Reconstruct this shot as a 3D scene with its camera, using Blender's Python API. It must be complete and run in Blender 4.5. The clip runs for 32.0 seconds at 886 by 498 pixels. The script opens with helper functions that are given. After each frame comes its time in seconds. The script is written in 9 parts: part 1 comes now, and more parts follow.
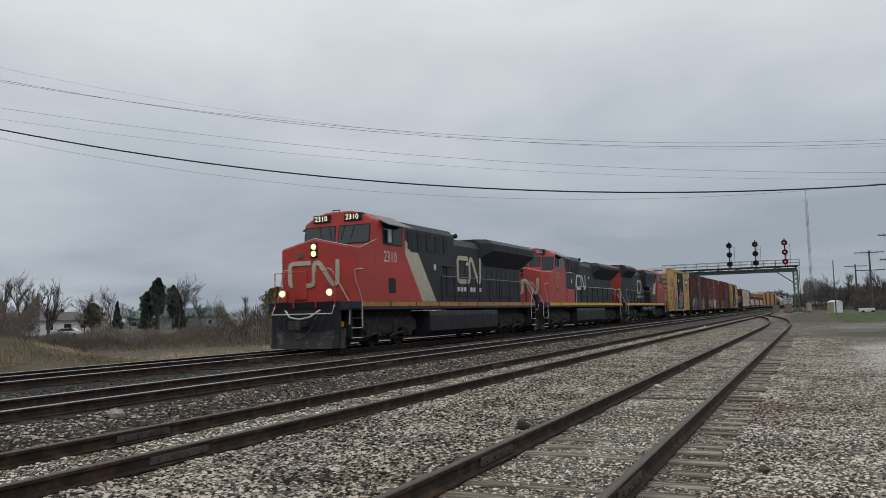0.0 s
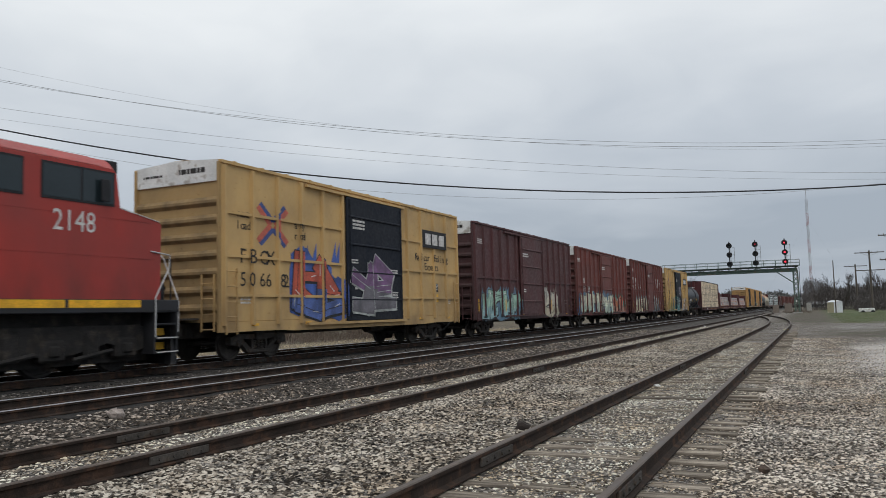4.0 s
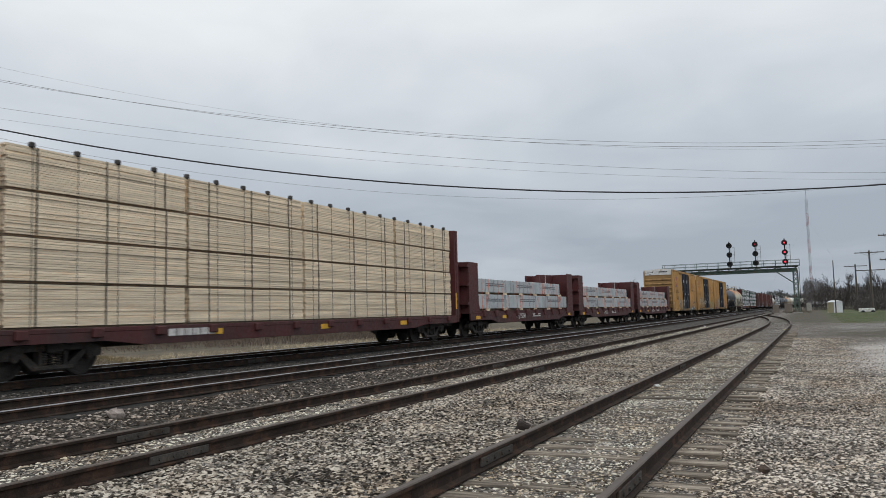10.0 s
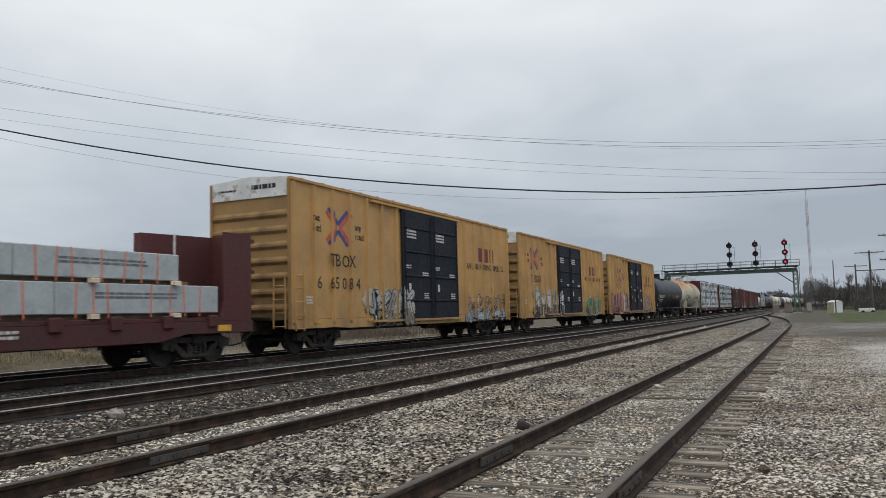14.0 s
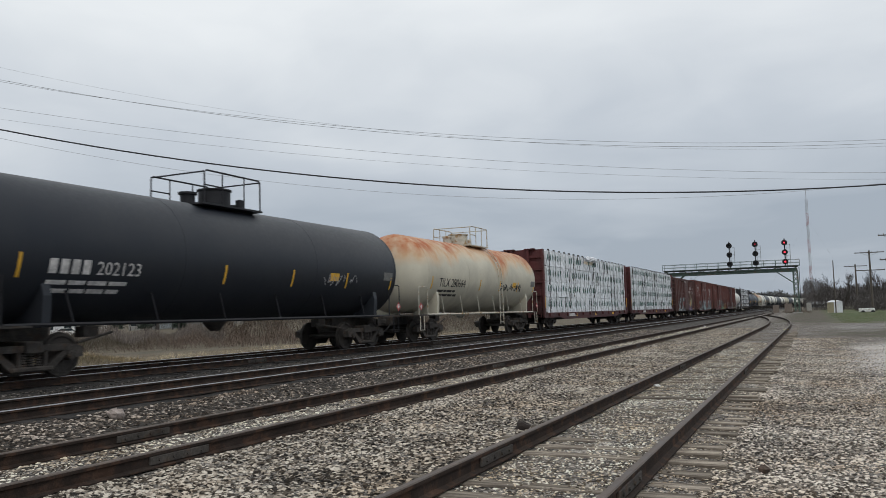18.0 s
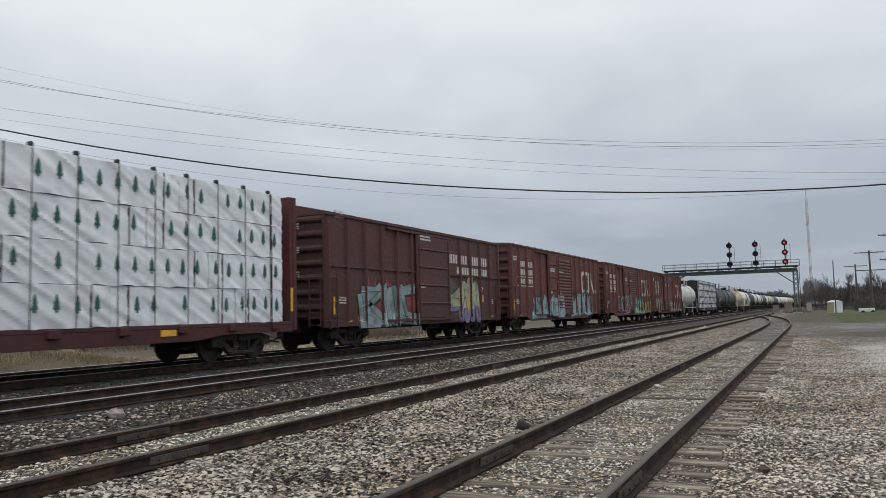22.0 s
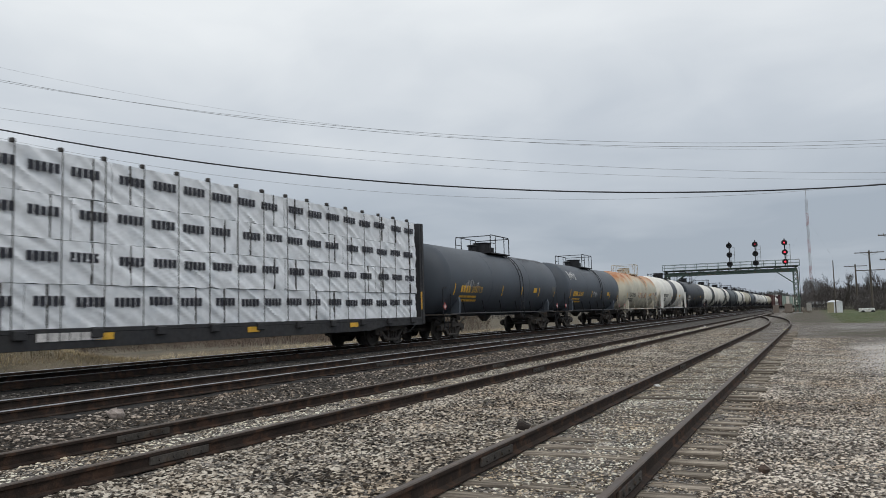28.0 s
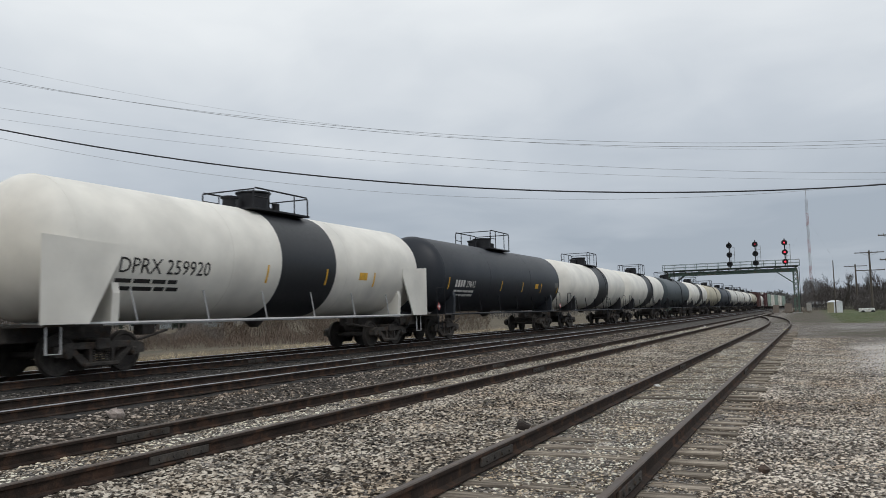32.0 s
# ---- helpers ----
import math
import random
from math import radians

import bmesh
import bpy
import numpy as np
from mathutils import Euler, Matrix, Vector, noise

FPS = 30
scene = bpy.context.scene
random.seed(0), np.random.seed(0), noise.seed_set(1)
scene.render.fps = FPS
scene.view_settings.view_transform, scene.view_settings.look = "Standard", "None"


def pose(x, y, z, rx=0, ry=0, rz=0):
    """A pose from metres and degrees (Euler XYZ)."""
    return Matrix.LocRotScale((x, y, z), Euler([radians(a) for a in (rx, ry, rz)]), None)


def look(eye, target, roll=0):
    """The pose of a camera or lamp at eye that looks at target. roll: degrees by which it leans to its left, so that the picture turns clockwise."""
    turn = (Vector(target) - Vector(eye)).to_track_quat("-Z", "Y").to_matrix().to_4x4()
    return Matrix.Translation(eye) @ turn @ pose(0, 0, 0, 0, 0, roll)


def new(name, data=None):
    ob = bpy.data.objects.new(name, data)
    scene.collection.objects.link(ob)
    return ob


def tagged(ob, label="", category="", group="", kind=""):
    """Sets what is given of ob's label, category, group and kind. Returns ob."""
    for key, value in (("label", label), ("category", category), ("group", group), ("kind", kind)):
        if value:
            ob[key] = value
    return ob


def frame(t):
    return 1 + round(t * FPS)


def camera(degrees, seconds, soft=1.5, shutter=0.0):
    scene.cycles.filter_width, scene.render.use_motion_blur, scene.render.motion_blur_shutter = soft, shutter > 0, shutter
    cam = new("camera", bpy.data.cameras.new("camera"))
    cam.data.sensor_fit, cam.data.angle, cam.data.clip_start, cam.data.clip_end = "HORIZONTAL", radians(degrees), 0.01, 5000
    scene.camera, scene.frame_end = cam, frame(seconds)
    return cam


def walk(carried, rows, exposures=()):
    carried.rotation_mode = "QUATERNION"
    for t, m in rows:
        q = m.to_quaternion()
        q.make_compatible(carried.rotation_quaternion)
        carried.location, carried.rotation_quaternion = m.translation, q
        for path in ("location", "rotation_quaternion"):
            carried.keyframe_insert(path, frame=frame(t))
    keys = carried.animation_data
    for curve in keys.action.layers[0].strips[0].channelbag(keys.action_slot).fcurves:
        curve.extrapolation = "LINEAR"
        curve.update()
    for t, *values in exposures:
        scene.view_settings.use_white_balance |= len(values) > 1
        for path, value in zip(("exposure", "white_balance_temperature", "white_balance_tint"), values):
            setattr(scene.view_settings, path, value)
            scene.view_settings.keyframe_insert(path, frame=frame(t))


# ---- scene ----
cam = camera(59.148, 32.0, soft=0.8, shutter=0.12)
EYE = Vector((0, 0, 1.309))
YAW, PITCH, ROLL = radians(25.218), radians(4.734), -1.494
AIM = EYE + Vector((-math.sin(YAW) * math.cos(PITCH), math.cos(YAW) * math.cos(PITCH), math.sin(PITCH))) * 10
walk(cam, [(0.0, look(EYE, AIM, ROLL)), (32.0, look(EYE, AIM, ROLL))], [(0.0, -0.12), (0.5, -0.10), (1.6, 0.04), (3.0, 0.07), (32.0, 0.07)])

# ---- light: a bright overcast sky ----
scene.view_settings.exposure = 0.0
world = bpy.data.worlds.new("overcast_sky")
scene.world = world
world.use_nodes = True
WN, WL = world.node_tree.nodes, world.node_tree.links
WN.clear()


def wnode(kind, **inputs):
    n = WN.new(kind)
    for k, v in inputs.items():
        n.inputs[k].default_value = v
    return n


def build_world():
    out, bg = WN.new("ShaderNodeOutputWorld"), WN.new("ShaderNodeBackground")
    sky = WN.new("ShaderNodeTexSky")
    sky.sky_type, sky.sun_disc = "NISHITA", False
    sky.sun_elevation, sky.sun_rotation = radians(48), radians(15)
    sky.air_density, sky.dust_density = 1.0, 2.0
    dim = WN.new("ShaderNodeVectorMath")
    dim.operation = "SCALE"
    dim.inputs["Scale"].default_value = 0.05
    WL.new(sky.outputs[0], dim.inputs[0])
    coord = WN.new("ShaderNodeTexCoord")
    sep = WN.new("ShaderNodeSeparateXYZ")
    WL.new(coord.outputs["Generated"], sep.inputs[0])
    # cloud layers seen on a flat ceiling: direction divided by its height
    h = WN.new("ShaderNodeMath")
    h.operation = "ADD"
    h.inputs[1].default_value = 0.16
    WL.new(sep.outputs[2], h.inputs[0])
    flat = WN.new("ShaderNodeVectorMath")
    flat.operation = "DIVIDE"
    comb = WN.new("ShaderNodeCombineXYZ")
    for i in range(3):
        WL.new(h.outputs[0], comb.inputs[i])
    WL.new(coord.outputs["Generated"], flat.inputs[0])
    WL.new(comb.outputs[0], flat.inputs[1])
    n1 = wnode("ShaderNodeTexNoise", Scale=0.55, Detail=4.0, Roughness=0.45, Distortion=0.3)
    n2 = wnode("ShaderNodeTexNoise", Scale=2.0, Detail=6.0, Roughness=0.5, Distortion=0.5)
    for n in (n1, n2):
        WL.new(flat.outputs[0], n.inputs["Vector"])
    add = WN.new("ShaderNodeMath")
    add.operation = "MULTIPLY_ADD"
    add.inputs[1].default_value = 0.28
    WL.new(n2.outputs[0], add.inputs[0])
    WL.new(n1.outputs[0], add.inputs[2])
    # brighter overhead than at the horizon, as under any overcast sky
    up = WN.new("ShaderNodeMapRange")
    up.inputs["From Min"].default_value, up.inputs["From Max"].default_value = 0.02, 0.42
    up.inputs["To Min"].default_value, up.inputs["To Max"].default_value = -0.29, 0.34
    WL.new(sep.outputs[2], up.inputs["Value"])
    tot = WN.new("ShaderNodeMath")
    tot.operation = "ADD"
    WL.new(add.outputs[0], tot.inputs[0])
    WL.new(up.outputs[0], tot.inputs[1])
    ramp = WN.new("ShaderNodeValToRGB")
    e = ramp.color_ramp.elements
    e[0].position, e[0].color = 0.30, (0.355, 0.41, 0.48, 1)
    e[1].position, e[1].color = 1.05, (0.825, 0.86, 0.885, 1)
    mid = ramp.color_ramp.elements.new(0.66)
    mid.color = (0.545, 0.595, 0.655, 1)
    # the cloud is thinner towards -x
    side = WN.new("ShaderNodeMath")
    side.operation = "MULTIPLY_ADD"
    side.inputs[1].default_value = -0.18
    WL.new(sep.outputs[0], side.inputs[0])
    WL.new(tot.outputs[0], side.inputs[2])
    less = WN.new("ShaderNodeMath")
    less.operation = "SUBTRACT"
    less.inputs[1].default_value = 0.075
    WL.new(side.outputs[0], less.inputs[0])
    WL.new(less.outputs[0], ramp.inputs[0])
    mix = WN.new("ShaderNodeMix")
    mix.data_type = "RGBA"
    mix.inputs[0].default_value = 0.93
    WL.new(dim.outputs[0], mix.inputs[6])
    WL.new(ramp.outputs[0], mix.inputs[7])
    WL.new(mix.outputs[2], bg.inputs[0])
    bg.inputs[1].default_value = 1.0
    WL.new(bg.outputs[0], out.inputs[0])


build_world()
sun = new("sun", bpy.data.lights.new("sun", "SUN"))
sun.data.energy, sun.data.angle, sun.data.color = 0.9, radians(25), (1.0, 0.97, 0.93)
sun.matrix_world = look((20, -10, 40), (0, 12, 0))


# ---- materials ----
MATS = {}


def mat(name, color, rough=0.7, metal=0.0, vary=0.25, scale=6.0, fine=60.0, bump=0.15, second=None, second_amount=0.5,
        second_scale=2.0, per_object=0.0, per_island=0.0, stretch=(1, 1, 1), emit=0.0, coords="Object", spec=0.5):
    """Base colour with variation at two scales, an optional second colour in patches, and fine relief."""
    if name in MATS:
        return MATS[name]
    m = bpy.data.materials.new(name)
    m.use_nodes = True
    N, L = m.node_tree.nodes, m.node_tree.links
    b = N["Principled BSDF"]
    b.inputs["Metallic"].default_value = metal
    b.inputs["Specular IOR Level"].default_value = spec
    co = N.new("ShaderNodeTexCoord")
    mp = N.new("ShaderNodeMapping")
    mp.inputs["Scale"].default_value = stretch
    L.new(co.outputs[coords], mp.inputs[0])

    def noise_node(s, d=4.0):
        n = N.new("ShaderNodeTexNoise")
        n.inputs["Scale"].default_value, n.inputs["Detail"].default_value = s, d
        L.new(mp.outputs[0], n.inputs["Vector"])
        return n

    def mixer(kind, fac, a, c):
        x = N.new("ShaderNodeMix")
        x.data_type, x.blend_type = "RGBA", kind
        for i, v in ((0, fac), (6, a), (7, c)):
            if hasattr(v, "is_output"):
                L.new(v, x.inputs[i])
            elif i == 0:
                x.inputs[0].default_value = v
            else:
                x.inputs[i].default_value = (*v[:3], 1)
        return x.outputs[2]

    def ramped(src, lo, hi, p0=0.35, p1=0.65):
        r = N.new("ShaderNodeMapRange")
        r.inputs["From Min"].default_value, r.inputs["From Max"].default_value = p0, p1
        r.inputs["To Min"].default_value, r.inputs["To Max"].default_value = lo, hi
        L.new(src, r.inputs["Value"])
        return r.outputs[0]

    def grey(src):
        c = N.new("ShaderNodeCombineColor")
        for i in range(3):
            L.new(src, c.inputs[i])
        return c.outputs[0]

    big, small = noise_node(scale), noise_node(fine, 3.0)
    col = color
    if second:
        sn = noise_node(second_scale, 6.0)
        col = mixer("MIX", ramped(sn.outputs[0], 0, 1, 0.62 - second_amount * 0.3, 0.72 - second_amount * 0.25), color, second)
    col = mixer("MULTIPLY", 1.0, col, grey(ramped(big.outputs[0], 1 - vary, 1 + vary * 0.6)))
    col = mixer("MULTIPLY", 1.0, col, grey(ramped(small.outputs[0], 1 - vary * 0.6, 1 + vary * 0.5)))
    for amount, node, sock in ((per_object, "ShaderNodeObjectInfo", "Random"), (per_island, "ShaderNodeNewGeometry", "Random Per Island")):
        if amount:
            col = mixer("MULTIPLY", 1.0, col, grey(ramped(N.new(node).outputs[sock], 1 - amount, 1 + amount, 0, 1)))
    L.new(col, b.inputs["Base Color"])
    L.new(ramped(big.outputs[0], max(rough - 0.1, 0.02), min(rough + 0.1, 1)), b.inputs["Roughness"])
    if bump:
        bp = N.new("ShaderNodeBump")
        bp.inputs["Strength"].default_value, bp.inputs["Distance"].default_value = bump, 0.01
        L.new(small.outputs[0], bp.inputs["Height"])
        L.new(bp.outputs[0], b.inputs["Normal"])
    if emit:
        L.new(col, b.inputs["Emission Color"])
        b.inputs["Emission Strength"].default_value = emit
    MATS[name] = m
    return m


def paint_mat(name, color, rough=0.55, rust=(0.16, 0.07, 0.04), rust_amount=0.25, dirt=(0.09, 0.075, 0.065), tags=(), roof_rust=None,
              low=0.8, band=None, spec=0.4, dents=0.25):
    """Weathered car paint in the car's own space (x along it, z up). tags: sprayed panels (x0, x1, z0, z1, fill, shade, accent, seed).
    roof_rust: (colour, height where it starts, height where it is full). band: (x0, x1, colour), a ring round a tank."""
    if name in MATS:
        return MATS[name]
    m = bpy.data.materials.new(name)
    m.use_nodes = True
    N, L = m.node_tree.nodes, m.node_tree.links
    b = N["Principled BSDF"]
    b.inputs["Specular IOR Level"].default_value = spec
    co = N.new("ShaderNodeTexCoord").outputs["Object"]
    sep = N.new("ShaderNodeSeparateXYZ")
    L.new(co, sep.inputs[0])

    def math(op, a, c=None, clamp=False):
        n = N.new("ShaderNodeMath")
        n.operation, n.use_clamp = op, clamp
        for i, v in enumerate((a, c)):
            if v is None:
                continue
            if hasattr(v, "is_output"):
                L.new(v, n.inputs[i])
            else:
                n.inputs[i].default_value = v
        return n.outputs[0]

    def noise_at(scale, detail=5.0, stretch=(1, 1, 1), shift=0.0, out=0, distortion=0.0):
        mp = N.new("ShaderNodeMapping")
        mp.inputs["Scale"].default_value, mp.inputs["Location"].default_value = stretch, (shift, shift * 0.7, shift * 1.3)
        L.new(co, mp.inputs[0])
        n = N.new("ShaderNodeTexNoise")
        n.inputs["Scale"].default_value, n.inputs["Detail"].default_value = scale, detail
        n.inputs["Distortion"].default_value = distortion
        L.new(mp.outputs[0], n.inputs["Vector"])
        return n.outputs[out]

    def step(src, p0, p1, lo=0.0, hi=1.0):
        r = N.new("ShaderNodeMapRange")
        r.inputs["From Min"].default_value, r.inputs["From Max"].default_value = p0, p1
        r.inputs["To Min"].default_value, r.inputs["To Max"].default_value = lo, hi
        L.new(src, r.inputs["Value"])
        return r.outputs[0]

    def mixc(fac, a, c, kind="MIX"):
        x = N.new("ShaderNodeMix")
        x.data_type, x.blend_type = "RGBA", kind
        for i, v in ((0, fac), (6, a), (7, c)):
            if hasattr(v, "is_output"):
                L.new(v, x.inputs[i])
            elif i == 0:
                x.inputs[0].default_value = v
            else:
                x.inputs[i].default_value = (*v[:3], 1)
        return x.outputs[2]

    X, Z = sep.outputs[0], sep.outputs[2]
    seed = sum(ord(c) for c in name) % 97 * 0.37
    col = mixc(step(noise_at(0.7, 5, (1, 1, 1), seed), 0.35, 0.7), color, tuple(c * 0.72 + 0.015 for c in color))
    # rust in patches and vertical runs
    runs = noise_at(3.0, 6, (1, 1, 0.12), seed + 3)
    col = mixc(math("MULTIPLY", step(runs, 0.62, 0.8), rust_amount), col, rust)
    spots = noise_at(9.0, 5, (1, 1, 1), seed + 7)
    col = mixc(math("MULTIPLY", step(spots, 0.66, 0.72), min(rust_amount * 2.2, 0.9)), col, rust)
    if roof_rust:
        rc, z0, z1 = roof_rust
        edge = math("ADD", Z, math("MULTIPLY", math("SUBTRACT", noise_at(0.35, 5, (1, 1, 0.35), seed + 11, distortion=0.4), 0.5), 2.6))
        soft = noise_at(3.2, 6, (0.8, 0.6, 0.4), seed + 5)
        m1 = step(edge, z0, z1)
        col = mixc(math("MULTIPLY", m1, step(soft, 0.3, 0.6, 0.45, 1.0)), col, tuple(c * 0.35 + d * 0.65 for c, d in zip(color, (0.60, 0.30, 0.10))))
        m2 = step(edge, z0 + (z1 - z0) * 0.75, z1 + 0.45)
        col = mixc(math("MULTIPLY", m2, step(soft, 0.35, 0.62, 0.2, 1.0)), col, rc)
    # road dirt, heavier near the sill
    grime = math("MULTIPLY", step(noise_at(1.6, 6, (1, 1, 0.5), seed + 1), 0.3, 0.75), step(Z, low, low + 1.6, 0.75, 0.18))
    col = mixc(grime, col, dirt)
    if band:
        inside = math("MULTIPLY", step(X, band[0], band[0] + 0.02), step(X, band[1] - 0.02, band[1], 1, 0))
        col = mixc(inside, col, band[2])
    for i, (x0, x1, z0, z1, fill, shade, accent, sd) in enumerate(tags):
        wob = math("MULTIPLY", math("SUBTRACT", noise_at(1.7, 3, (1, 1, 1), sd), 0.5), 1.3)
        wx, wz = math("ADD", X, wob), math("ADD", Z, math("MULTIPLY", math("SUBTRACT", noise_at(2.4, 3, (1, 1, 1), sd + 5), 0.5), 0.9))
        mask = math("MULTIPLY", math("MULTIPLY", step(wx, x0, x0 + 0.03), step(wx, x1 - 0.03, x1, 1, 0)),
                    math("MULTIPLY", step(wz, z0, z0 + 0.03), step(wz, z1 - 0.03, z1, 1, 0)))
        cell = N.new("ShaderNodeTexVoronoi")
        cell.feature, cell.distance = "F1", "MANHATTAN"
        mp = N.new("ShaderNodeMapping")
        mp.inputs["Scale"].default_value, mp.inputs["Location"].default_value = (1.5, 0.001, 0.8), (sd, 0, sd * 0.3)
        warp = N.new("ShaderNodeVectorMath")
        warp.operation = "ADD"
        wn = noise_at(1.1, 1.5, (1, 0.01, 1), sd + 2, 1)
        L.new(co, warp.inputs[0])
        L.new(wn, warp.inputs[1])
        L.new(warp.outputs[0], mp.inputs[0])
        L.new(mp.outputs[0], cell.inputs["Vector"])
        cell.inputs["Scale"].default_value = 1.5
        tone = N.new("ShaderNodeSeparateColor")
        L.new(cell.outputs["Color"], tone.inputs[0])
        paint = mixc(step(tone.outputs[0], 0.66, 0.70), fill, shade)
        paint = mixc(step(tone.outputs[1], 0.80, 0.83), paint, accent)
        paint = mixc(step(noise_at(0.9, 2, (1, 0.01, 1), sd + 4), 0.4, 0.7, 0.0, 0.5), paint, tuple(0.5 * (u + v) for u, v in zip(fill, accent)))
        for lev, sc in ((0.5, 1.25), (0.43, 1.9), (0.58, 2.3)):
            line = math("ABSOLUTE", math("SUBTRACT", noise_at(sc, 1.0, (1.25, 0.01, 0.8), sd + sc * 3), lev))
            paint = mixc(step(line, 0.010, 0.020, 0.92, 0.0), paint, (0.02, 0.02, 0.025))
        gaps = step(tone.outputs[2], 0.88, 0.90, 1, 0)
        wear = step(noise_at(14.0, 4, (1, 1, 1), sd + 9), 0.3, 0.42, 0.35, 0.95)
        col = mixc(math("MULTIPLY", math("MULTIPLY", mask, gaps), wear), col, paint)
    L.new(col, b.inputs["Base Color"])
    L.new(step(spots, 0.3, 0.7, rough - 0.48 * dents, min(rough + 0.8 * dents, 1)), b.inputs["Roughness"])
    bp = N.new("ShaderNodeBump")
    bp.inputs["Strength"].default_value, bp.inputs["Distance"].default_value = dents, 0.02
    L.new(noise_at(2.2, 3, (1, 1, 1), seed + 2), bp.inputs["Height"])
    L.new(bp.outputs[0], b.inputs["Normal"])
    MATS[name] = m
    return m


STEEL = mat("rail_steel", (0.040, 0.030, 0.025), 0.85, 0.0, 0.35, 3, 80, 0.3, (0.075, 0.045, 0.032), 0.4, 5, spec=0.12)
RAILTOP = mat("polished_rail_head", (0.40, 0.40, 0.41), 0.36, 0.9, 0.15, 4, 60, 0.05)
RUSTYTOP = mat("dull_rail_head", (0.125, 0.10, 0.085), 0.6, 0.25, 0.3, 4, 60, 0.1, spec=0.3)
TIE = mat("weathered_tie_wood", (0.205, 0.172, 0.138), 0.95, 0, 0.5, 5, 45, 0.8, (0.27, 0.235, 0.19), 0.5, 5, per_object=0.3, stretch=(0.25, 3, 3), spec=0.15)
DARKTIE = mat("creosoted_tie_wood", (0.022, 0.019, 0.017), 0.9, 0, 0.4, 3, 40, 0.5, per_object=0.3, stretch=(0.25, 3, 3))
TRUCK = mat("grimy_truck_steel", (0.066, 0.059, 0.053), 0.85, 0.0, 0.4, 4, 40, 0.3, (0.075, 0.055, 0.042), 0.3, 5, spec=0.25)
WHEEL = mat("wheel_steel", (0.066, 0.058, 0.052), 0.7, 0.2, 0.35, 5, 60, 0.2, spec=0.25)
BLACK = mat("black_enamel", (0.023, 0.023, 0.026), 0.55, 0, 0.3, 3, 40, 0.1, spec=0.25)
RUBBER = mat("black_hose", (0.02, 0.02, 0.02), 0.8)
WHITE = mat("white_paint", (0.72, 0.72, 0.70), 0.55, 0, 0.15, 2, 30, 0.1, (0.4, 0.37, 0.33), 0.25, 4)
STENCIL = mat("faded_white_stencil", (0.62, 0.60, 0.58), 0.7, 0, 0.25, 8, 60, 0.0)
DARKSTENCIL = mat("black_stencil", (0.025, 0.022, 0.02), 0.7, 0, 0.2, 8, 60, 0.0)
YELLOWMARK = mat("yellow_reflector", (0.75, 0.42, 0.04), 0.5, 0, 0.2, 6, 40, 0.0)
ORANGE = mat("orange_strap", (0.75, 0.20, 0.10), 0.6, 0, 0.15, 6, 40, 0.0)
GLASS = mat("dark_cab_glass", (0.02, 0.03, 0.035), 0.08, 0.0, 0.1, 1, 10, 0.0)
LAMP_ON = mat("lit_headlight", (1.0, 0.78, 0.42), 0.3, emit=1.5, vary=0.02, bump=0)
RED_ON = mat("lit_red_signal", (1.0, 0.05, 0.09), 0.3, emit=1.3, vary=0.02, bump=0)
RED_DIM = mat("dim_red_signal", (0.5, 0.03, 0.05), 0.3, emit=0.25, vary=0.02, bump=0)


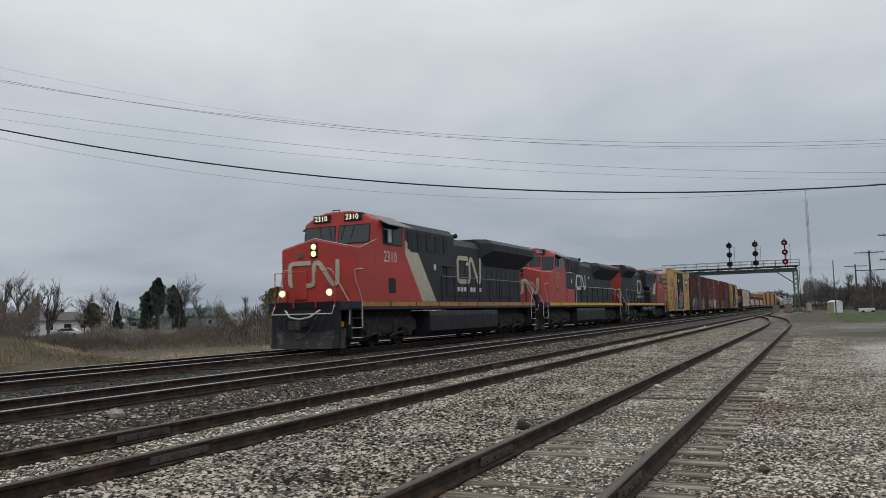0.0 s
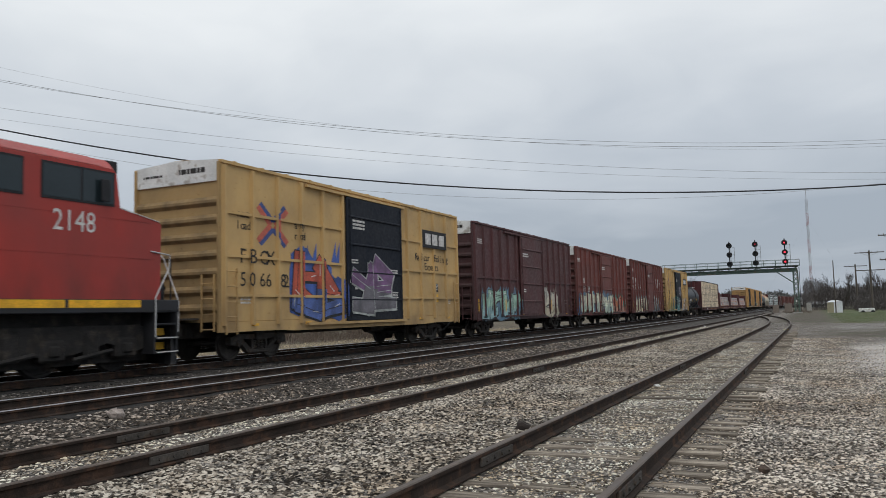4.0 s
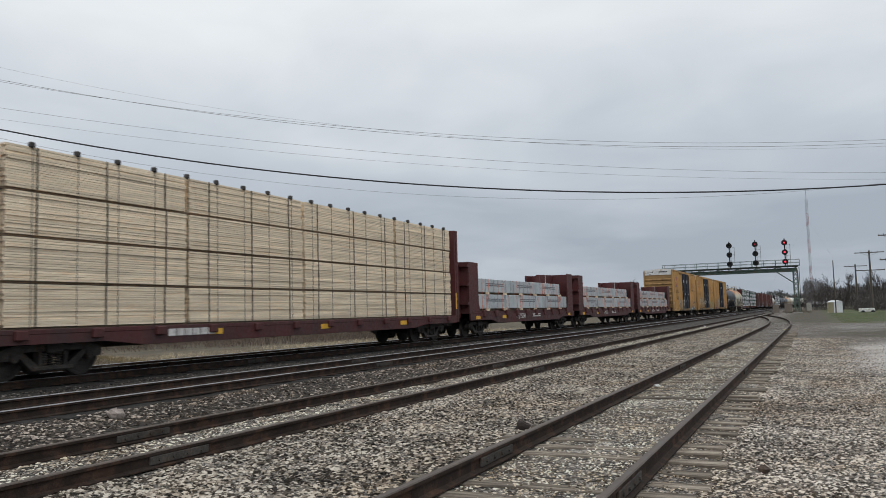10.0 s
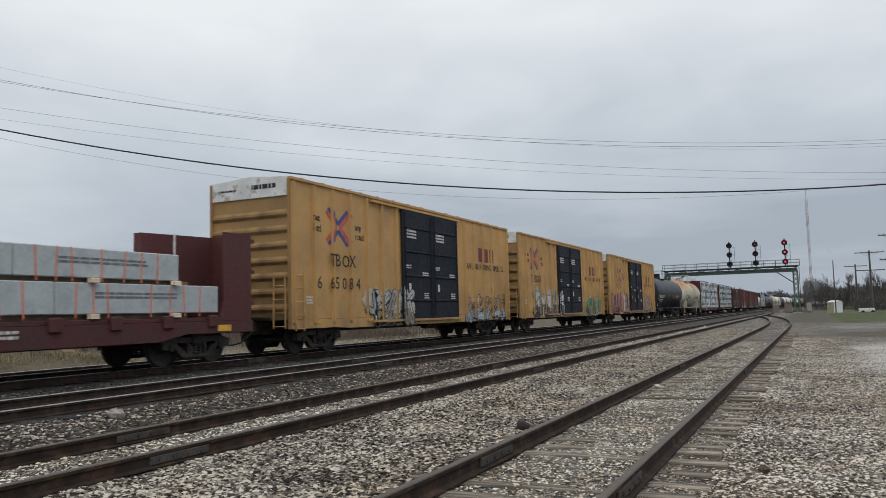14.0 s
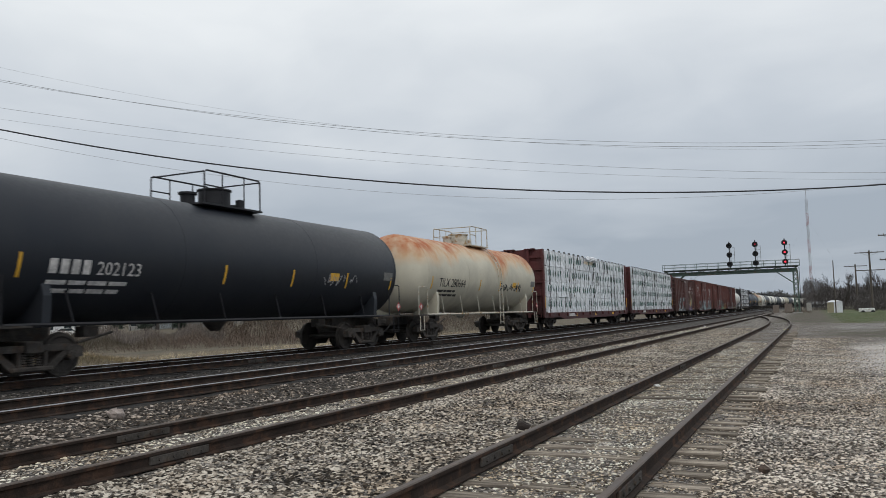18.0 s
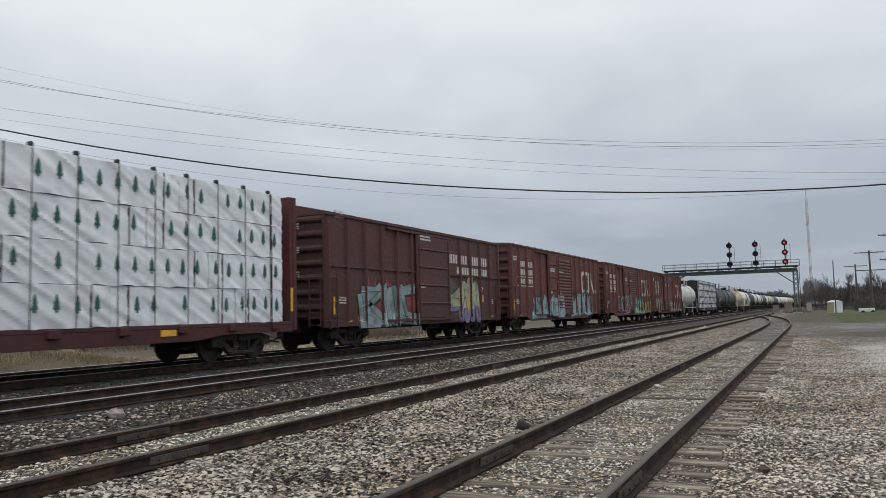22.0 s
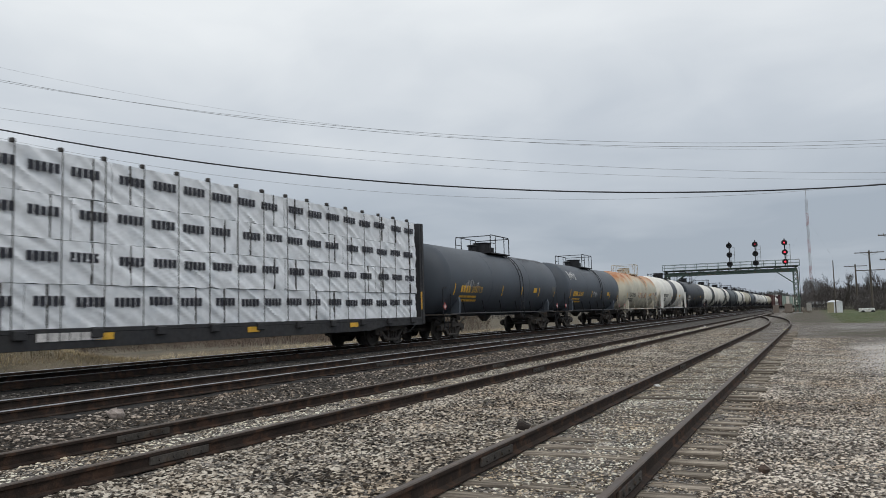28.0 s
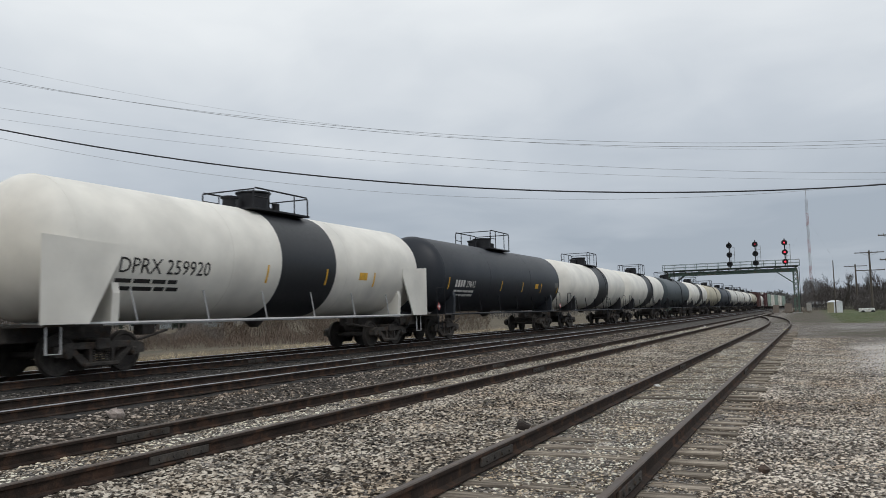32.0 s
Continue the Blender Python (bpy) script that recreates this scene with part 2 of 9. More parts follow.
# ---- geometry helpers ----
class Geo:
    """Vertices and faces of one mesh."""

    def __init__(self):
        self.v, self.f = [], []

    def add(self, verts, faces):
        n = len(self.v)
        self.v += [tuple(p) for p in verts]
        self.f += [tuple(i + n for i in f) for f in faces]
        return self

    def box(self, x0, x1, y0, y1, z0, z1, c=0.0):
        """A block; c chamfers its vertical and long edges."""
        if c <= 0:
            return self.add([(x, y, z) for z in (z0, z1) for x, y in ((x0, y0), (x1, y0), (x1, y1), (x0, y1))],
                            [(3, 2, 1, 0), (4, 5, 6, 7), (0, 1, 5, 4), (1, 2, 6, 5), (2, 3, 7, 6), (3, 0, 4, 7)])
        ring = [(x0 + c, y0), (x1 - c, y0), (x1, y0 + c), (x1, y1 - c), (x1 - c, y1), (x0 + c, y1), (x0, y1 - c), (x0, y0 + c)]
        inner = [(x0 + c, y0 + c), (x1 - c, y0 + c), (x1 - c, y0 + c), (x1 - c, y1 - c), (x1 - c, y1 - c), (x0 + c, y1 - c), (x0 + c, y1 - c), (x0 + c, y0 + c)]
        vs = [(*p, z0) for p in inner] + [(*p, z0 + c) for p in ring] + [(*p, z1 - c) for p in ring] + [(*p, z1) for p in inner]
        fs = [(7, 6, 5, 4, 3, 2, 1, 0), tuple(range(24, 32))]
        for k in range(3):
            for i in range(8):
                j = (i + 1) % 8
                fs.append((k * 8 + i, k * 8 + j, k * 8 + 8 + j, k * 8 + 8 + i))
        return self.add(vs, fs)

    def prism(self, poly, a, b, axis="x"):
        """A polygon swept along an axis from a to b. poly: (y, z) for x, (x, z) for y, (x, y) for z."""
        put = {"x": lambda p, s: (s, p[0], p[1]), "y": lambda p, s: (p[0], s, p[1]), "z": lambda p, s: (p[0], p[1], s)}[axis]
        n = len(poly)
        vs = [put(p, a) for p in poly] + [put(p, b) for p in poly]
        fs = [tuple(range(n))[::-1], tuple(range(n, 2 * n))] + [(i, (i + 1) % n, n + (i + 1) % n, n + i) for i in range(n)]
        return self.add(vs, fs)

    def tube(self, pts, r, n=6):
        pts = [Vector(p) for p in pts]
        vs, fs = [], []
        for i, p in enumerate(pts):
            d = (pts[min(i + 1, len(pts) - 1)] - pts[max(i - 1, 0)]).normalized()
            u = d.orthogonal().normalized() if abs(d.z) > 0.9 else d.cross(Vector((0, 0, 1))).normalized()
            w = d.cross(u)
            vs += [p + (u * math.cos(k * math.tau / n) + w * math.sin(k * math.tau / n)) * r for k in range(n)]
        for i in range(len(pts) - 1):
            for k in range(n):
                fs.append((i * n + k, i * n + (k + 1) % n, (i + 1) * n + (k + 1) % n, (i + 1) * n + k))
        fs += [tuple(range(n))[::-1], tuple(range((len(pts) - 1) * n, len(pts) * n))]
        return self.add(vs, fs)

    def lathe(self, profile, centre, axis="x", n=24):
        """profile: (along, radius) pairs about an axis through centre."""
        vs, fs = [], []
        for s, r in profile:
            for k in range(n):
                a = k * math.tau / n
                c, d = r * math.cos(a), r * math.sin(a)
                p = {"x": (s, c, d), "y": (d, s, c), "z": (c, d, s)}[axis]
                vs.append((centre[0] + p[0], centre[1] + p[1], centre[2] + p[2]))
        m = len(profile)
        for i in range(m - 1):
            for k in range(n):
                fs.append((i * n + k, i * n + (k + 1) % n, (i + 1) * n + (k + 1) % n, (i + 1) * n + k))
        if profile[0][1] > 1e-4:
            fs.append(tuple(range(n))[::-1])
        if profile[-1][1] > 1e-4:
            fs.append(tuple(range((m - 1) * n, m * n)))
        return self.add(vs, fs)

    def mesh(self, name, smooth=False):
        me = bpy.data.meshes.new(name)
        me.from_pydata(self.v, [], self.f)
        bm = bmesh.new()
        bm.from_mesh(me)
        bmesh.ops.recalc_face_normals(bm, faces=bm.faces)
        if smooth:
            for f in bm.faces:
                f.smooth = True
            for e in bm.edges:
                if len(e.link_faces) == 2 and e.calc_face_angle(0) > 0.6:
                    e.smooth = False
        bm.to_mesh(me)
        bm.free()
        return me


CACHE = {}


def part(name, geo, material, parent, label="", key=None, smooth=False, m=None):
    """ONE mesh object under a thing or a part. key: share the mesh with all parts of that key."""
    if key is not None and key in CACHE:
        me = CACHE[key]
    else:
        g = geo() if callable(geo) else geo
        me = g.mesh(name, smooth) if isinstance(g, Geo) else g
        me.materials.append(material)
        if key is not None:
            CACHE[key] = me
    ob = new(name, me)
    if parent is not None:
        ob.parent = parent
    if m is not None:
        ob.matrix_basis = m
    if label:
        ob["label"] = label
    return ob


def thing(name, label, category, group="", kind="", m=None):
    ob = new(name)
    ob.empty_display_size = 0.3
    if m is not None:
        ob.matrix_basis = m
    return tagged(ob, label, category, group, kind)


def words(text, size, material_key=""):
    """Lettering as flat polygons, upright and facing -y, its lower left corner at the origin."""
    key = ("text", text, size)
    if key in CACHE:
        return CACHE[key]
    cu = bpy.data.curves.new("lettering", "FONT")
    cu.body, cu.size, cu.resolution_u, cu.extrude = text, size * 1.38, 2, 0.002
    ob = bpy.data.objects.new("lettering", cu)
    scene.collection.objects.link(ob)
    bpy.context.view_layer.update()
    me = bpy.data.meshes.new_from_object(ob)
    bpy.data.objects.remove(ob)
    me.transform(pose(0, 0, 0, 90, 0, 0))
    CACHE[key] = me
    return me


def lettering(parent, text, x, y, z, size, material, name="lettering", squeeze=1.0):
    me = words(text, size)
    if not me.materials:
        me.materials.append(material)
    elif me.materials[0] != material:
        me = me.copy()
        me.materials[0] = material
    ob = new(name, me)
    ob.parent = parent
    ob.matrix_basis = Matrix.LocRotScale((x, y, z), None, (squeeze, 1, 1))
    return ob


def bars(parent, x, y, z, width, rows, height, material, seed=1, name="stencil_bars"):
    """Small print as plain bars."""
    rnd, g = random.Random(seed), Geo()
    for r in range(rows):
        a = x
        while a < x + width - 0.03:
            w = min(rnd.uniform(0.08, 0.3) * max(width, 0.3), 0.24, x + width - a)
            g.box(a, a + w, y - 0.006, y + 0.004, z - r * height * 1.7 - height, z - r * height * 1.7)
            a += w + 0.03
    return tagged(part(name, g, material, parent), kind="stuff")


# ---- plan: x to the right of the lines, y along them, z = 0 at the yard rails' top ----
GAUGE = 1.505
Z_C, Z_D, Z_E = 0.11, 0.19, -0.10


def far_bend(y):
    return (y - 250.0) ** 2 / 4090.0 if y > 250 else 0.0


def x_d(y):
    return -15.35 + far_bend(y)


def x_c(y):
    return -11.15 + far_bend(y)


def smooth01(t):
    t = min(max(t, 0.0), 1.0)
    return t * t * (3 - 2 * t)


def x_b(y):
    return -6.88 - 4.27 * smooth01((y - 135) / 90.0) + far_bend(y)


def x_a(y):
    if y < 50:
        return -2.18
    return max(-2.18 - (y - 50) ** 2 / 968.0, -6.88) if y < 135 else x_b(y)


def x_e(y):
    return -21.0 + far_bend(y)


def ground_z(x, y):
    """The lie of the land across and along the lines."""
    keys = [(-3000, -1.0), (-300, -0.8), (-70, -0.75), (-40, -0.7), (-24, -0.42), (-22.6, -0.30), (-19.2, -0.30), (-18.0, -0.12), (-17.1, 0.0),
            (-13.5, 0.0), (-12.9, -0.05), (-9.4, -0.08), (-8.6, -0.17), (-5.4, -0.18), (-4.4, -0.20), (-3.2, -0.20), (-2.8, -0.187), (-1.5, -0.187), (-0.85, -0.225), (0.2, -0.26), (3000, -0.26)]
    bend = far_bend(y) if x < 40 else 0.0
    xs = x - bend
    for (a, za), (b, zb) in zip(keys, keys[1:]):
        if xs <= b:
            z = za + (zb - za) * (xs - a) / (b - a)
            break
    else:
        z = -0.26
    if abs(y) < 70 and -30 < x < 12:
        z += (noise.noise((x * 1.3, y * 1.3, 0)) * 0.025 + noise.noise((x * 4, y * 4, 3)) * 0.012)
    # the grassed bank beyond the lines
    bank = math.exp(-((x + 27.0) / 2.3) ** 2 - ((y - 18.5) / 4.0) ** 2)
    return z + bank * 1.25


def ground_mat():
    m = bpy.data.materials.new("ballast_and_earth")
    m.use_nodes = True
    N, L = m.node_tree.nodes, m.node_tree.links
    b = N["Principled BSDF"]
    b.inputs["Roughness"].default_value = 0.95
    geo = N.new("ShaderNodeTexCoord").outputs["Object"]
    sep = N.new("ShaderNodeSeparateXYZ")
    L.new(geo, sep.inputs[0])

    def tex(kind, scale, out, detail=None, feature=None):
        n = N.new(kind)
        n.inputs["Scale"].default_value = scale
        if detail is not None:
            n.inputs["Detail"].default_value = detail
        if feature:
            n.feature = feature
        L.new(geo, n.inputs["Vector"])
        return n.outputs[out]

    def math(op, a, c):
        n = N.new("ShaderNodeMath")
        n.operation = op
        for i, v in enumerate((a, c)):
            if hasattr(v, "is_output"):
                L.new(v, n.inputs[i])
            else:
                n.inputs[i].default_value = v
        return n.outputs[0]

    def step(src, p0, p1, lo=0.0, hi=1.0):
        r = N.new("ShaderNodeMapRange")
        for k, v in (("From Min", p0), ("From Max", p1), ("To Min", lo), ("To Max", hi)):
            r.inputs[k].default_value = v
        L.new(src, r.inputs["Value"])
        return r.outputs[0]

    def mixc(fac, a, c, kind="MIX"):
        x = N.new("ShaderNodeMix")
        x.data_type, x.blend_type = "RGBA", kind
        for i, v in ((0, fac), (6, a), (7, c)):
            if hasattr(v, "is_output"):
                L.new(v, x.inputs[i])
            elif i == 0:
                x.inputs[0].default_value = v
            else:
                x.inputs[i].default_value = (*v[:3], 1)
        return x.outputs[2]

    wob = math("MULTIPLY", math("SUBTRACT", tex("ShaderNodeTexNoise", 0.9, 0, 4.0), 0.5), 1.6)
    X = math("ADD", sep.outputs[0], wob)
    Y = math("ADD", sep.outputs[1], math("MULTIPLY", wob, 3.0))
    stone = N.new("ShaderNodeSeparateColor")
    L.new(tex("ShaderNodeTexVoronoi", 22.0, "Color"), stone.inputs[0])
    big = N.new("ShaderNodeSeparateColor")
    L.new(tex("ShaderNodeTexVoronoi", 7.0, "Color"), big.inputs[0])
    # larger stones and hollows tell at a distance, small ones near by
    cell = math("ADD", math("MULTIPLY", stone.outputs[0], 0.72), math("MULTIPLY", math("MULTIPLY", big.outputs[0], big.outputs[1]), 0.60))
    # shade in the crevices between the stones, put into the colour along cell edges
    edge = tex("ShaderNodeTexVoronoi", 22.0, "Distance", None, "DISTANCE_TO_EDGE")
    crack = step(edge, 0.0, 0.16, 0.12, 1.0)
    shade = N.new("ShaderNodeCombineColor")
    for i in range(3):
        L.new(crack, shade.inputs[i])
    fine = tex("ShaderNodeTexNoise", 40.0, 0, 4.0)
    patch = tex("ShaderNodeTexNoise", 0.5, 0, 5.0)
    tracks = tex("ShaderNodeTexNoise", 0.28, 0, 6.0)
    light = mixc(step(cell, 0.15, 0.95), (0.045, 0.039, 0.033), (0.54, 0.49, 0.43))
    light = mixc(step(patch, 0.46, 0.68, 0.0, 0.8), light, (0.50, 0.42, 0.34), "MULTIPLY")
    dark = mixc(step(cell, 0.1, 1.05), (0.014, 0.012, 0.010), (0.115, 0.10, 0.085))
    oily = mixc(step(cell, 0.2, 1.0), (0.008, 0.0075, 0.007), (0.026, 0.023, 0.020))
    oily = mixc(step(patch, 0.5, 0.65, 0.0, 0.7), oily, (0.024, 0.017, 0.012))
    road = mixc(step(cell, 0.1, 0.95), (0.085, 0.075, 0.066), (0.52, 0.485, 0.445))
    road = mixc(step(tracks, 0.40, 0.56, 0.0, 0.5), road, (0.36, 0.335, 0.31))
    road = mixc(step(tracks, 0.58, 0.70, 0.0, 0.7), road, (0.58, 0.50, 0.43), "MULTIPLY")
    straw = mixc(step(fine, 0.3, 0.7), (0.075, 0.060, 0.040), (0.19, 0.155, 0.10))
    straw = mixc(step(patch, 0.42, 0.62), straw, (0.085, 0.07, 0.045))
    green = mixc(step(fine, 0.3, 0.7), (0.035, 0.060, 0.016), (0.085, 0.115, 0.034))
    green = mixc(step(tracks, 0.44, 0.62, 0.0, 0.7), green, (0.13, 0.11, 0.06))
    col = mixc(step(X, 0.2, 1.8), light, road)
    # the painted crevice shade darkens ballast and drive alike
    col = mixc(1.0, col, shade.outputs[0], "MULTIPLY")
    sand = mixc(step(fine, 0.3, 0.7), (0.42, 0.385, 0.355), (0.66, 0.615, 0.575))
    col = mixc(math("MULTIPLY", math("MULTIPLY", step(Y, 15, 22), step(Y, 31, 37, 1, 0)), step(X, 0.5, 1.6, 0.0, 0.9)), col, sand)
    # worn earth and dead weeds across the drive, a pale path behind it, then grass
    earth = mixc(step(fine, 0.3, 0.7), (0.045, 0.036, 0.026), (0.135, 0.108, 0.080))
    earth = mixc(step(tracks, 0.46, 0.60, 0.0, 0.6), earth, (0.07, 0.075, 0.035))
    Y = math("ADD", Y, math("MULTIPLY", math("SUBTRACT", tracks, 0.5), 45.0))
    near_dirt = math("MULTIPLY", step(Y, 33, 40), step(Y, 50, 58, 1, 0))
    col = mixc(math("MULTIPLY", math("MULTIPLY", near_dirt, step(X, -0.4, 1.4)), step(patch, 0.30, 0.46, 0.5, 0.95)), col, earth)
    col = mixc(math("MULTIPLY", math("MULTIPLY", step(Y, 60, 78), step(X, -4.0, -2.4)), 0.9), col, earth)
    col = mixc(math("MULTIPLY", step(X, 1.0, 2.6), step(Y, 68, 74)), col, green)
    col = mixc(step(sep.outputs[1], 170, 260, 0, 0.7), col, straw)
    col = mixc(step(X, -8.1, -7.5, 1, 0), col, dark)
    col = mixc(step(X, -10.2, -9.8, 1, 0), col, oily)
    mid = math("MULTIPLY", step(X, -13.7, -13.3), step(X, -12.7, -12.3, 1, 0))
    col = mixc(mid, col, dark)
    col = mixc(step(X, -18.6, -18.2, 1, 0), col, straw)
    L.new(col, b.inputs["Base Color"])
    bp = N.new("ShaderNodeBump")
    bp.inputs["Strength"].default_value, bp.inputs["Distance"].default_value = 0.7, 0.03
    L.new(math("MULTIPLY", cell, crack), bp.inputs["Height"])
    L.new(bp.outputs[0], b.inputs["Normal"])
    return m


def build_ground():
    def lines(spans):
        out = []
        for a, b, s in spans:
            n = max(1, round((b - a) / s))
            out += [a + (b - a) * i / n for i in range(n)]
        return out + [spans[-1][1]]
    xs = lines([(-3000, -400, 650), (-400, -60, 40), (-60, -32, 4), (-32, -20, 0.6), (-20, 4, 0.24), (4, 20, 2), (20, 400, 40), (400, 3000, 650)])
    ys = lines([(-3000, -600, 600), (-600, 0, 50), (0, 3, 1), (3, 36, 0.32), (36, 70, 1.2), (70, 250, 12), (250, 700, 25), (700, 3000, 460)])
    g = Geo()
    nx = len(xs)
    g.v = [(x, y, ground_z(x, y)) for y in ys for x in xs]
    g.f = [(j * nx + i, j * nx + i + 1, (j + 1) * nx + i + 1, (j + 1) * nx + i) for j in range(len(ys) - 1) for i in range(nx - 1)]
    me = bpy.data.meshes.new("ground")
    me.from_pydata(g.v, [], g.f)
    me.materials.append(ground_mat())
    for p in me.polygons:
        p.use_smooth = True
    return tagged(new("ground", me), "stone ballast, gravel drive and dry grass beside the tracks", "ground", kind="structure")


build_ground()


def stone_mat(tint, amount):
    """Mixed broken stone: dark, brown, grey and pale pieces side by side, in patches."""
    name = "stone_%d_%d" % (round(tint[0] * 1000), round(amount * 100))
    if name in MATS:
        return MATS[name]
    m = MATS[name] = bpy.data.materials.new(name)
    m.use_nodes = True
    N, L = m.node_tree.nodes, m.node_tree.links
    b = N["Principled BSDF"]
    b.inputs["Roughness"].default_value = 0.92
    b.inputs["Specular IOR Level"].default_value = 0.25
    co = N.new("ShaderNodeTexCoord").outputs["Object"]
    patch, fine = N.new("ShaderNodeTexNoise"), N.new("ShaderNodeTexNoise")
    patch.inputs["Scale"].default_value, patch.inputs["Detail"].default_value = 0.9, 4.0
    fine.inputs["Scale"].default_value, fine.inputs["Detail"].default_value = 60.0, 3.0
    for n in (patch, fine):
        L.new(co, n.inputs["Vector"])
    rnd = N.new("ShaderNodeNewGeometry").outputs["Random Per Island"]
    a = N.new("ShaderNodeMath")
    a.operation = "MULTIPLY_ADD"
    a.inputs[1].default_value, a.inputs[2].default_value = 1.0, -0.5
    L.new(patch.outputs[0], a.inputs[0])
    c = N.new("ShaderNodeMath")
    c.operation = "ADD"
    L.new(rnd, c.inputs[0])
    L.new(a.outputs[0], c.inputs[1])
    f = N.new("ShaderNodeMath")
    f.operation = "MULTIPLY_ADD"
    f.inputs[1].default_value = 0.22
    L.new(fine.outputs[0], f.inputs[0])
    L.new(c.outputs[0], f.inputs[2])
    ramp = N.new("ShaderNodeValToRGB")
    e = ramp.color_ramp.elements
    if tint[0] < 0.12:
        shades = ((0.10, 0.25, (1, 1, 1)), (0.40, 0.45, (1.1, 1.0, 0.9)), (0.66, 0.9, (1, 1, 1)), (0.86, 2.0, (1.05, 1, 0.95)), (1.0, 5.0, (1, 1, 1)), (1.1, 5.0, (1, 1, 1)))
    else:
        shades = ((0.10, 0.05, (1.0, 0.94, 0.9)), (0.36, 0.22, (1.10, 0.95, 0.80)), (0.56, 0.75, (1.03, 0.98, 0.92)), (0.74, 1.55, (1.05, 1.0, 0.92)), (1.0, 2.5, (1.0, 1.0, 0.97)), (1.15, 2.5, (1, 1, 1)))
    e[0].position, e[1].position = shades[0][0], 1.0
    for pos, k, w in shades[1:-2]:
        e.new(pos)
    for el, (pos, k, w) in zip(sorted(e, key=lambda q: q.position), shades):
        el.color = (*[min(t * (1 + (k - 1) * amount) * q, 0.8) for t, q in zip(tint, w)], 1)
    L.new(f.outputs[0], ramp.inputs[0])
    soil = N.new("ShaderNodeTexNoise")
    soil.inputs["Scale"].default_value, soil.inputs["Detail"].default_value = 0.55, 5.0
    L.new(co, soil.inputs["Vector"])
    span = N.new("ShaderNodeMapRange")
    span.inputs["From Min"].default_value, span.inputs["From Max"].default_value = 0.45, 0.68
    span.inputs["To Max"].default_value = 0.75
    L.new(soil.outputs[0], span.inputs["Value"])
    wash = N.new("ShaderNodeMix")
    wash.data_type, wash.blend_type = "RGBA", "MULTIPLY"
    wash.inputs[7].default_value = (0.82, 0.70, 0.57, 1)
    L.new(span.outputs[0], wash.inputs[0])
    L.new(ramp.outputs[0], wash.inputs[6])
    L.new(wash.outputs[2], b.inputs["Base Color"])
    return m


def scatter(name, label, count, x0, x1, y0, y1, s0, s1, color, seed, dark=0.55, skip=(), power=1.45):
    """Broken stones lying on the ground, as one mesh."""
    rng = np.random.default_rng(seed)
    # denser towards the near end
    y = y0 + (y1 - y0) * rng.random(count * 2) ** power
    x = x0 + (x1 - x0) * rng.random(count * 2)
    keep = (y > 0.62 * np.abs(x)) & (y > x * 9)
    for a, b, c in skip:
        keep &= ~((x > a + rng.normal(0, 0.35, len(x))) & (y > b + rng.normal(0, 1.8, len(x))) & (y < c + rng.normal(0, 2.0, len(x))) & (rng.random(len(x)) < 0.85))
    x, y = x[keep][:count], y[keep][:count]
    n = len(x)
    z = np.array([ground_z(a, b) for a, b in zip(x, y)])
    size = s0 + (s1 - s0) * rng.random(n) ** 2
    base = np.array([(1, 0.1, 0), (-1, -0.1, 0.1), (0.1, 1, 0), (-0.1, -1, -0.1), (0.2, 0.1, 0.75), (-0.1, 0.1, -0.7), (0.6, -0.6, 0.4)])
    faces = np.array([(4, 0, 2), (4, 2, 1), (4, 1, 3), (4, 3, 6), (6, 3, 0), (4, 6, 0)])
    p = base[None] * (1 + 0.5 * (rng.random((n, 7, 3)) - 0.5)) * (0.7 + 0.6 * rng.random((n, 1, 3)))
    a, t = rng.random(n) * 6.283, (rng.random(n) - 0.5) * 1.2
    ca, sa, ct, st = np.cos(a)[:, None], np.sin(a)[:, None], np.cos(t)[:, None], np.sin(t)[:, None]
    px, py, pz = p[..., 0], p[..., 1] * ct - p[..., 2] * st, p[..., 1] * st + p[..., 2] * ct
    p = np.stack([px * ca - py * sa, px * sa + py * ca, pz * 0.62], -1) * size[:, None, None]
    p += np.stack([x, y, z + size * 0.25], -1)[:, None]
    f = (faces[None] + (np.arange(n) * 7)[:, None, None]).reshape(-1, 3)
    me = bpy.data.meshes.new(name)
    me.vertices.add(n * 7)
    me.vertices.foreach_set("co", p.reshape(-1))
    me.loops.add(f.size)
    me.loops.foreach_set("vertex_index", f.reshape(-1).astype(np.int32))
    me.polygons.add(len(f))
    me.polygons.foreach_set("loop_start", np.arange(0, f.size, 3, dtype=np.int32))
    me.update()
    me.validate()
    me.materials.append(stone_mat(color, dark))
    return tagged(new(name, me), label, "ballast", kind="stuff")


GREYSTONE = (0.245, 0.222, 0.194)
scatter("ballast", "mixed grey and brown crushed stone between the yard tracks", 78000, -6.05, -2.98, 3.6, 56, 0.010, 0.035, GREYSTONE, 1, 1.0, power=1.7)
scatter("ballast", "grey crushed stone beside the near track", 62000, -0.95, 3.0, 3.0, 40, 0.009, 0.027, (0.31, 0.282, 0.252), 2, 0.95, skip=((0.9, 19.0, 45.0),), power=1.7)
scatter("ballast", "pale crushed stone between the rails of the second track", 20000, -7.55, -6.2, 4.0, 60, 0.010, 0.030, (0.34, 0.31, 0.27), 3, 1.0)
scatter("ballast", "dark brown crushed stone by the main line", 30000, -10.0, -7.75, 5.0, 52, 0.014, 0.042, (0.095, 0.083, 0.072), 4, 1.0)
scatter("ballast", "stone spilled over the ends of the ties", 8000, -1.4, -0.8, 3.0, 40, 0.008, 0.022, (0.34, 0.30, 0.25), 12, 0.95)
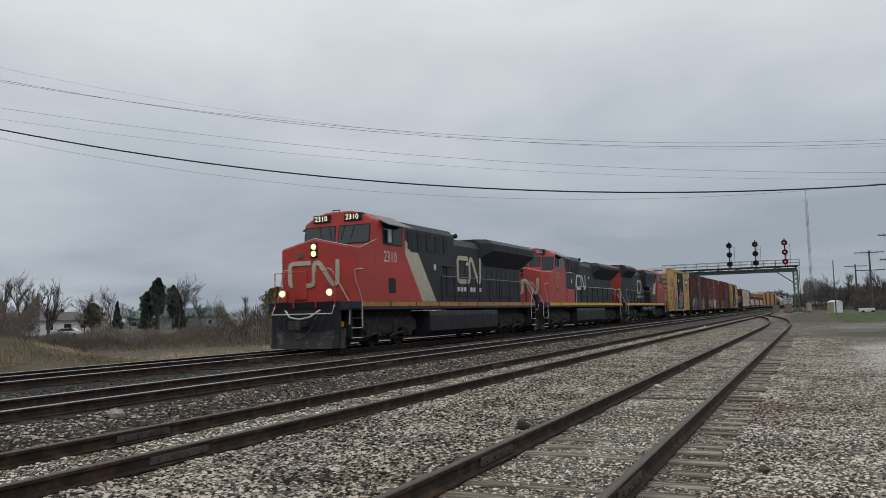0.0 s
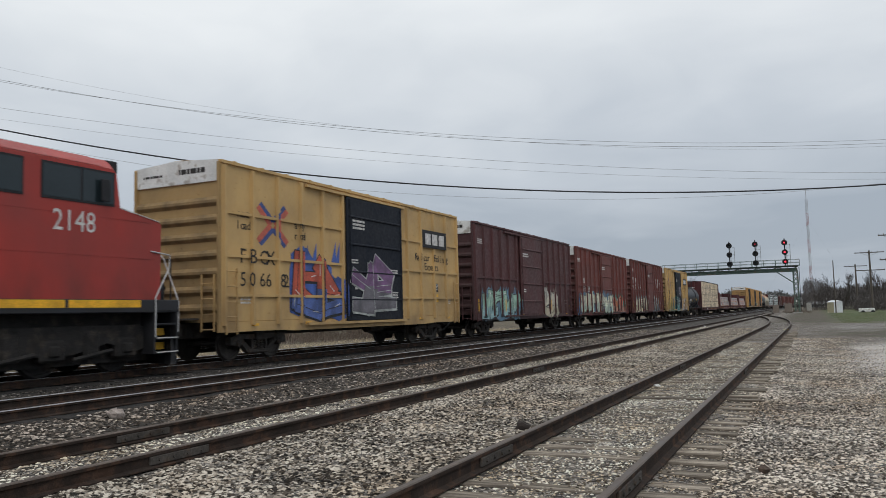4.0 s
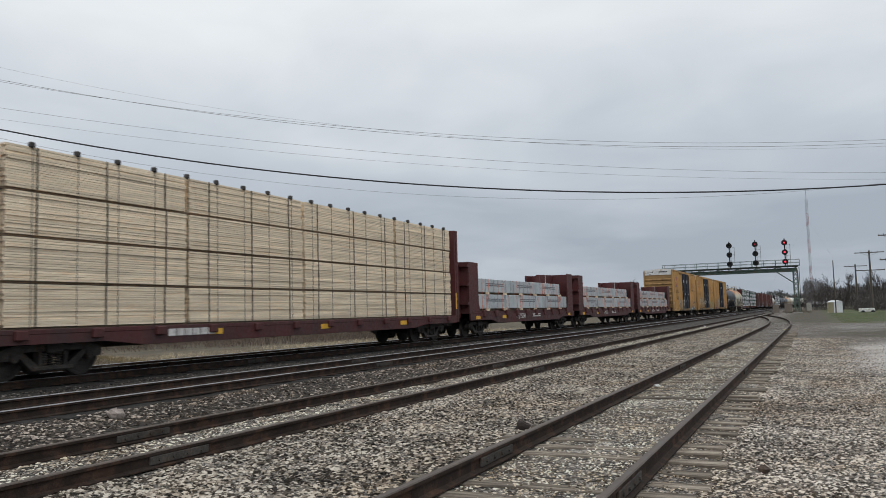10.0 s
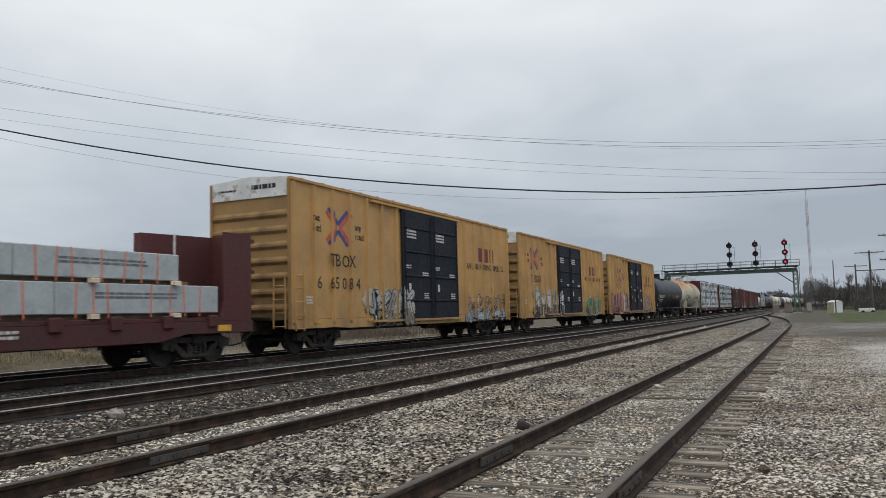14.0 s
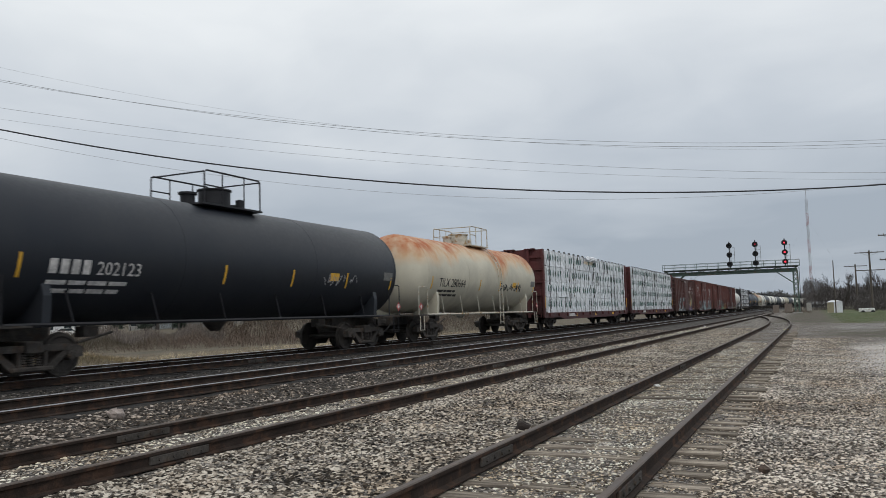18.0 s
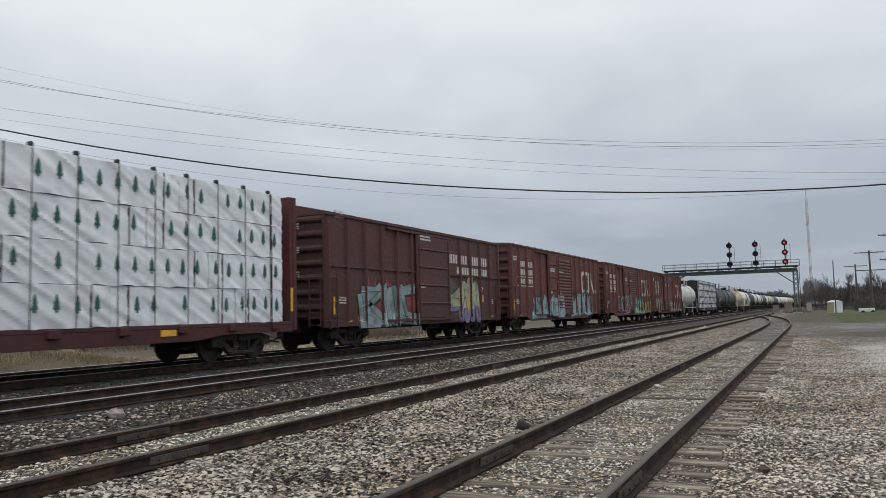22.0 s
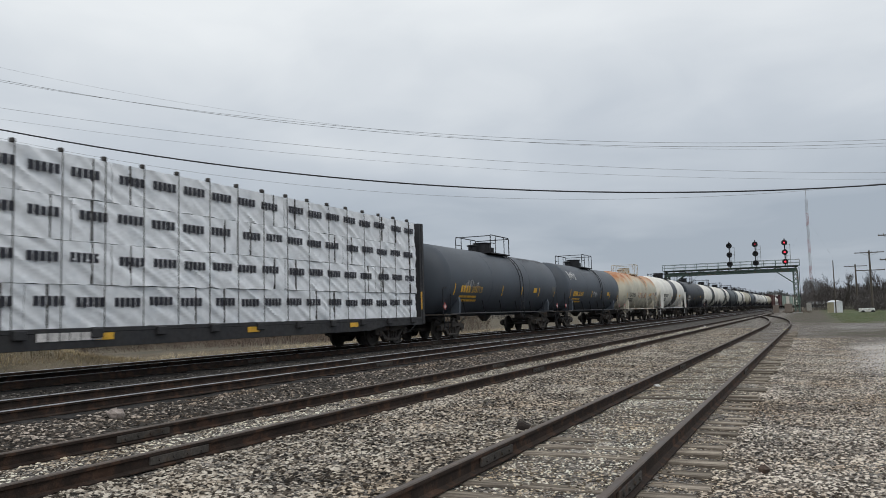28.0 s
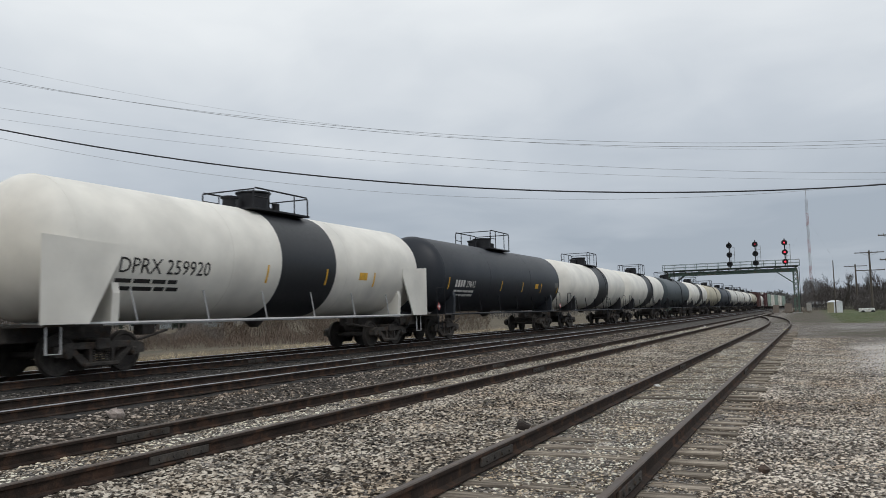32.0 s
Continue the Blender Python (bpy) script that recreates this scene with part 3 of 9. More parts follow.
scatter("ballast", "fine ochre stone between weathered ties", 26000, -2.86, -1.52, 3.2, 34, 0.007, 0.022, (0.41, 0.37, 0.305), 5, 0.95, power=1.6)
scatter("ballast", "dark stone between the two main tracks", 7000, -13.9, -12.4, 8, 46, 0.014, 0.034, (0.05, 0.046, 0.042), 6, 1.0)


# ---- tracks ----
RAIL = [(-0.069, 0), (0.069, 0), (0.069, 0.012), (0.012, 0.03), (0.010, 0.115), (0.034, 0.125), (0.036, 0.155), (0.028, 0.165),
        (-0.028, 0.165), (-0.036, 0.155), (-0.034, 0.125), (-0.010, 0.115), (-0.012, 0.03), (-0.069, 0.012)]


def rail_geo(centre, side, ztop, ys):
    g = Geo()
    n = len(RAIL)
    for y in ys:
        for a, h in RAIL:
            g.v.append((centre(y) + side * GAUGE / 2 + a, y, ztop - 0.167 + h))
    for j in range(len(ys) - 1):
        for i in range(n):
            k = (i + 1) % n
            g.f.append((j * n + i, j * n + k, (j + 1) * n + k, (j + 1) * n + i))
    return g


def track(centre, ztop, y0, y1, label, top, tie_mat, tie_z, near=(0, 0), spacing=0.53, seed=1, drop=0.0):
    tr = thing("railway_track", label, "track", kind="structure")
    ys = [y0, -200, -60, -20] + [i * 4.0 for i in range(-3, 13)] + [i * 6.0 for i in range(9, 42)] + [i * 25.0 for i in range(11, 40)]
    ys = sorted({y for y in ys if y0 <= y <= y1} | {y1})
    for side in (-1, 1):
        g = rail_geo(centre, side, ztop, ys)
        r = part("rail", g, STEEL, tr)
        r.data.materials.append(top)
        n = len(RAIL)
        for i, p in enumerate(r.data.polygons):
            if all(r.data.vertices[v].co.z > ztop - 0.0125 for v in p.vertices):
                p.material_index = 1
    rnd = random.Random(seed)
    g, y = Geo(), max(y0, -8)

    def one():
        return Geo().box(-1.28, 1.28, -0.11, 0.11, -0.17, 0.0, 0.014)
    while y < min(y1, 320):
        z = ztop - 0.168 + tie_z + rnd.uniform(-0.022, 0.014) - drop - (0.03 if y > near[1] > 0 else 0)
        turn = rnd.uniform(-1.5, 1.5)
        if near[0] <= y <= near[1]:
            part("tie", one, tie_mat, tr, key=("tie", tie_mat.name), m=pose(centre(y) + rnd.uniform(-0.04, 0.10), y, z, 0, rnd.uniform(-0.5, 0.5), turn))
        else:
            c = centre(y)
            g.box(c - 1.28, c + 1.28, y - 0.11, y + 0.11, z - 0.17, z)
        y += spacing + rnd.uniform(-0.04, 0.04)
    if g.v:
        tagged(part("ties", g, tie_mat, tr), kind="stuff")
    # tie plates and joint bars where the rail is seen closely
    plates, bolts = Geo(), Geo()
    for side in (-1, 1):
        for yj in ((6.35, 18.2, 30.1) if side > 0 else (7.3, 19.4, 31.0)):
            for s in (-1, 1):
                x = centre(yj) + side * GAUGE / 2 + s * 0.024
                plates.box(x - 0.014, x + 0.014, yj - 0.42, yj + 0.42, ztop - 0.135, ztop - 0.05, 0.006)
                for k in range(4):
                    bolts.lathe([(-0.012, 0.018), (0.012, 0.018)], (x + s * 0.02, yj - 0.3 + k * 0.2, ztop - 0.092), "x", 6)
    part("joint_bars", plates, TRUCK, tr, "rusted rail joint bars")
    part("joint_bolts", bolts, TRUCK, tr)
    return tr


track(x_a, 0.0, -580, 117, "little-used siding with rusty rails on weathered wooden ties", RUSTYTOP, TIE, -0.018, (2.5, 48), 0.50, 1)
track(x_b, 0.0, -580, 225, "yard track with dark rails half buried in pale stone", RUSTYTOP, TIE, -0.03, (5, 40), 0.6, 2)
track(x_c, Z_C, -580, 950, "main line track with polished rail heads on dark ties", RAILTOP, DARKTIE, -0.01, (8, 40), 0.5, 3)
track(x_d, Z_D, -580, 950, "main line track under the train with polished rails", RAILTOP, DARKTIE, -0.01, (0, 0), 0.5, 4)
track(x_e, Z_E, -580, 600, "back siding at the edge of the dry grass", RAILTOP, DARKTIE, -0.06, (0, 0), 0.6, 5)


def lump(name, label, category, x, y, size, color, seed, flat=0.6):
    """A single broken stone or scrap lying on the ballast."""
    rnd = random.Random(seed)
    g = Geo()
    rings = 5
    for i in range(rings + 1):
        a = math.pi * i / rings
        for k in range(8):
            b = math.tau * k / 8
            r = size * (1 + rnd.uniform(-0.22, 0.22))
            g.v.append((r * math.sin(a) * math.cos(b), r * 0.75 * math.sin(a) * math.sin(b), r * flat * math.cos(a)))
    g.f = [(i * 8 + k, (i + 1) * 8 + k, (i + 1) * 8 + (k + 1) % 8, i * 8 + (k + 1) % 8) for i in range(rings) for k in range(8)]
    me = g.mesh(name)
    me.materials.append(mat(name + "_%d" % seed, color, 0.85, 0, 0.3, 8, 60, 0.3))
    ob = new(name, me)
    ob.matrix_basis = pose(x, y, ground_z(x, y) + size * flat * 0.6, 0, 0, seed * 40)
    return tagged(ob, label, category)


lump("paper_scrap", "crumpled white scrap lying between the rails", "litter", -2.80, 15.4, 0.085, (0.80, 0.80, 0.78), 3, 0.35)
lump("rock", "dark rock lying on the ballast", "rock", -3.46, 9.6, 0.10, (0.035, 0.026, 0.022), 5, 0.7)
lump("rock", "brown rock on the gravel drive", "rock", -0.50, 7.95, 0.07, (0.09, 0.06, 0.045), 7, 0.7)
lump("rock", "pale boulder beside the dark ballast", "rock", -9.3, 8.4, 0.16, (0.34, 0.29, 0.26), 9, 0.6)
lump("rail_clip", "yellow painted scrap on the siding rail", "litter", -1.52, 49.5, 0.16, (0.72, 0.62, 0.06), 11, 0.4)
lump("paper_scrap", "white scrap beside the second track", "litter", -7.55, 62.0, 0.13, (0.80, 0.80, 0.78), 13, 0.4)


# ---- rolling stock: in a car's own space x runs along the train (its front at -x), -y faces the yard, z = 0 on the rail head ----
CARS = []   # (thing, distance of its middle along the line at 0 s)
SPINS = []  # (wheelset, car, place on the car, wheel radius)


def side_frame():
    g = Geo()
    # frame with two windows beside the spring group: built from bars
    g.prism([(-1.2, 0.42), (-1.2, 0.62), (-0.9, 0.70), (0.9, 0.70), (1.2, 0.62), (1.2, 0.42), (1.0, 0.40), (0.85, 0.56), (-0.85, 0.56), (-1.0, 0.40)], -0.09, 0.09, "y")
    g.prism([(-0.88, 0.57), (-0.72, 0.57), (-0.36, 0.30), (-0.36, 0.18), (-0.48, 0.18)], -0.08, 0.08, "y")
    g.prism([(0.72, 0.57), (0.88, 0.57), (0.48, 0.18), (0.36, 0.18), (0.36, 0.30)], -0.08, 0.08, "y")
    g.box(-0.48, 0.48, -0.11, 0.11, 0.16, 0.27, 0.03)
    g.box(-0.34, -0.26, -0.09, 0.09, 0.26, 0.58)
    g.box(0.26, 0.34, -0.09, 0.09, 0.26, 0.58)
    return g


def springs():
    g = Geo()
    for x in (-0.17, 0.0, 0.17):
        for k in range(5):
            z = 0.275 + k * 0.05
            g.lathe([(z, 0.05), (z + 0.012, 0.072), (z + 0.03, 0.072), (z + 0.045, 0.05)], (x, 0, 0), "z", 8)
    return g


def wheelset(r=0.457):
    g = Geo()
    for s in (-1, 1):
        prof = [(0.66, 0.10), (0.66, r - 0.09), (0.675, r - 0.05), (0.682, r + 0.025), (0.70, r + 0.027), (0.715, r), (0.80, r - 0.006), (0.80, r - 0.06),
                (0.765, r - 0.09), (0.755, 0.16), (0.80, 0.12), (0.80, 0.085)]
        g.lathe([(s * a, b) for a, b in prof], (0, 0, 0), "y", 28)
    g.lathe([(-1.05, 0.075), (1.05, 0.075)], (0, 0, 0), "y", 10)
    return g


def bearing():
    g = Geo().lathe([(-1.13, 0.075), (-1.12, 0.10), (-0.95, 0.115)], (0, 0, 0), "y", 12)
    for k in range(3):
        a = k * math.tau / 3
        g.lathe([(-1.15, 0.018), (-1.125, 0.018)], (0.055 * math.sin(a), 0, 0.055 * math.cos(a)), "y", 6)
    return g


def truck(car, xc, base=1.78, r=0.457):
    for s in (-1, 1):
        f = part("side_frame", side_frame, TRUCK, car, key="side_frame", m=pose(xc, s * 1.0, r - 0.457))
        part("spring_nest", springs, TRUCK, f, key="springs")
        wx = xc + s * base / 2
        w = part("wheelset", wheelset, WHEEL, car, key="wheelset", smooth=True, m=pose(wx, 0, r))
        SPINS.append((w, car, (wx, 0, r), r))
        for q in (0, 180):
            part("bearing_cap", bearing, TRUCK, car, key="bearing", m=pose(wx, 0, r, 0, 0, q))
    part("bolster", lambda: Geo().box(-0.2, 0.2, -1.15, 1.15, 0.52, 0.78, 0.03).box(-0.6, -0.3, -0.5, 0.5, 0.45, 0.6), TRUCK, car, key="bolster", m=pose(xc, 0, 0))


def coupler(car, x, d):
    """Knuckle coupler, its shank and air hose at one end; d: the way it points along x."""
    g = Geo().box(-0.1, 0.62, -0.09, 0.09, 0.78, 0.96, 0.02)
    g.prism([(0.55, -0.16), (0.78, -0.19), (0.84, -0.06), (0.72, -0.02), (0.74, 0.1), (0.62, 0.16)], 0.72, 1.0, "z")
    g.box(-0.05, 0.08, -0.3, 0.3, 0.7, 1.05, 0.02)
    part("coupler", lambda: g, TRUCK, car, key="coupler", m=pose(x, 0, 0, 0, 0, 0 if d > 0 else 180))
    h = Geo().tube([(0.1, 0.3, 0.8), (0.35, 0.32, 0.62), (0.6, 0.2, 0.42), (0.85, 0.05, 0.36)], 0.025, 6)
    part("air_hose", lambda: h, RUBBER, car, key="air_hose", m=pose(x, 0, 0, 0, 0, 0 if d > 0 else 180))


def ladder_geo(z0, z1, w=0.42, step=0.4, flip=1):
    g = Geo()
    for s in (-w / 2, w / 2):
        g.box(s - 0.018, s + 0.018, -0.045, 0.0, z0, z1)
    z = z0 + 0.06
    while z < z1:
        g.tube([(-w / 2, -0.05, z), (w / 2, -0.05, z)], 0.014, 5)
        z += step
    return g


def mark(car, x0, x1, y, z0, z1, material, name="panel_mark"):
    return part(name, Geo().box(x0, x1, y - 0.006, y + 0.004, z0, z1), material, car)


def clip_poly(poly, a, b):
    for lim, sign in ((a, 1), (b, -1)):
        out = []
        for i, p in enumerate(poly):
            q = poly[(i + 1) % len(poly)]
            ip, iq = (p[0] - lim) * sign >= 0, (q[0] - lim) * sign >= 0
            if ip:
                out.append(p)
            if ip != iq:
                t = (lim - p[0]) / (q[0] - p[0])
                out.append((lim, p[1] + t * (q[1] - p[1])))
        poly = out
        if len(poly) < 3:
            return []
    return poly


def band_shape(pts, w):
    """Quads of a band of width w along a polyline in (x, z), with octagons at its bends."""
    polys = []
    for (x0, z0), (x1, z1) in zip(pts, pts[1:]):
        d = math.hypot(x1 - x0, z1 - z0)
        nx, nz = -(z1 - z0) / d * w / 2, (x1 - x0) / d * w / 2
        polys.append([(x0 - nx, z0 - nz), (x1 - nx, z1 - nz), (x1 + nx, z1 + nz), (x0 + nx, z0 + nz)])
    for x, z in pts[1:-1]:
        polys.append([(x + w / 2 * math.cos(k * math.tau / 10), z + w / 2 * math.sin(k * math.tau / 10)) for k in range(10)])
    return polys


def decal(car, polys, y, material, name, posts=(), post_depth=0.0):
    """Flat painted shapes on the side at y, carried over the posts (x ranges) that stand proud of it."""
    g = Geo()
    for i, p in enumerate(polys):
        lift = 0.003 + 0.0008 * (i % 4)
        g.prism(p, y - lift, y + 0.002, "y")
        for post in posts:
            c = clip_poly(p, post[0], post[1])
            deep = post[2] if len(post) > 2 else post_depth
            if len(c) >= 3:
                g.prism(c, y - deep - lift, y - deep + 0.002, "y")
    return part(name, g, material, car)


# abstract interlocking forms, as tapered bars (x, z, width at one end; the same at the other) in a unit cell
FORMS = (((0.15, 0, 0.30, 0.10, 1, 0.36), (0.1, 0.92, 0.25, 0.9, 0.8, 0.2), (0.85, 0.85, 0.32, 0.75, 0, 0.26)),
         ((0.1, 0, 0.3, 0.45, 1, 0.3), (0.45, 1, 0.28, 0.92, 0, 0.36), (0.2, 0.35, 0.18, 0.8, 0.35, 0.18)),
         ((0.15, 0, 0.36, 0.1, 1, 0.3), (0.1, 0.9, 0.26, 0.85, 0.75, 0.3), (0.85, 0.75, 0.3, 0.25, 0.45, 0.2), (0.3, 0.45, 0.24, 0.98, 0, 0.36)),
         ((0.95, 0.95, 0.28, 0.15, 0.8, 0.28), (0.15, 0.82, 0.32, 0.82, 0.42, 0.28), (0.82, 0.44, 0.32, 0.02, 0.05, 0.32)),
         ((0.15, 1, 0.3, 0.1, 0.1, 0.36), (0.1, 0.1, 0.3, 0.95, 0, 0.24), (0.2, 0.55, 0.2, 0.78, 0.55, 0.2), (0.15, 0.95, 0.26, 0.95, 1.0, 0.2)),
         ((0.12, 0, 0.32, 0.12, 1, 0.3), (0.12, 0.45, 0.22, 0.95, 1, 0.32), (0.3, 0.6, 0.25, 0.98, 0, 0.36)),
         ((0.15, 0.1, 0.34, 0.1, 0.95, 0.3), (0.1, 0.92, 0.26, 0.88, 0.9, 0.26), (0.85, 0.9, 0.32, 0.9, 0.1, 0.36), (0.9, 0.08, 0.26, 0.1, 0.05, 0.28)),
         ((0.5, 0, 0.36, 0.5, 0.9, 0.3), (-0.05, 0.95, 0.28, 1.05, 0.88, 0.22)))


def slab(bar, grow, rounded):
    """A tapered bar as convex pieces, grown outwards."""
    ax, az, aw, bx, bz, bw = bar
    ln = math.hypot(bx - ax, bz - az) or 1e-6
    dx, dz = (bx - ax) / ln, (bz - az) / ln
    ra, rb = aw / 2 + grow, bw / 2 + grow
    ea, eb = (0, 0) if rounded else (grow + 0.03, grow + 0.03)
    out = [[(ax - dx * ea - dz * ra, az - dz * ea + dx * ra), (ax - dx * ea + dz * ra, az - dz * ea - dx * ra), (bx + dx * eb + dz * rb, bz + dz * eb - dx * rb), (bx + dx * eb - dz * rb, bz + dz * eb + dx * rb)]]
    if rounded:
        for cx, cz, r in ((ax, az, ra), (bx, bz, rb)):
            out.append([(cx + r * math.cos(k * math.tau / 10), cz + r * math.sin(k * math.tau / 10)) for k in range(10)])
    return out


def below(poly, z):
    return [(x, q) for q, x in clip_poly([(q, x) for x, q in poly], -9, z)]


def spray_paint(color):
    return mat("spray_%03d_%03d_%03d" % tuple(round(c * 999) for c in color), color, 0.55, 0, 0.3, 2.5, 25, 0.05, tuple(0.66 * c for c in color), 0.45, 1.4)


def graffiti(car, box, fill, fade, line, back, seed, y, posts, depth, rounded=False):
    """A sprayed piece: a cloud behind, a block shadow, outlined forms, their lower halves in a second colour, inner lines and highlights."""
    x0, x1, z0, z1 = box
    rnd = random.Random(seed)
    hgt = z1 - z0
    n = max(2, round((x1 - x0) / (hgt * 0.72)))
    cw = (x1 - x0) / n
    layers = {"cloud": [], "block": [], "line": [], "fill": [], "fade": [], "inner": [], "shine": []}
    for k in range(n):
        low, high = z0 + rnd.uniform(0, 0.10) * hgt, z1 - rnd.uniform(0, 0.16) * hgt
        skew, wide = rnd.uniform(-0.22, 0.22), rnd.uniform(1.05, 1.3)
        form = [rnd.choice(rnd.choice(FORMS)) for _ in range(rnd.randint(4, 5))]
        flip = rnd.random() < 0.35
        for ax, az, aw, bx, bz, bw in form:
            if rnd.random() < 0.5:
                az, bz = 1 - az, 1 - bz
            if flip:
                ax, bx = 1 - ax, 1 - bx
            pts = []
            for px, pz in ((ax, az), (bx, bz)):
                pts.append((x0 + cw * (k + 0.5 + (px - 0.5) * wide + skew * (pz - 0.5) + rnd.uniform(-0.05, 0.05)), low + (high - low) * (pz * 0.86 + 0.07 + rnd.uniform(-0.04, 0.04))))
            bar = (*pts[0], aw * cw * 1.22, *pts[1], bw * cw * 1.22)
            body = slab(bar, 0.0, rounded)
            layers["block"] += slab((bar[0] + 0.06, bar[1] - 0.05, bar[2], bar[3] + 0.06, bar[4] - 0.05, bar[5]), 0.03, rounded)
            layers["line"] += slab(bar, 0.035, rounded)
            layers["fill"] += body
            layers["fade"] += [q for q in (below(p, low + (high - low) * rnd.uniform(0.3, 0.5)) for p in body) if len(q) > 2]
            mx, mz = (bar[0] + bar[3]) / 2, (bar[1] + bar[4]) / 2
            if rnd.random() < 0.55:
                layers["inner"] += band_shape([(bar[0], bar[1]), (mx + rnd.uniform(-0.05, 0.05), mz), (bar[3], bar[4])], 0.022)
            layers["shine"] += band_shape([(bar[0] - 0.25 * bar[2], bar[1] + 0.05), (bar[0] * 0.5 + mx * 0.5 - 0.25 * bar[2], bar[1] * 0.5 + mz * 0.5)], 0.025)
        if back:
            for q in range(2):
                cx, cz, r = x0 + cw * (k + rnd.random()), z0 + hgt * rnd.uniform(0.25, 0.8), hgt * rnd.uniform(0.22, 0.34)
                layers["cloud"].append([(cx + r * (1 + 0.25 * math.sin(3 * i + k)) * math.cos(i * math.tau / 14) * 1.3, cz + r * (1 + 0.2 * math.sin(5 * i + q)) * math.sin(i * math.tau / 14)) for i in range(14)])
            for q in range(3):
                cx = x0 + cw * (k + rnd.random())
                layers["cloud"].append([(cx - 0.12, z1 - 0.2 * hgt), (cx + rnd.uniform(-0.2, 0.2), z1 + hgt * rnd.uniform(0.0, 0.16)), (cx + 0.14, z1 - 0.2 * hgt)])
    tones = {"cloud": back, "block": line, "line": line, "fill": fill, "fade": fade, "inner": line, "shine": (0.66, 0.66, 0.64) if sum(line) < 0.6 else None}
    for i, (what, polys) in enumerate(layers.items()):
        if tones[what] and polys:
            polys = [[(min(max(a, x0 - 0.25), x1 + 0.25), max(b, 0.70)) for a, b in p] for p in polys]
            tagged(decal(car, polys, y - 0.004 * i, spray_paint(tones[what]), "graffiti_" + what, posts, depth), kind="stuff")


def scrawl(car, x0, x1, z0, z1, color, seed, y, width=0.03):
    """Quick hand strokes of thin spray."""
    rnd, polys, x = random.Random(seed), [], x0
    while x < x1:
        wd = (z1 - z0) * rnd.uniform(0.4, 0.7)
        pts = [(x + wd * rnd.uniform(-0.1, 1.1), rnd.uniform(z0, z1)) for _ in range(rnd.randint(3, 5))]
        polys += band_shape(pts, width)
        x += wd * rnd.uniform(0.7, 1.0)
    return tagged(decal(car, polys, y, spray_paint(color), "graffiti_scrawl"), kind="stuff")


def side_text(car, text, x, z, size, material, posts, depth, w, pitch=0.66):
    """Letters one by one along the side, those on a post standing out with it."""
    for k, ch in enumerate(text):
        if ch != " ":
            a = x + k * size * pitch
            on = any(p[0] - 0.03 < a + size * 0.55 and a < p[1] + 0.03 for p in posts)
            lettering(car, ch, a, -w - 0.008 - (depth if on else 0), z, size, material, "letter")


def emblem(x, z, h, width):
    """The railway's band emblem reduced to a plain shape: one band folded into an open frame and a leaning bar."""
    w = h * 0.165
    k = width / 2.06
    path = [(0.92, 0.92), (0.24, 0.92), (0.12, 0.88), (0.08, 0.78), (0.08, 0.22), (0.12, 0.12), (0.24, 0.08), (0.90, 0.08), (1.00, 0.12), (1.05, 0.22), (1.05, 0.80), (1.10, 0.90),
            (1.20, 0.92), (1.29, 0.86), (1.72, 0.16), (1.82, 0.08), (1.92, 0.12), (1.97, 0.22), (1.97, 1.0)]
    return band_shape([(x + a * k, z + b * h) for a, b in path], w)


def bars_end(parent, x, y, z, width, rows, height, material, seed=1):
    """Small print as plain bars on a wall that faces the train's head."""
    rnd, g = random.Random(seed), Geo()
    for r in range(rows):
        a = y
        while a < y + width - 0.03:
            w = min(rnd.uniform(0.08, 0.3) * max(width, 0.3), y + width - a)
            g.box(x - 0.006, x + 0.004, a, a + w, z - r * height * 1.7 - height, z - r * height * 1.7)
            a += w + 0.03
    return tagged(part("stencil_bars", g, material, parent), kind="stuff")


def place(car, mid):
    CARS.append((car, mid))
    return car


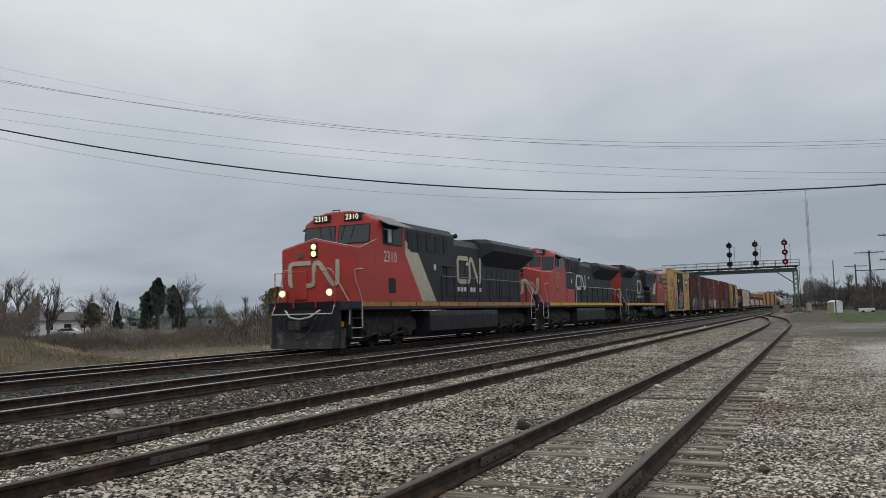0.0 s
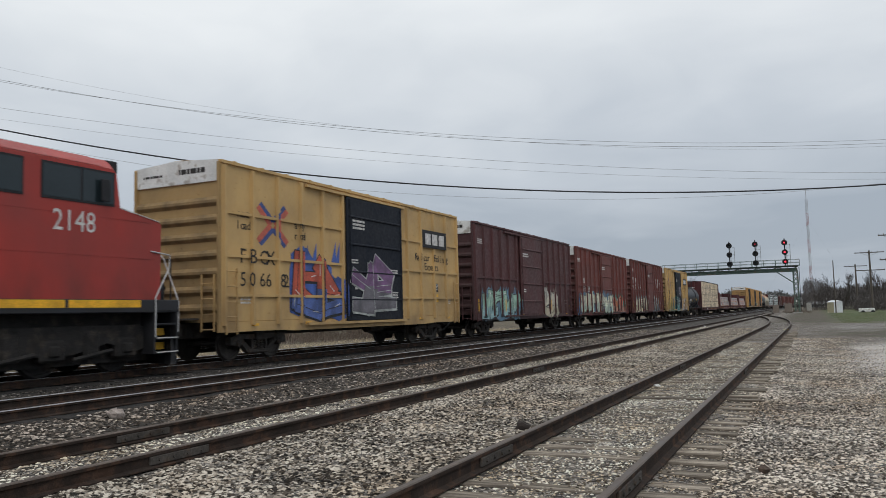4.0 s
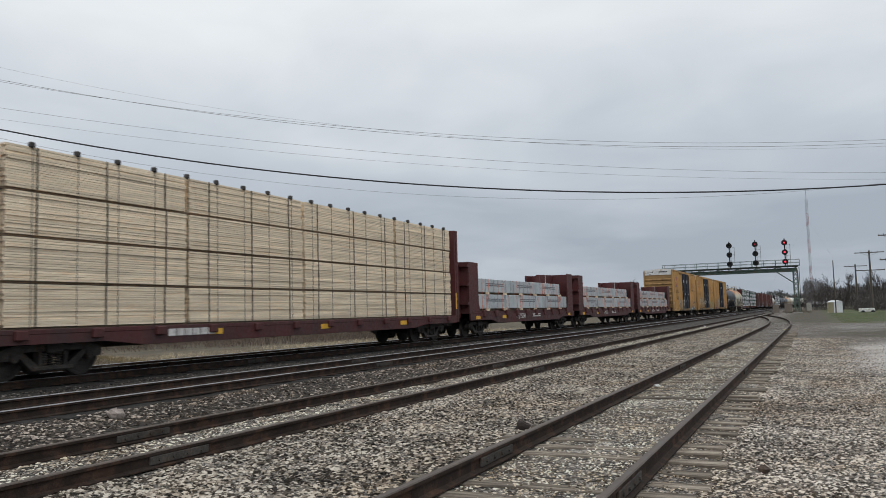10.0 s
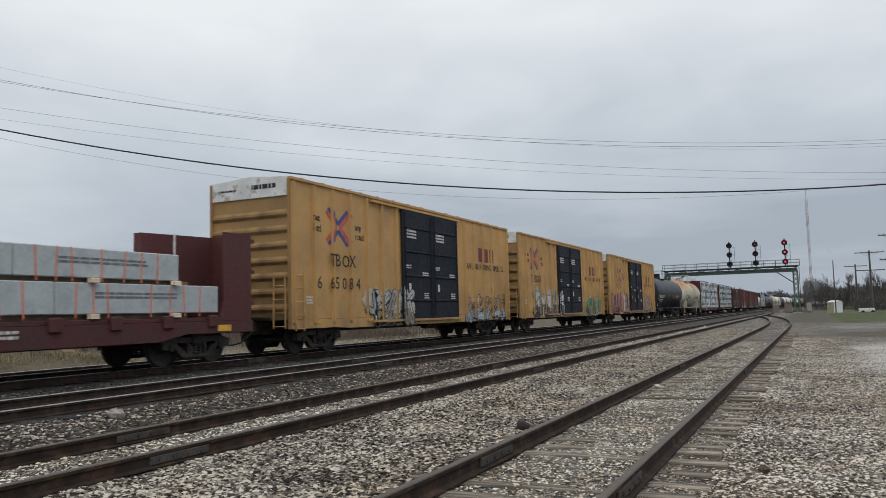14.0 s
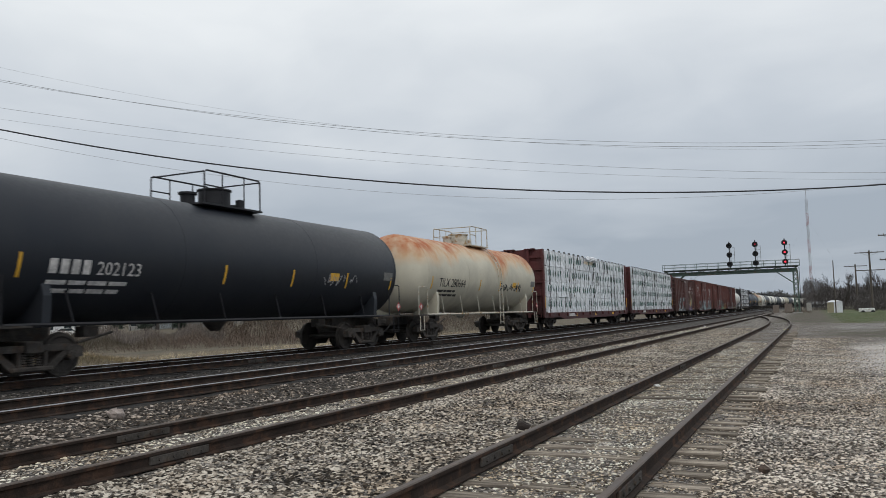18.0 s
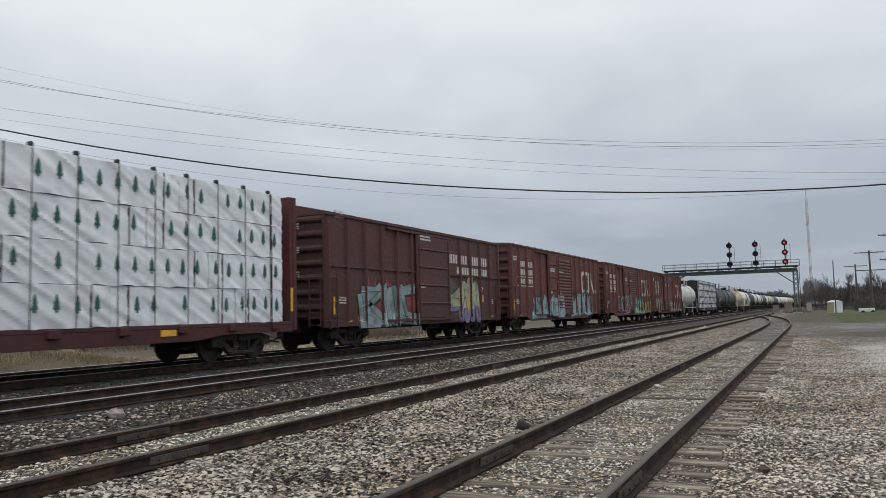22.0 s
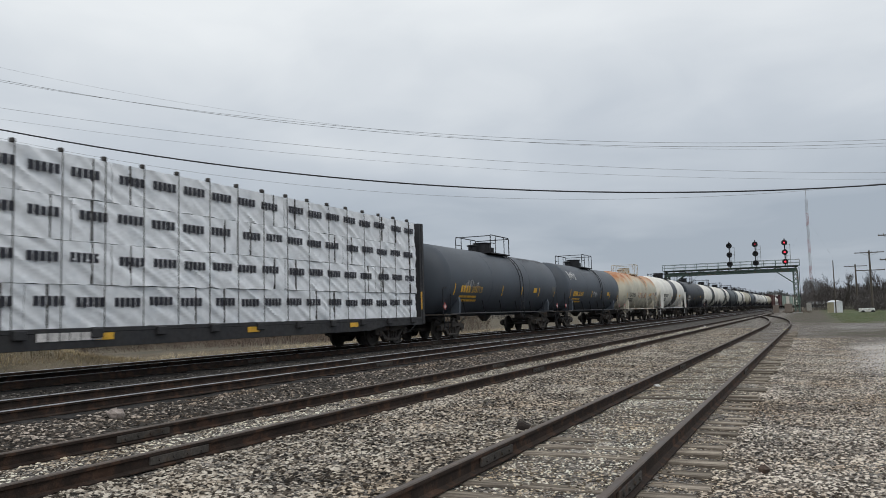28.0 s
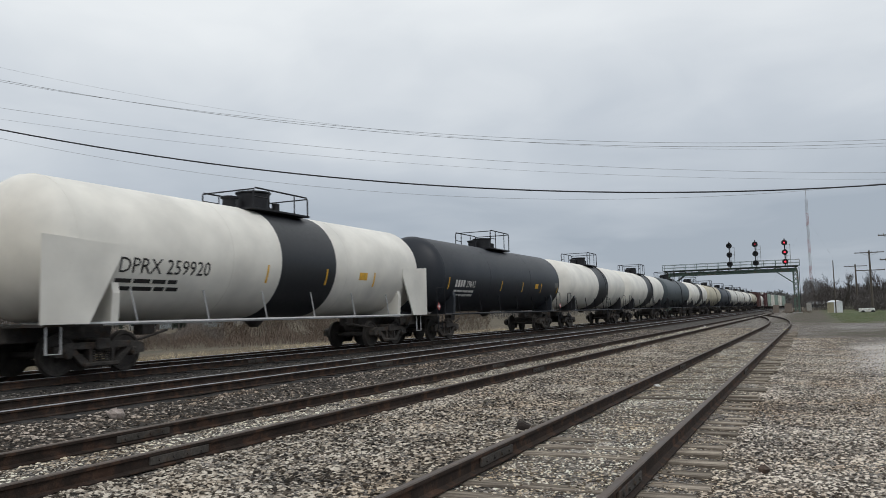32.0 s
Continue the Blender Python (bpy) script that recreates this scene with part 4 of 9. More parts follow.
def boxcar(mid, pitch, body, height, paint, color, label, doors=((-1.6, 1.6),), door_paint=None, posts=13, end_top=None, sill=0.78, style="exterior", group="boxcars",
           deep_sill=False, roof_paint=None, door_ribs=False, rise=0.14):
    """A boxcar. doors: x ranges of its side doors. Returns the car."""
    car = place(thing("boxcar", label, "freight car", group), mid)
    hb, w, floor = body / 2, 1.50, 1.05
    eave = height - rise
    depth = 0.095
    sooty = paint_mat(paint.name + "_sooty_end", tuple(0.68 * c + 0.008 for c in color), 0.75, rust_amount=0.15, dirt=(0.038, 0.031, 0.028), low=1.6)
    # shell
    g = Geo().box(-hb, hb, -w, w, floor, eave, 0.015)
    part("body_shell", g, paint, car)
    # side sill, deeper in the middle on older cars
    for s in (-1, 1):
        low, end_low = (0.60, 0.84) if deep_sill else (sill - 0.04, sill)
        poly = [(-hb, floor), (-hb, end_low), (-hb + 2.4, end_low), (-hb + 3.2, low), (hb - 3.2, low), (hb - 2.4, end_low), (hb, end_low), (hb, floor)]
        part("side_sill", Geo().prism(poly, s * (w - 0.02) - 0.03, s * (w - 0.02) + 0.03, "y"), paint, car)
    # posts
    ranges = []
    n = posts
    xs = [-hb + 0.10 + (body - 0.2) * i / n for i in range(n + 1)]
    free = [x for x in xs if not any(a - 0.12 < x < b + 0.12 for a, b in doors)]
    for x in free:
        ranges.append((x - 0.045, x + 0.045))
        for s in (0, 180):
            o = 1 if s == 0 else -1
            part("side_post", Geo().prism([(x - 0.07, -w * o), (x - 0.045, (-w - depth) * o), (x + 0.045, (-w - depth) * o), (x + 0.07, -w * o)], floor - 0.1, eave - 0.1, "z"), paint, car)
    # belt rails
    for zb in ((2.76,) if style == "exterior" else (1.75, 2.80, 3.95) if style == "grid" else ()):
        for s in (-1, 1):
            for a, b in ((-hb + 0.1, doors[0][0]), (doors[-1][1], hb - 0.1)):
                part("belt_rail", Geo().box(a, b, s * (w + 0.030) - 0.030, s * (w + 0.030) + 0.030, zb - 0.04, zb + 0.04), paint, car)
    # roof
    rg = Geo()
    rp = [(-w - 0.06, eave - 0.05), (-w - 0.06, eave + 0.03), (-0.1, height), (0.1, height), (w + 0.06, eave + 0.03), (w + 0.06, eave - 0.05)]
    rg.prism(rp, -hb - 0.03, hb + 0.03, "x")
    k = 0
    while -hb + 0.5 + k * 1.15 < hb - 0.3:
        x = -hb + 0.5 + k * 1.15
        rg.prism([(-w - 0.075, eave - 0.06), (-w - 0.075, eave + 0.05), (-0.1, height + 0.03), (0.1, height + 0.03), (w + 0.075, eave + 0.05), (w + 0.075, eave - 0.06)], x - 0.05, x + 0.05, "x")
        k += 1
    part("roof", rg, roof_paint or paint, car)
    # corrugated ends
    for s in (-1, 1):
        x = s * hb
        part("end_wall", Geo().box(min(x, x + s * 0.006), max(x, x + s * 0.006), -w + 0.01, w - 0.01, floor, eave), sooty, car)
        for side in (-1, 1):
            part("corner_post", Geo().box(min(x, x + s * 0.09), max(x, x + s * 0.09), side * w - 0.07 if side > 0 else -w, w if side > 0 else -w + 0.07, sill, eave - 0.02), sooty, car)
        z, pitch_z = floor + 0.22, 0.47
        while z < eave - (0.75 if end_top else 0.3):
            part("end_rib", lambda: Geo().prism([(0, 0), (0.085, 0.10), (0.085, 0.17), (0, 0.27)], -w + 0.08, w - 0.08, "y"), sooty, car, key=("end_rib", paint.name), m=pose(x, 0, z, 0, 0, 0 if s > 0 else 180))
            z += pitch_z
        if end_top:
            part("end_panel", Geo().box(min(x, x + s * 0.05), max(x, x + s * 0.05), -w + 0.07, w - 0.07, eave - 0.52, eave + 0.04).prism(
                [(-w + 0.05, eave + 0.04), (w - 0.05, eave + 0.04), (0.1, height - 0.01), (-0.1, height - 0.01)], x + s * 0.01, x + s * 0.05, "x"), end_top, car, "white end panel")
            if s < 0:
                bars_end(car, x - 0.05, -1.0, eave - 0.12, 0.9, 1, 0.14, DARKSTENCIL, 7)
                bars_end(car, x - 0.05, 0.5, eave - 0.2, 0.7, 1, 0.06, DARKSTENCIL, 8)
        for side in (-1, 1):
            part("ladder", lambda: ladder_geo(0.0, 1.75), paint, car, key=("lad", paint.name), m=pose(x - s * 0.32, side * (w + 0.055), 0.72, 0, 0, 0 if side < 0 else 180))
            part("grab_iron", lambda: ladder_geo(0.0, 1.5), paint, car, key=("lad2", paint.name), m=pose(x + s * 0.09, side * (w - 0.35), 0.8, 0, 0, 90 if s > 0 else -90))
        part("end_platform", Geo().box(min(x, x + s * 0.4), max(x, x + s * 0.4), -0.75, 0.75, 1.12, 1.17), TRUCK, car)
        coupler(car, s * (pitch / 2 - 0.72), s)
        truck(car, s * (hb - 2.05))
    # doors
    for i, (a, b) in enumerate(doors):
        for s in (-1, 1):
            dg = Geo()
            y = s * (w + 0.09)
            dg.box(a + 0.01, b - 0.01, y - 0.035, y + 0.035, floor - 0.08, eave - 0.22, 0.01)
            d = part("door", dg, door_paint or paint, car)
            nb = 16 if door_ribs and i == len(doors) - 1 else 4
            for k in range(nb):
                z = floor + 0.15 + (eave - 0.55 - floor) * (k + 0.5) / nb
                h = 0.07 if nb == 16 else 0.045
                yy = y + s * 0.035
                part("door_rib", Geo().prism([(yy, z - h), (yy + s * 0.04, z - h * 0.4), (yy + s * 0.04, z + h * 0.4), (yy, z + h)], a + 0.12, b - 0.12, "x"), door_paint or paint, d)
            for xx in (a + 0.16, b - 0.16):
                hg = Geo()
                hg.tube([(xx, y + s * 0.07, floor), (xx, y + s * 0.07, eave - 0.3)], 0.02, 6)
                hg.box(xx - 0.05, xx + 0.05, y + s * 0.05 - 0.02, y + s * 0.05 + 0.02, floor + 0.6, floor + 0.95)
                part("lock_rod", hg, door_paint or paint, d)
    for s in (-1, 1):
        for z0_, z1_ in ((floor - 0.17, floor - 0.09), (eave - 0.2, eave - 0.12)):
            part("door_track", Geo().box(doors[0][0] - 2.2, doors[-1][1] + 0.3, s * (w + 0.08) - 0.05, s * (w + 0.08) + 0.05, z0_, z1_), paint, car)
    # underframe
    ug = Geo().box(-hb + 0.3, hb - 0.3, -0.25, 0.25, 0.62, 1.05)
    for k in range(9):
        x = -hb + 1.6 + (body - 3.2) * k / 8
        ug.box(x - 0.06, x + 0.06, -1.4, 1.4, 0.86, 1.05)
    part("underframe", ug, TRUCK, car)
    part("brake_cylinder", lambda: Geo().lathe([(-0.5, 0.0), (-0.5, 0.2), (0.5, 0.2), (0.5, 0.0)], (1.6, -0.7, 0.72), "x", 12), TRUCK, car, key="brake_cyl", smooth=True)
    return car, ranges, depth, w


def tank_car(mid, pitch, radius, top, paint, label, detail=BLACK, saddle=None, group="tank cars", heads=1.0, rail_mat=None, fancy=True, shroud=0.45, span=None, skirt=False, deck=(-1.2, 1.4), rail_h=0.8, ladder=True):
    """A tank car. heads: depth of the domed ends as a share of the radius."""
    car = place(thing("tank_car", label, "tank car", group), mid)
    zc = top - radius
    half = span or pitch / 2 - 0.62
    prof = []
    dome = radius * 0.46 * heads
    for k in range(9):
        a = k / 8 * math.pi / 2
        prof.append((-half + dome - dome * math.cos(a), radius * math.sin(a)))
    prof = prof + [(-half + dome + (2 * half - 2 * dome) * i / 6, radius) for i in range(1, 6)] + [(-s, r) for s, r in prof[::-1]]
    prof[0], prof[-1] = (-half, 0.0), (half, 0.0)
    part("tank_shell", Geo().lathe(prof, (0, 0, zc), "x", 40), paint, car, smooth=True)
    for x in (-half + dome, -half * 0.33, half * 0.33, half - dome):
        rings = Geo().lathe([(x - 0.02, radius - 0.01), (x - 0.015, radius + 0.004), (x + 0.015, radius + 0.004), (x + 0.02, radius - 0.01)], (0, 0, zc), "x", 40)
        part("weld_seam", rings, paint, car, smooth=True)
    sm = saddle or paint
    rm = rail_mat or sm
    for s in (-1, 1):
        x = s * (half - 1.92)
        # stub sill, saddle, end platform, steps
        part("stub_sill", Geo().box(min(s * (half - 2.9), s * (pitch / 2 - 0.75)), max(s * (half - 2.9), s * (pitch / 2 - 0.75)), -0.28, 0.28, 0.72, 1.1, 0.02), TRUCK, car)
        sg = Geo()
        for y in (-1, 1):
            sg.prism([(y * 0.25, 1.05), (y * radius * 0.80, zc - radius * 0.50), (y * (radius * 0.86 + 0.03), zc - radius * 0.45), (y * (radius * 0.90 + 0.03), zc - radius * 0.62), (y * 1.45, 1.12), (y * 1.45, 1.05)], x - 0.10, x + 0.10, "x")
        part("saddle", sg, sm, car)
        e = s * (pitch / 2 - 0.8)
        part("end_platform", Geo().box(min(e, s * (half - 1.6)), max(e, s * (half - 1.6)), -1.48, -0.3, 1.05, 1.11).box(min(e, s * (half - 1.6)), max(e, s * (half - 1.6)), 0.3, 1.48, 1.05, 1.11), TRUCK, car)
        for y in (-1.47, 1.47):
            rg = Geo()
            rg.tube([(e, y, 1.08), (e, y, 2.15), (e - s * 0.06, y, 2.2), (s * (half - 1.0), y, 2.2), (s * (half - 0.94), y, 2.14), (s * (half - 0.94), y, 1.08)], 0.02, 6)
            rg.tube([(e - s * 0.1, y, 1.05), (e - s * 0.1, y, 0.5), (e - s * 0.45, y, 0.5), (e - s * 0.45, y, 1.05)], 0.022, 6)
            part("hand_rail", rg, rm, car)
        if fancy:
            for y in (-1.50, 1.50):
                pm = pose(e - s * 0.12, y, 1.42, 0, 45, 0)
                pl = part("placard", lambda: Geo().box(-0.115, 0.115, -0.006, 0.006, -0.115, 0.115), mat("placard_red", (0.45, 0.10, 0.09), 0.6), car, key="placard", m=pm)
                part("placard_centre", lambda: Geo().box(-0.06, 0.06, -0.009, 0.009, -0.06, 0.06), STENCIL, pl, key="placard_centre")
            if skirt:
                for y in (-radius - 0.01, radius + 0.01):
                    part("head_skirt", Geo().prism([(s * (half + 0.05), zc + 0.15), (s * (half - 1.9), zc + 0.05), (s * (half - 1.9), zc - 0.25), (s * (half - 1.1), 1.1), (s * (half + 0.05), 1.1)], min(y, y * 0.975), max(y, y * 0.975), "y"), paint, car, "tapered white end skirt")
        coupler(car, s * (pitch / 2 - 0.72), s)
        truck(car, s * (half - 1.92))
        if fancy:
            part("brake_rigging", Geo().box(x - s * 1.9 - 0.2, x - s * 1.9 + 0.2, -0.5, -0.2, 0.8, 1.05).tube([(x - s * 2.4, -0.6, 0.9), (x - s * 1.2, -0.9, 0.7)], 0.03), TRUCK, car)
    # running board pipe along the tank
    sg = Geo()
    for y in (-1.44, 1.44):
        sg.tube([(-half + 1.0, y, 1.1), (half - 1.0, y, 1.1)], 0.045, 6)
        for i in range(6):
            xx = -half + 2.6 + (2 * half - 5.2) * i / 5
            yy = y / 1.44
            sg.tube([(xx, yy * 1.42, 1.1), (xx - 0.2, yy * (radius * 0.86), zc - radius * 0.55)], 0.022, 5)
    part("side_pipe", sg, rm, car)
    # top platform with railing, dome and fittings
    p0, p1 = deck
    part("top_platform", Geo().box(p0 - 0.08, p1 + 0.08, -0.98, 0.98, top - 0.12, top - 0.07), detail, car)
    for s in (-1, 1):
        hg = Geo()
        y = s * 0.95
        hg.tube([(p0, y, top - 0.1), (p0, y, top + rail_h - 0.08), (p0 + 0.07, y, top + rail_h), (p1 - 0.07, y, top + rail_h), (p1, y, top + rail_h - 0.08), (p1, y, top - 0.1)], 0.025, 6)
        hg.tube([(p0, y, top + rail_h * 0.5), (p0 + 0.7, y, top + rail_h * 0.5)], 0.02, 6)
        for xx in (p0 + 0.7, p1 - 0.7):
            hg.tube([(xx, y, top - 0.1), (xx, y, top + rail_h)], 0.02, 6)
        part("platform_railing", hg, detail, car)
    for x_ in (p0, p1):
        part("end_railing", Geo().tube([(x_, -0.95, top + rail_h - 0.04), (x_, 0.95, top + rail_h - 0.04)], 0.022, 6), detail, car)
    part("dome", Geo().lathe([(top - 0.2, shroud), (top + shroud, shroud), (top + shroud + 0.02, shroud + 0.04), (top + shroud + 0.06, shroud + 0.04), (top + shroud + 0.08, 0.0)], (0.0, 0, 0), "z", 20), detail, car, smooth=True)
    part("valve", Geo().lathe([(top - 0.1, 0.2), (top + 0.28, 0.2), (top + 0.3, 0.26), (top + 0.36, 0.26), (top + 0.4, 0.0)], (-0.85, 0.2, 0), "z", 14), detail, car, smooth=True)
    part("vent_pipe", Geo().lathe([(top - 0.1, 0.12), (top + 0.3, 0.12), (top + 0.34, 0.0)], (0.85, -0.2, 0), "z", 12), detail, car, smooth=True)
    part("vent_pipe", Geo().lathe([(top - 0.1, 0.16), (top + 0.22, 0.16), (top + 0.26, 0.0)], (1.15, 0.3, 0), "z", 12), detail, car, smooth=True)
    # ladder below the platform's end, following the shell
    lg, lx = Geo(), p1 - 0.25
    for xx in (-0.21, 0.21):
        pts = [(xx + lx, -math.cos(a) * (radius + 0.09), zc + math.sin(a) * (radius + 0.09)) for a in [k * math.pi / 2 / 8 for k in range(8)]]
        lg.tube([(xx + lx, -radius - 0.12, 0.55)] + pts, 0.02, 5)
    for k in range(9):
        z = 0.65 + k * 0.33
        if z < zc:
            lg.tube([(lx - 0.21, -radius - 0.12, z), (lx + 0.21, -radius - 0.12, z)], 0.014, 5)
    for k in range(1, 7):
        a = k * math.pi / 2 / 7
        lg.tube([(lx - 0.21, -math.cos(a) * (radius + 0.09), zc + math.sin(a) * (radius + 0.09)), (lx + 0.21, -math.cos(a) * (radius + 0.09), zc + math.sin(a) * (radius + 0.09))], 0.014, 5)
    if ladder:
        part("ladder", lg, rm, car)
    part("bottom_outlet", Geo().lathe([(zc - radius - 0.28, 0.12), (zc - radius - 0.2, 0.2), (zc - radius + 0.1, 0.45)], (0, 0, 0), "z", 14), TRUCK if detail is BLACK else detail, car, smooth=True)
    return car, radius, zc, half


def on_tank(car, radius, zc, x0, x1, a0, a1, material, name):
    """A mark painted on the shell: from x0 to x1, between the angles a0 and a1 (degrees above the yard side's horizon)."""
    g, n = Geo(), 6
    for k in range(n + 1):
        a = radians(a0 + (a1 - a0) * k / n)
        for x in (x0, x1):
            for r in (radius + 0.006, radius - 0.01):
                g.v.append((x, -math.cos(a) * r, zc + math.sin(a) * r))
    for k in range(n):
        i = k * 4
        g.f += [(i, i + 2, i + 6, i + 4), (i, i + 4, i + 5, i + 1), (i + 2, i + 3, i + 7, i + 6)]
    return part(name, g, material, car)


def tank_scribble(car, radius, zc, x0, x1, z0, z1, color, seed, width=0.02):
    """Sprayed hand strokes following the shell."""
    rnd, g = random.Random(seed), Geo()
    x = x0
    while x < x1:
        wd = rnd.uniform(0.15, 0.4)
        pts = []
        for k in range(rnd.randint(3, 6)):
            z = rnd.uniform(z0, z1)
            px = x + rnd.uniform(-0.1, 1.0) * wd
            pts.append((px, z))
        fine = []
        for (ax, az), (bx, bz) in zip(pts, pts[1:]):
            fine += [(ax + (bx - ax) * q / 4, az + (bz - az) * q / 4) for q in range(4)]
        g.tube([(a, -math.sqrt(max(radius * radius - (b - zc) ** 2, 0.01)) - 0.002, b) for a, b in fine], width * 0.6, 4)
        x += wd * rnd.uniform(0.5, 1.1)
    return tagged(part("graffiti_scrawl", g, mat("scrawl_%d" % round(color[0] * 100), color, 0.6), car), kind="stuff")


def tank_words(car, text, x, z, size, radius, zc, material):
    """Lettering bent round the shell."""
    me = words(text, size).copy()
    for v in me.vertices:
        h = v.co.z + z - zc
        y = -math.sqrt(max(radius * radius - h * h, 0.01)) - 0.006 + v.co.y
        v.co = (v.co.x + x, y, h + zc)
    me.materials.clear()
    me.materials.append(material)
    ob = new("lettering", me)
    ob.parent = car
    return ob


def tank_bar(car, radius, zc, x0, x1, z0, z1, material):
    a0, a1 = (math.degrees(math.asin((z - zc) / radius)) for z in (z0, z1))
    return on_tank(car, radius, zc, x0, x1, a0, a1, material, "stencil_bar")


def centerbeam(mid, pitch, body, frame_paint, label, load, end_paint=None, height=4.70, group="centerbeam flat cars"):
    """A centerbeam flat car with its wrapped or bare lumber. load: a function that adds the bundles."""
    car = place(thing("centerbeam_car", label, "flat car", group), mid)
    hb, w, deck = body / 2, 1.42, 1.02
    ep = end_paint or frame_paint
    part("deck", Geo().box(-hb, hb, -w, w, deck - 0.10, deck, 0.01), frame_paint, car)
    sg = Geo()
    for s in (-1, 1):
        sg.prism([(-hb, deck - 0.1), (-hb, 0.72), (-hb + 3.0, 0.72), (-hb + 4.0, 0.60), (hb - 4.0, 0.60), (hb - 3.0, 0.72), (hb, 0.72), (hb, deck - 0.1)], s * (w - 0.05) - 0.04, s * (w - 0.05) + 0.04, "y")
    part("side_sill", sg, frame_paint, car)
    for i in range(12):
        x = -hb + 0.9 + (body - 1.8) * i / 11
        for s in (-1, 1):
            part("stake_pocket", lambda: Geo().box(-0.14, 0.14, -0.05, 0.05, 0.80, 1.0, 0.02), frame_paint, car, key=("pocket", frame_paint.name), m=pose(x, s * (w + 0.03), 0))
    part("centre_sill", Geo().box(-hb, hb, -0.3, 0.3, 0.55, deck - 0.1), TRUCK, car)
    bg = Geo().box(-hb + 0.4, hb - 0.4, -0.04, 0.04, deck, deck + 0.25).box(-hb + 0.4, hb - 0.4, -0.16, 0.16, height - 0.22, height - 0.06)
    for i in range(15):
        x = -hb + 0.8 + (body - 1.6) * i / 14
        bg.box(x - 0.07, x + 0.07, -0.10, 0.10, deck, height - 0.1)
    part("centre_beam", bg, frame_paint, car)
    for s in (-1, 1):
        x = s * hb
        bh = part("bulkhead", Geo().box(min(x, x - s * 0.14), max(x, x - s * 0.14), -w, w, deck, height), ep, car, "tall ribbed end bulkhead")
        for y in (-w, -0.5, 0.5, w):
            part("bulkhead_post", Geo().box(min(x, x + s * 0.16), max(x, x + s * 0.16), max(y - 0.08, -w - 0.02), min(y + 0.08, w + 0.02), 0.75, height), ep, bh)
        for k in range(5):
            z = deck + 0.35 + k * 0.72
            part("bulkhead_rib", Geo().box(min(x, x + s * 0.11), max(x, x + s * 0.11), -w, w, z - 0.05, z + 0.05), ep, bh)
        for y in (-0.95, 0.3):
            part("top_grating", Geo().box(min(x, x + s * 0.2), max(x, x + s * 0.2), y, y + 0.65, height, height + 0.05), ep, bh)
        if s < 0:
            bars_end(car, x - 0.165, -0.55, 3.9, 1.0, 1, 0.16, STENCIL, 3)
            bars_end(car, x - 0.125, -0.55, 3.0, 0.9, 3, 0.06, STENCIL, 4)
        for side in (-1, 1):
            part("ladder", lambda: ladder_geo(0.0, 1.6), ep, car, key=("cl", ep.name), m=pose(x - s * 0.0 + s * 0.16, side * (w - 0.4), 0.75, 0, 0, 90 if s > 0 else -90))
        coupler(car, s * (pitch / 2 - 0.72), s)
        truck(car, s * (hb - 1.9))
        mark(car, x - s * 0.07 - 0.05, x - s * 0.07 + 0.05, -w - 0.008, 1.3, 2.0, YELLOWMARK, "reflector")
    bars(car, -6.0, -w + 0.0 - 0.006, 0.93, 1.6, 1, 0.17, STENCIL, int(mid), "stencil_bars")
    for x in (-4.6, 0.4, 5.6):
        mark(car, x, x + 0.5, -w + 0.002 - 0.006, 0.75, 0.90, YELLOWMARK, "reflector")
    load(car, hb - 0.5, w, deck, height)
    return car


PINE = mat("fresh_sawn_pine", (0.88, 0.74, 0.55), 0.75, 0, 0.20, 2.5, 30, 0.35, (0.78, 0.60, 0.41), 0.3, 5, per_object=0.12, stretch=(0.3, 4, 8))
KNOT = mat("dark_sticker_wood", (0.17, 0.12, 0.08), 0.9)
STRAP = mat("steel_strap", (0.06, 0.055, 0.05), 0.5, 0.5)
WRAP = mat("white_lumber_wrap", (0.82, 0.84, 0.86), 0.30, 0, 0.05, 2.2, 7, 0.3, (0.74, 0.77, 0.80), 0.3, 1.5, per_object=0.08)
GREENPRINT = mat("green_print", (0.03, 0.115, 0.09), 0.5, 0, 0.2, 6, 40, 0)
BLACKPRINT = mat("black_print", (0.02, 0.02, 0.03), 0.5, 0, 0.2, 6, 40, 0)
FAINTPRINT = mat("faint_grey_print", (0.16, 0.17, 0.19), 0.5, 0, 0.3, 6, 40, 0)
GREYWRAP = mat("grey_panel_wrap", (0.46, 0.50, 0.51), 0.35, 0, 0.12, 1.0, 12, 0.4, (0.38, 0.41, 0.43), 0.3, 2.0, per_object=0.10)


def tiers(deck, height, n):
    h = (height - 0.02 - deck) / n
    return [(deck + 0.045 + i * h, deck + (i + 1) * h - 0.015) for i in range(n)]


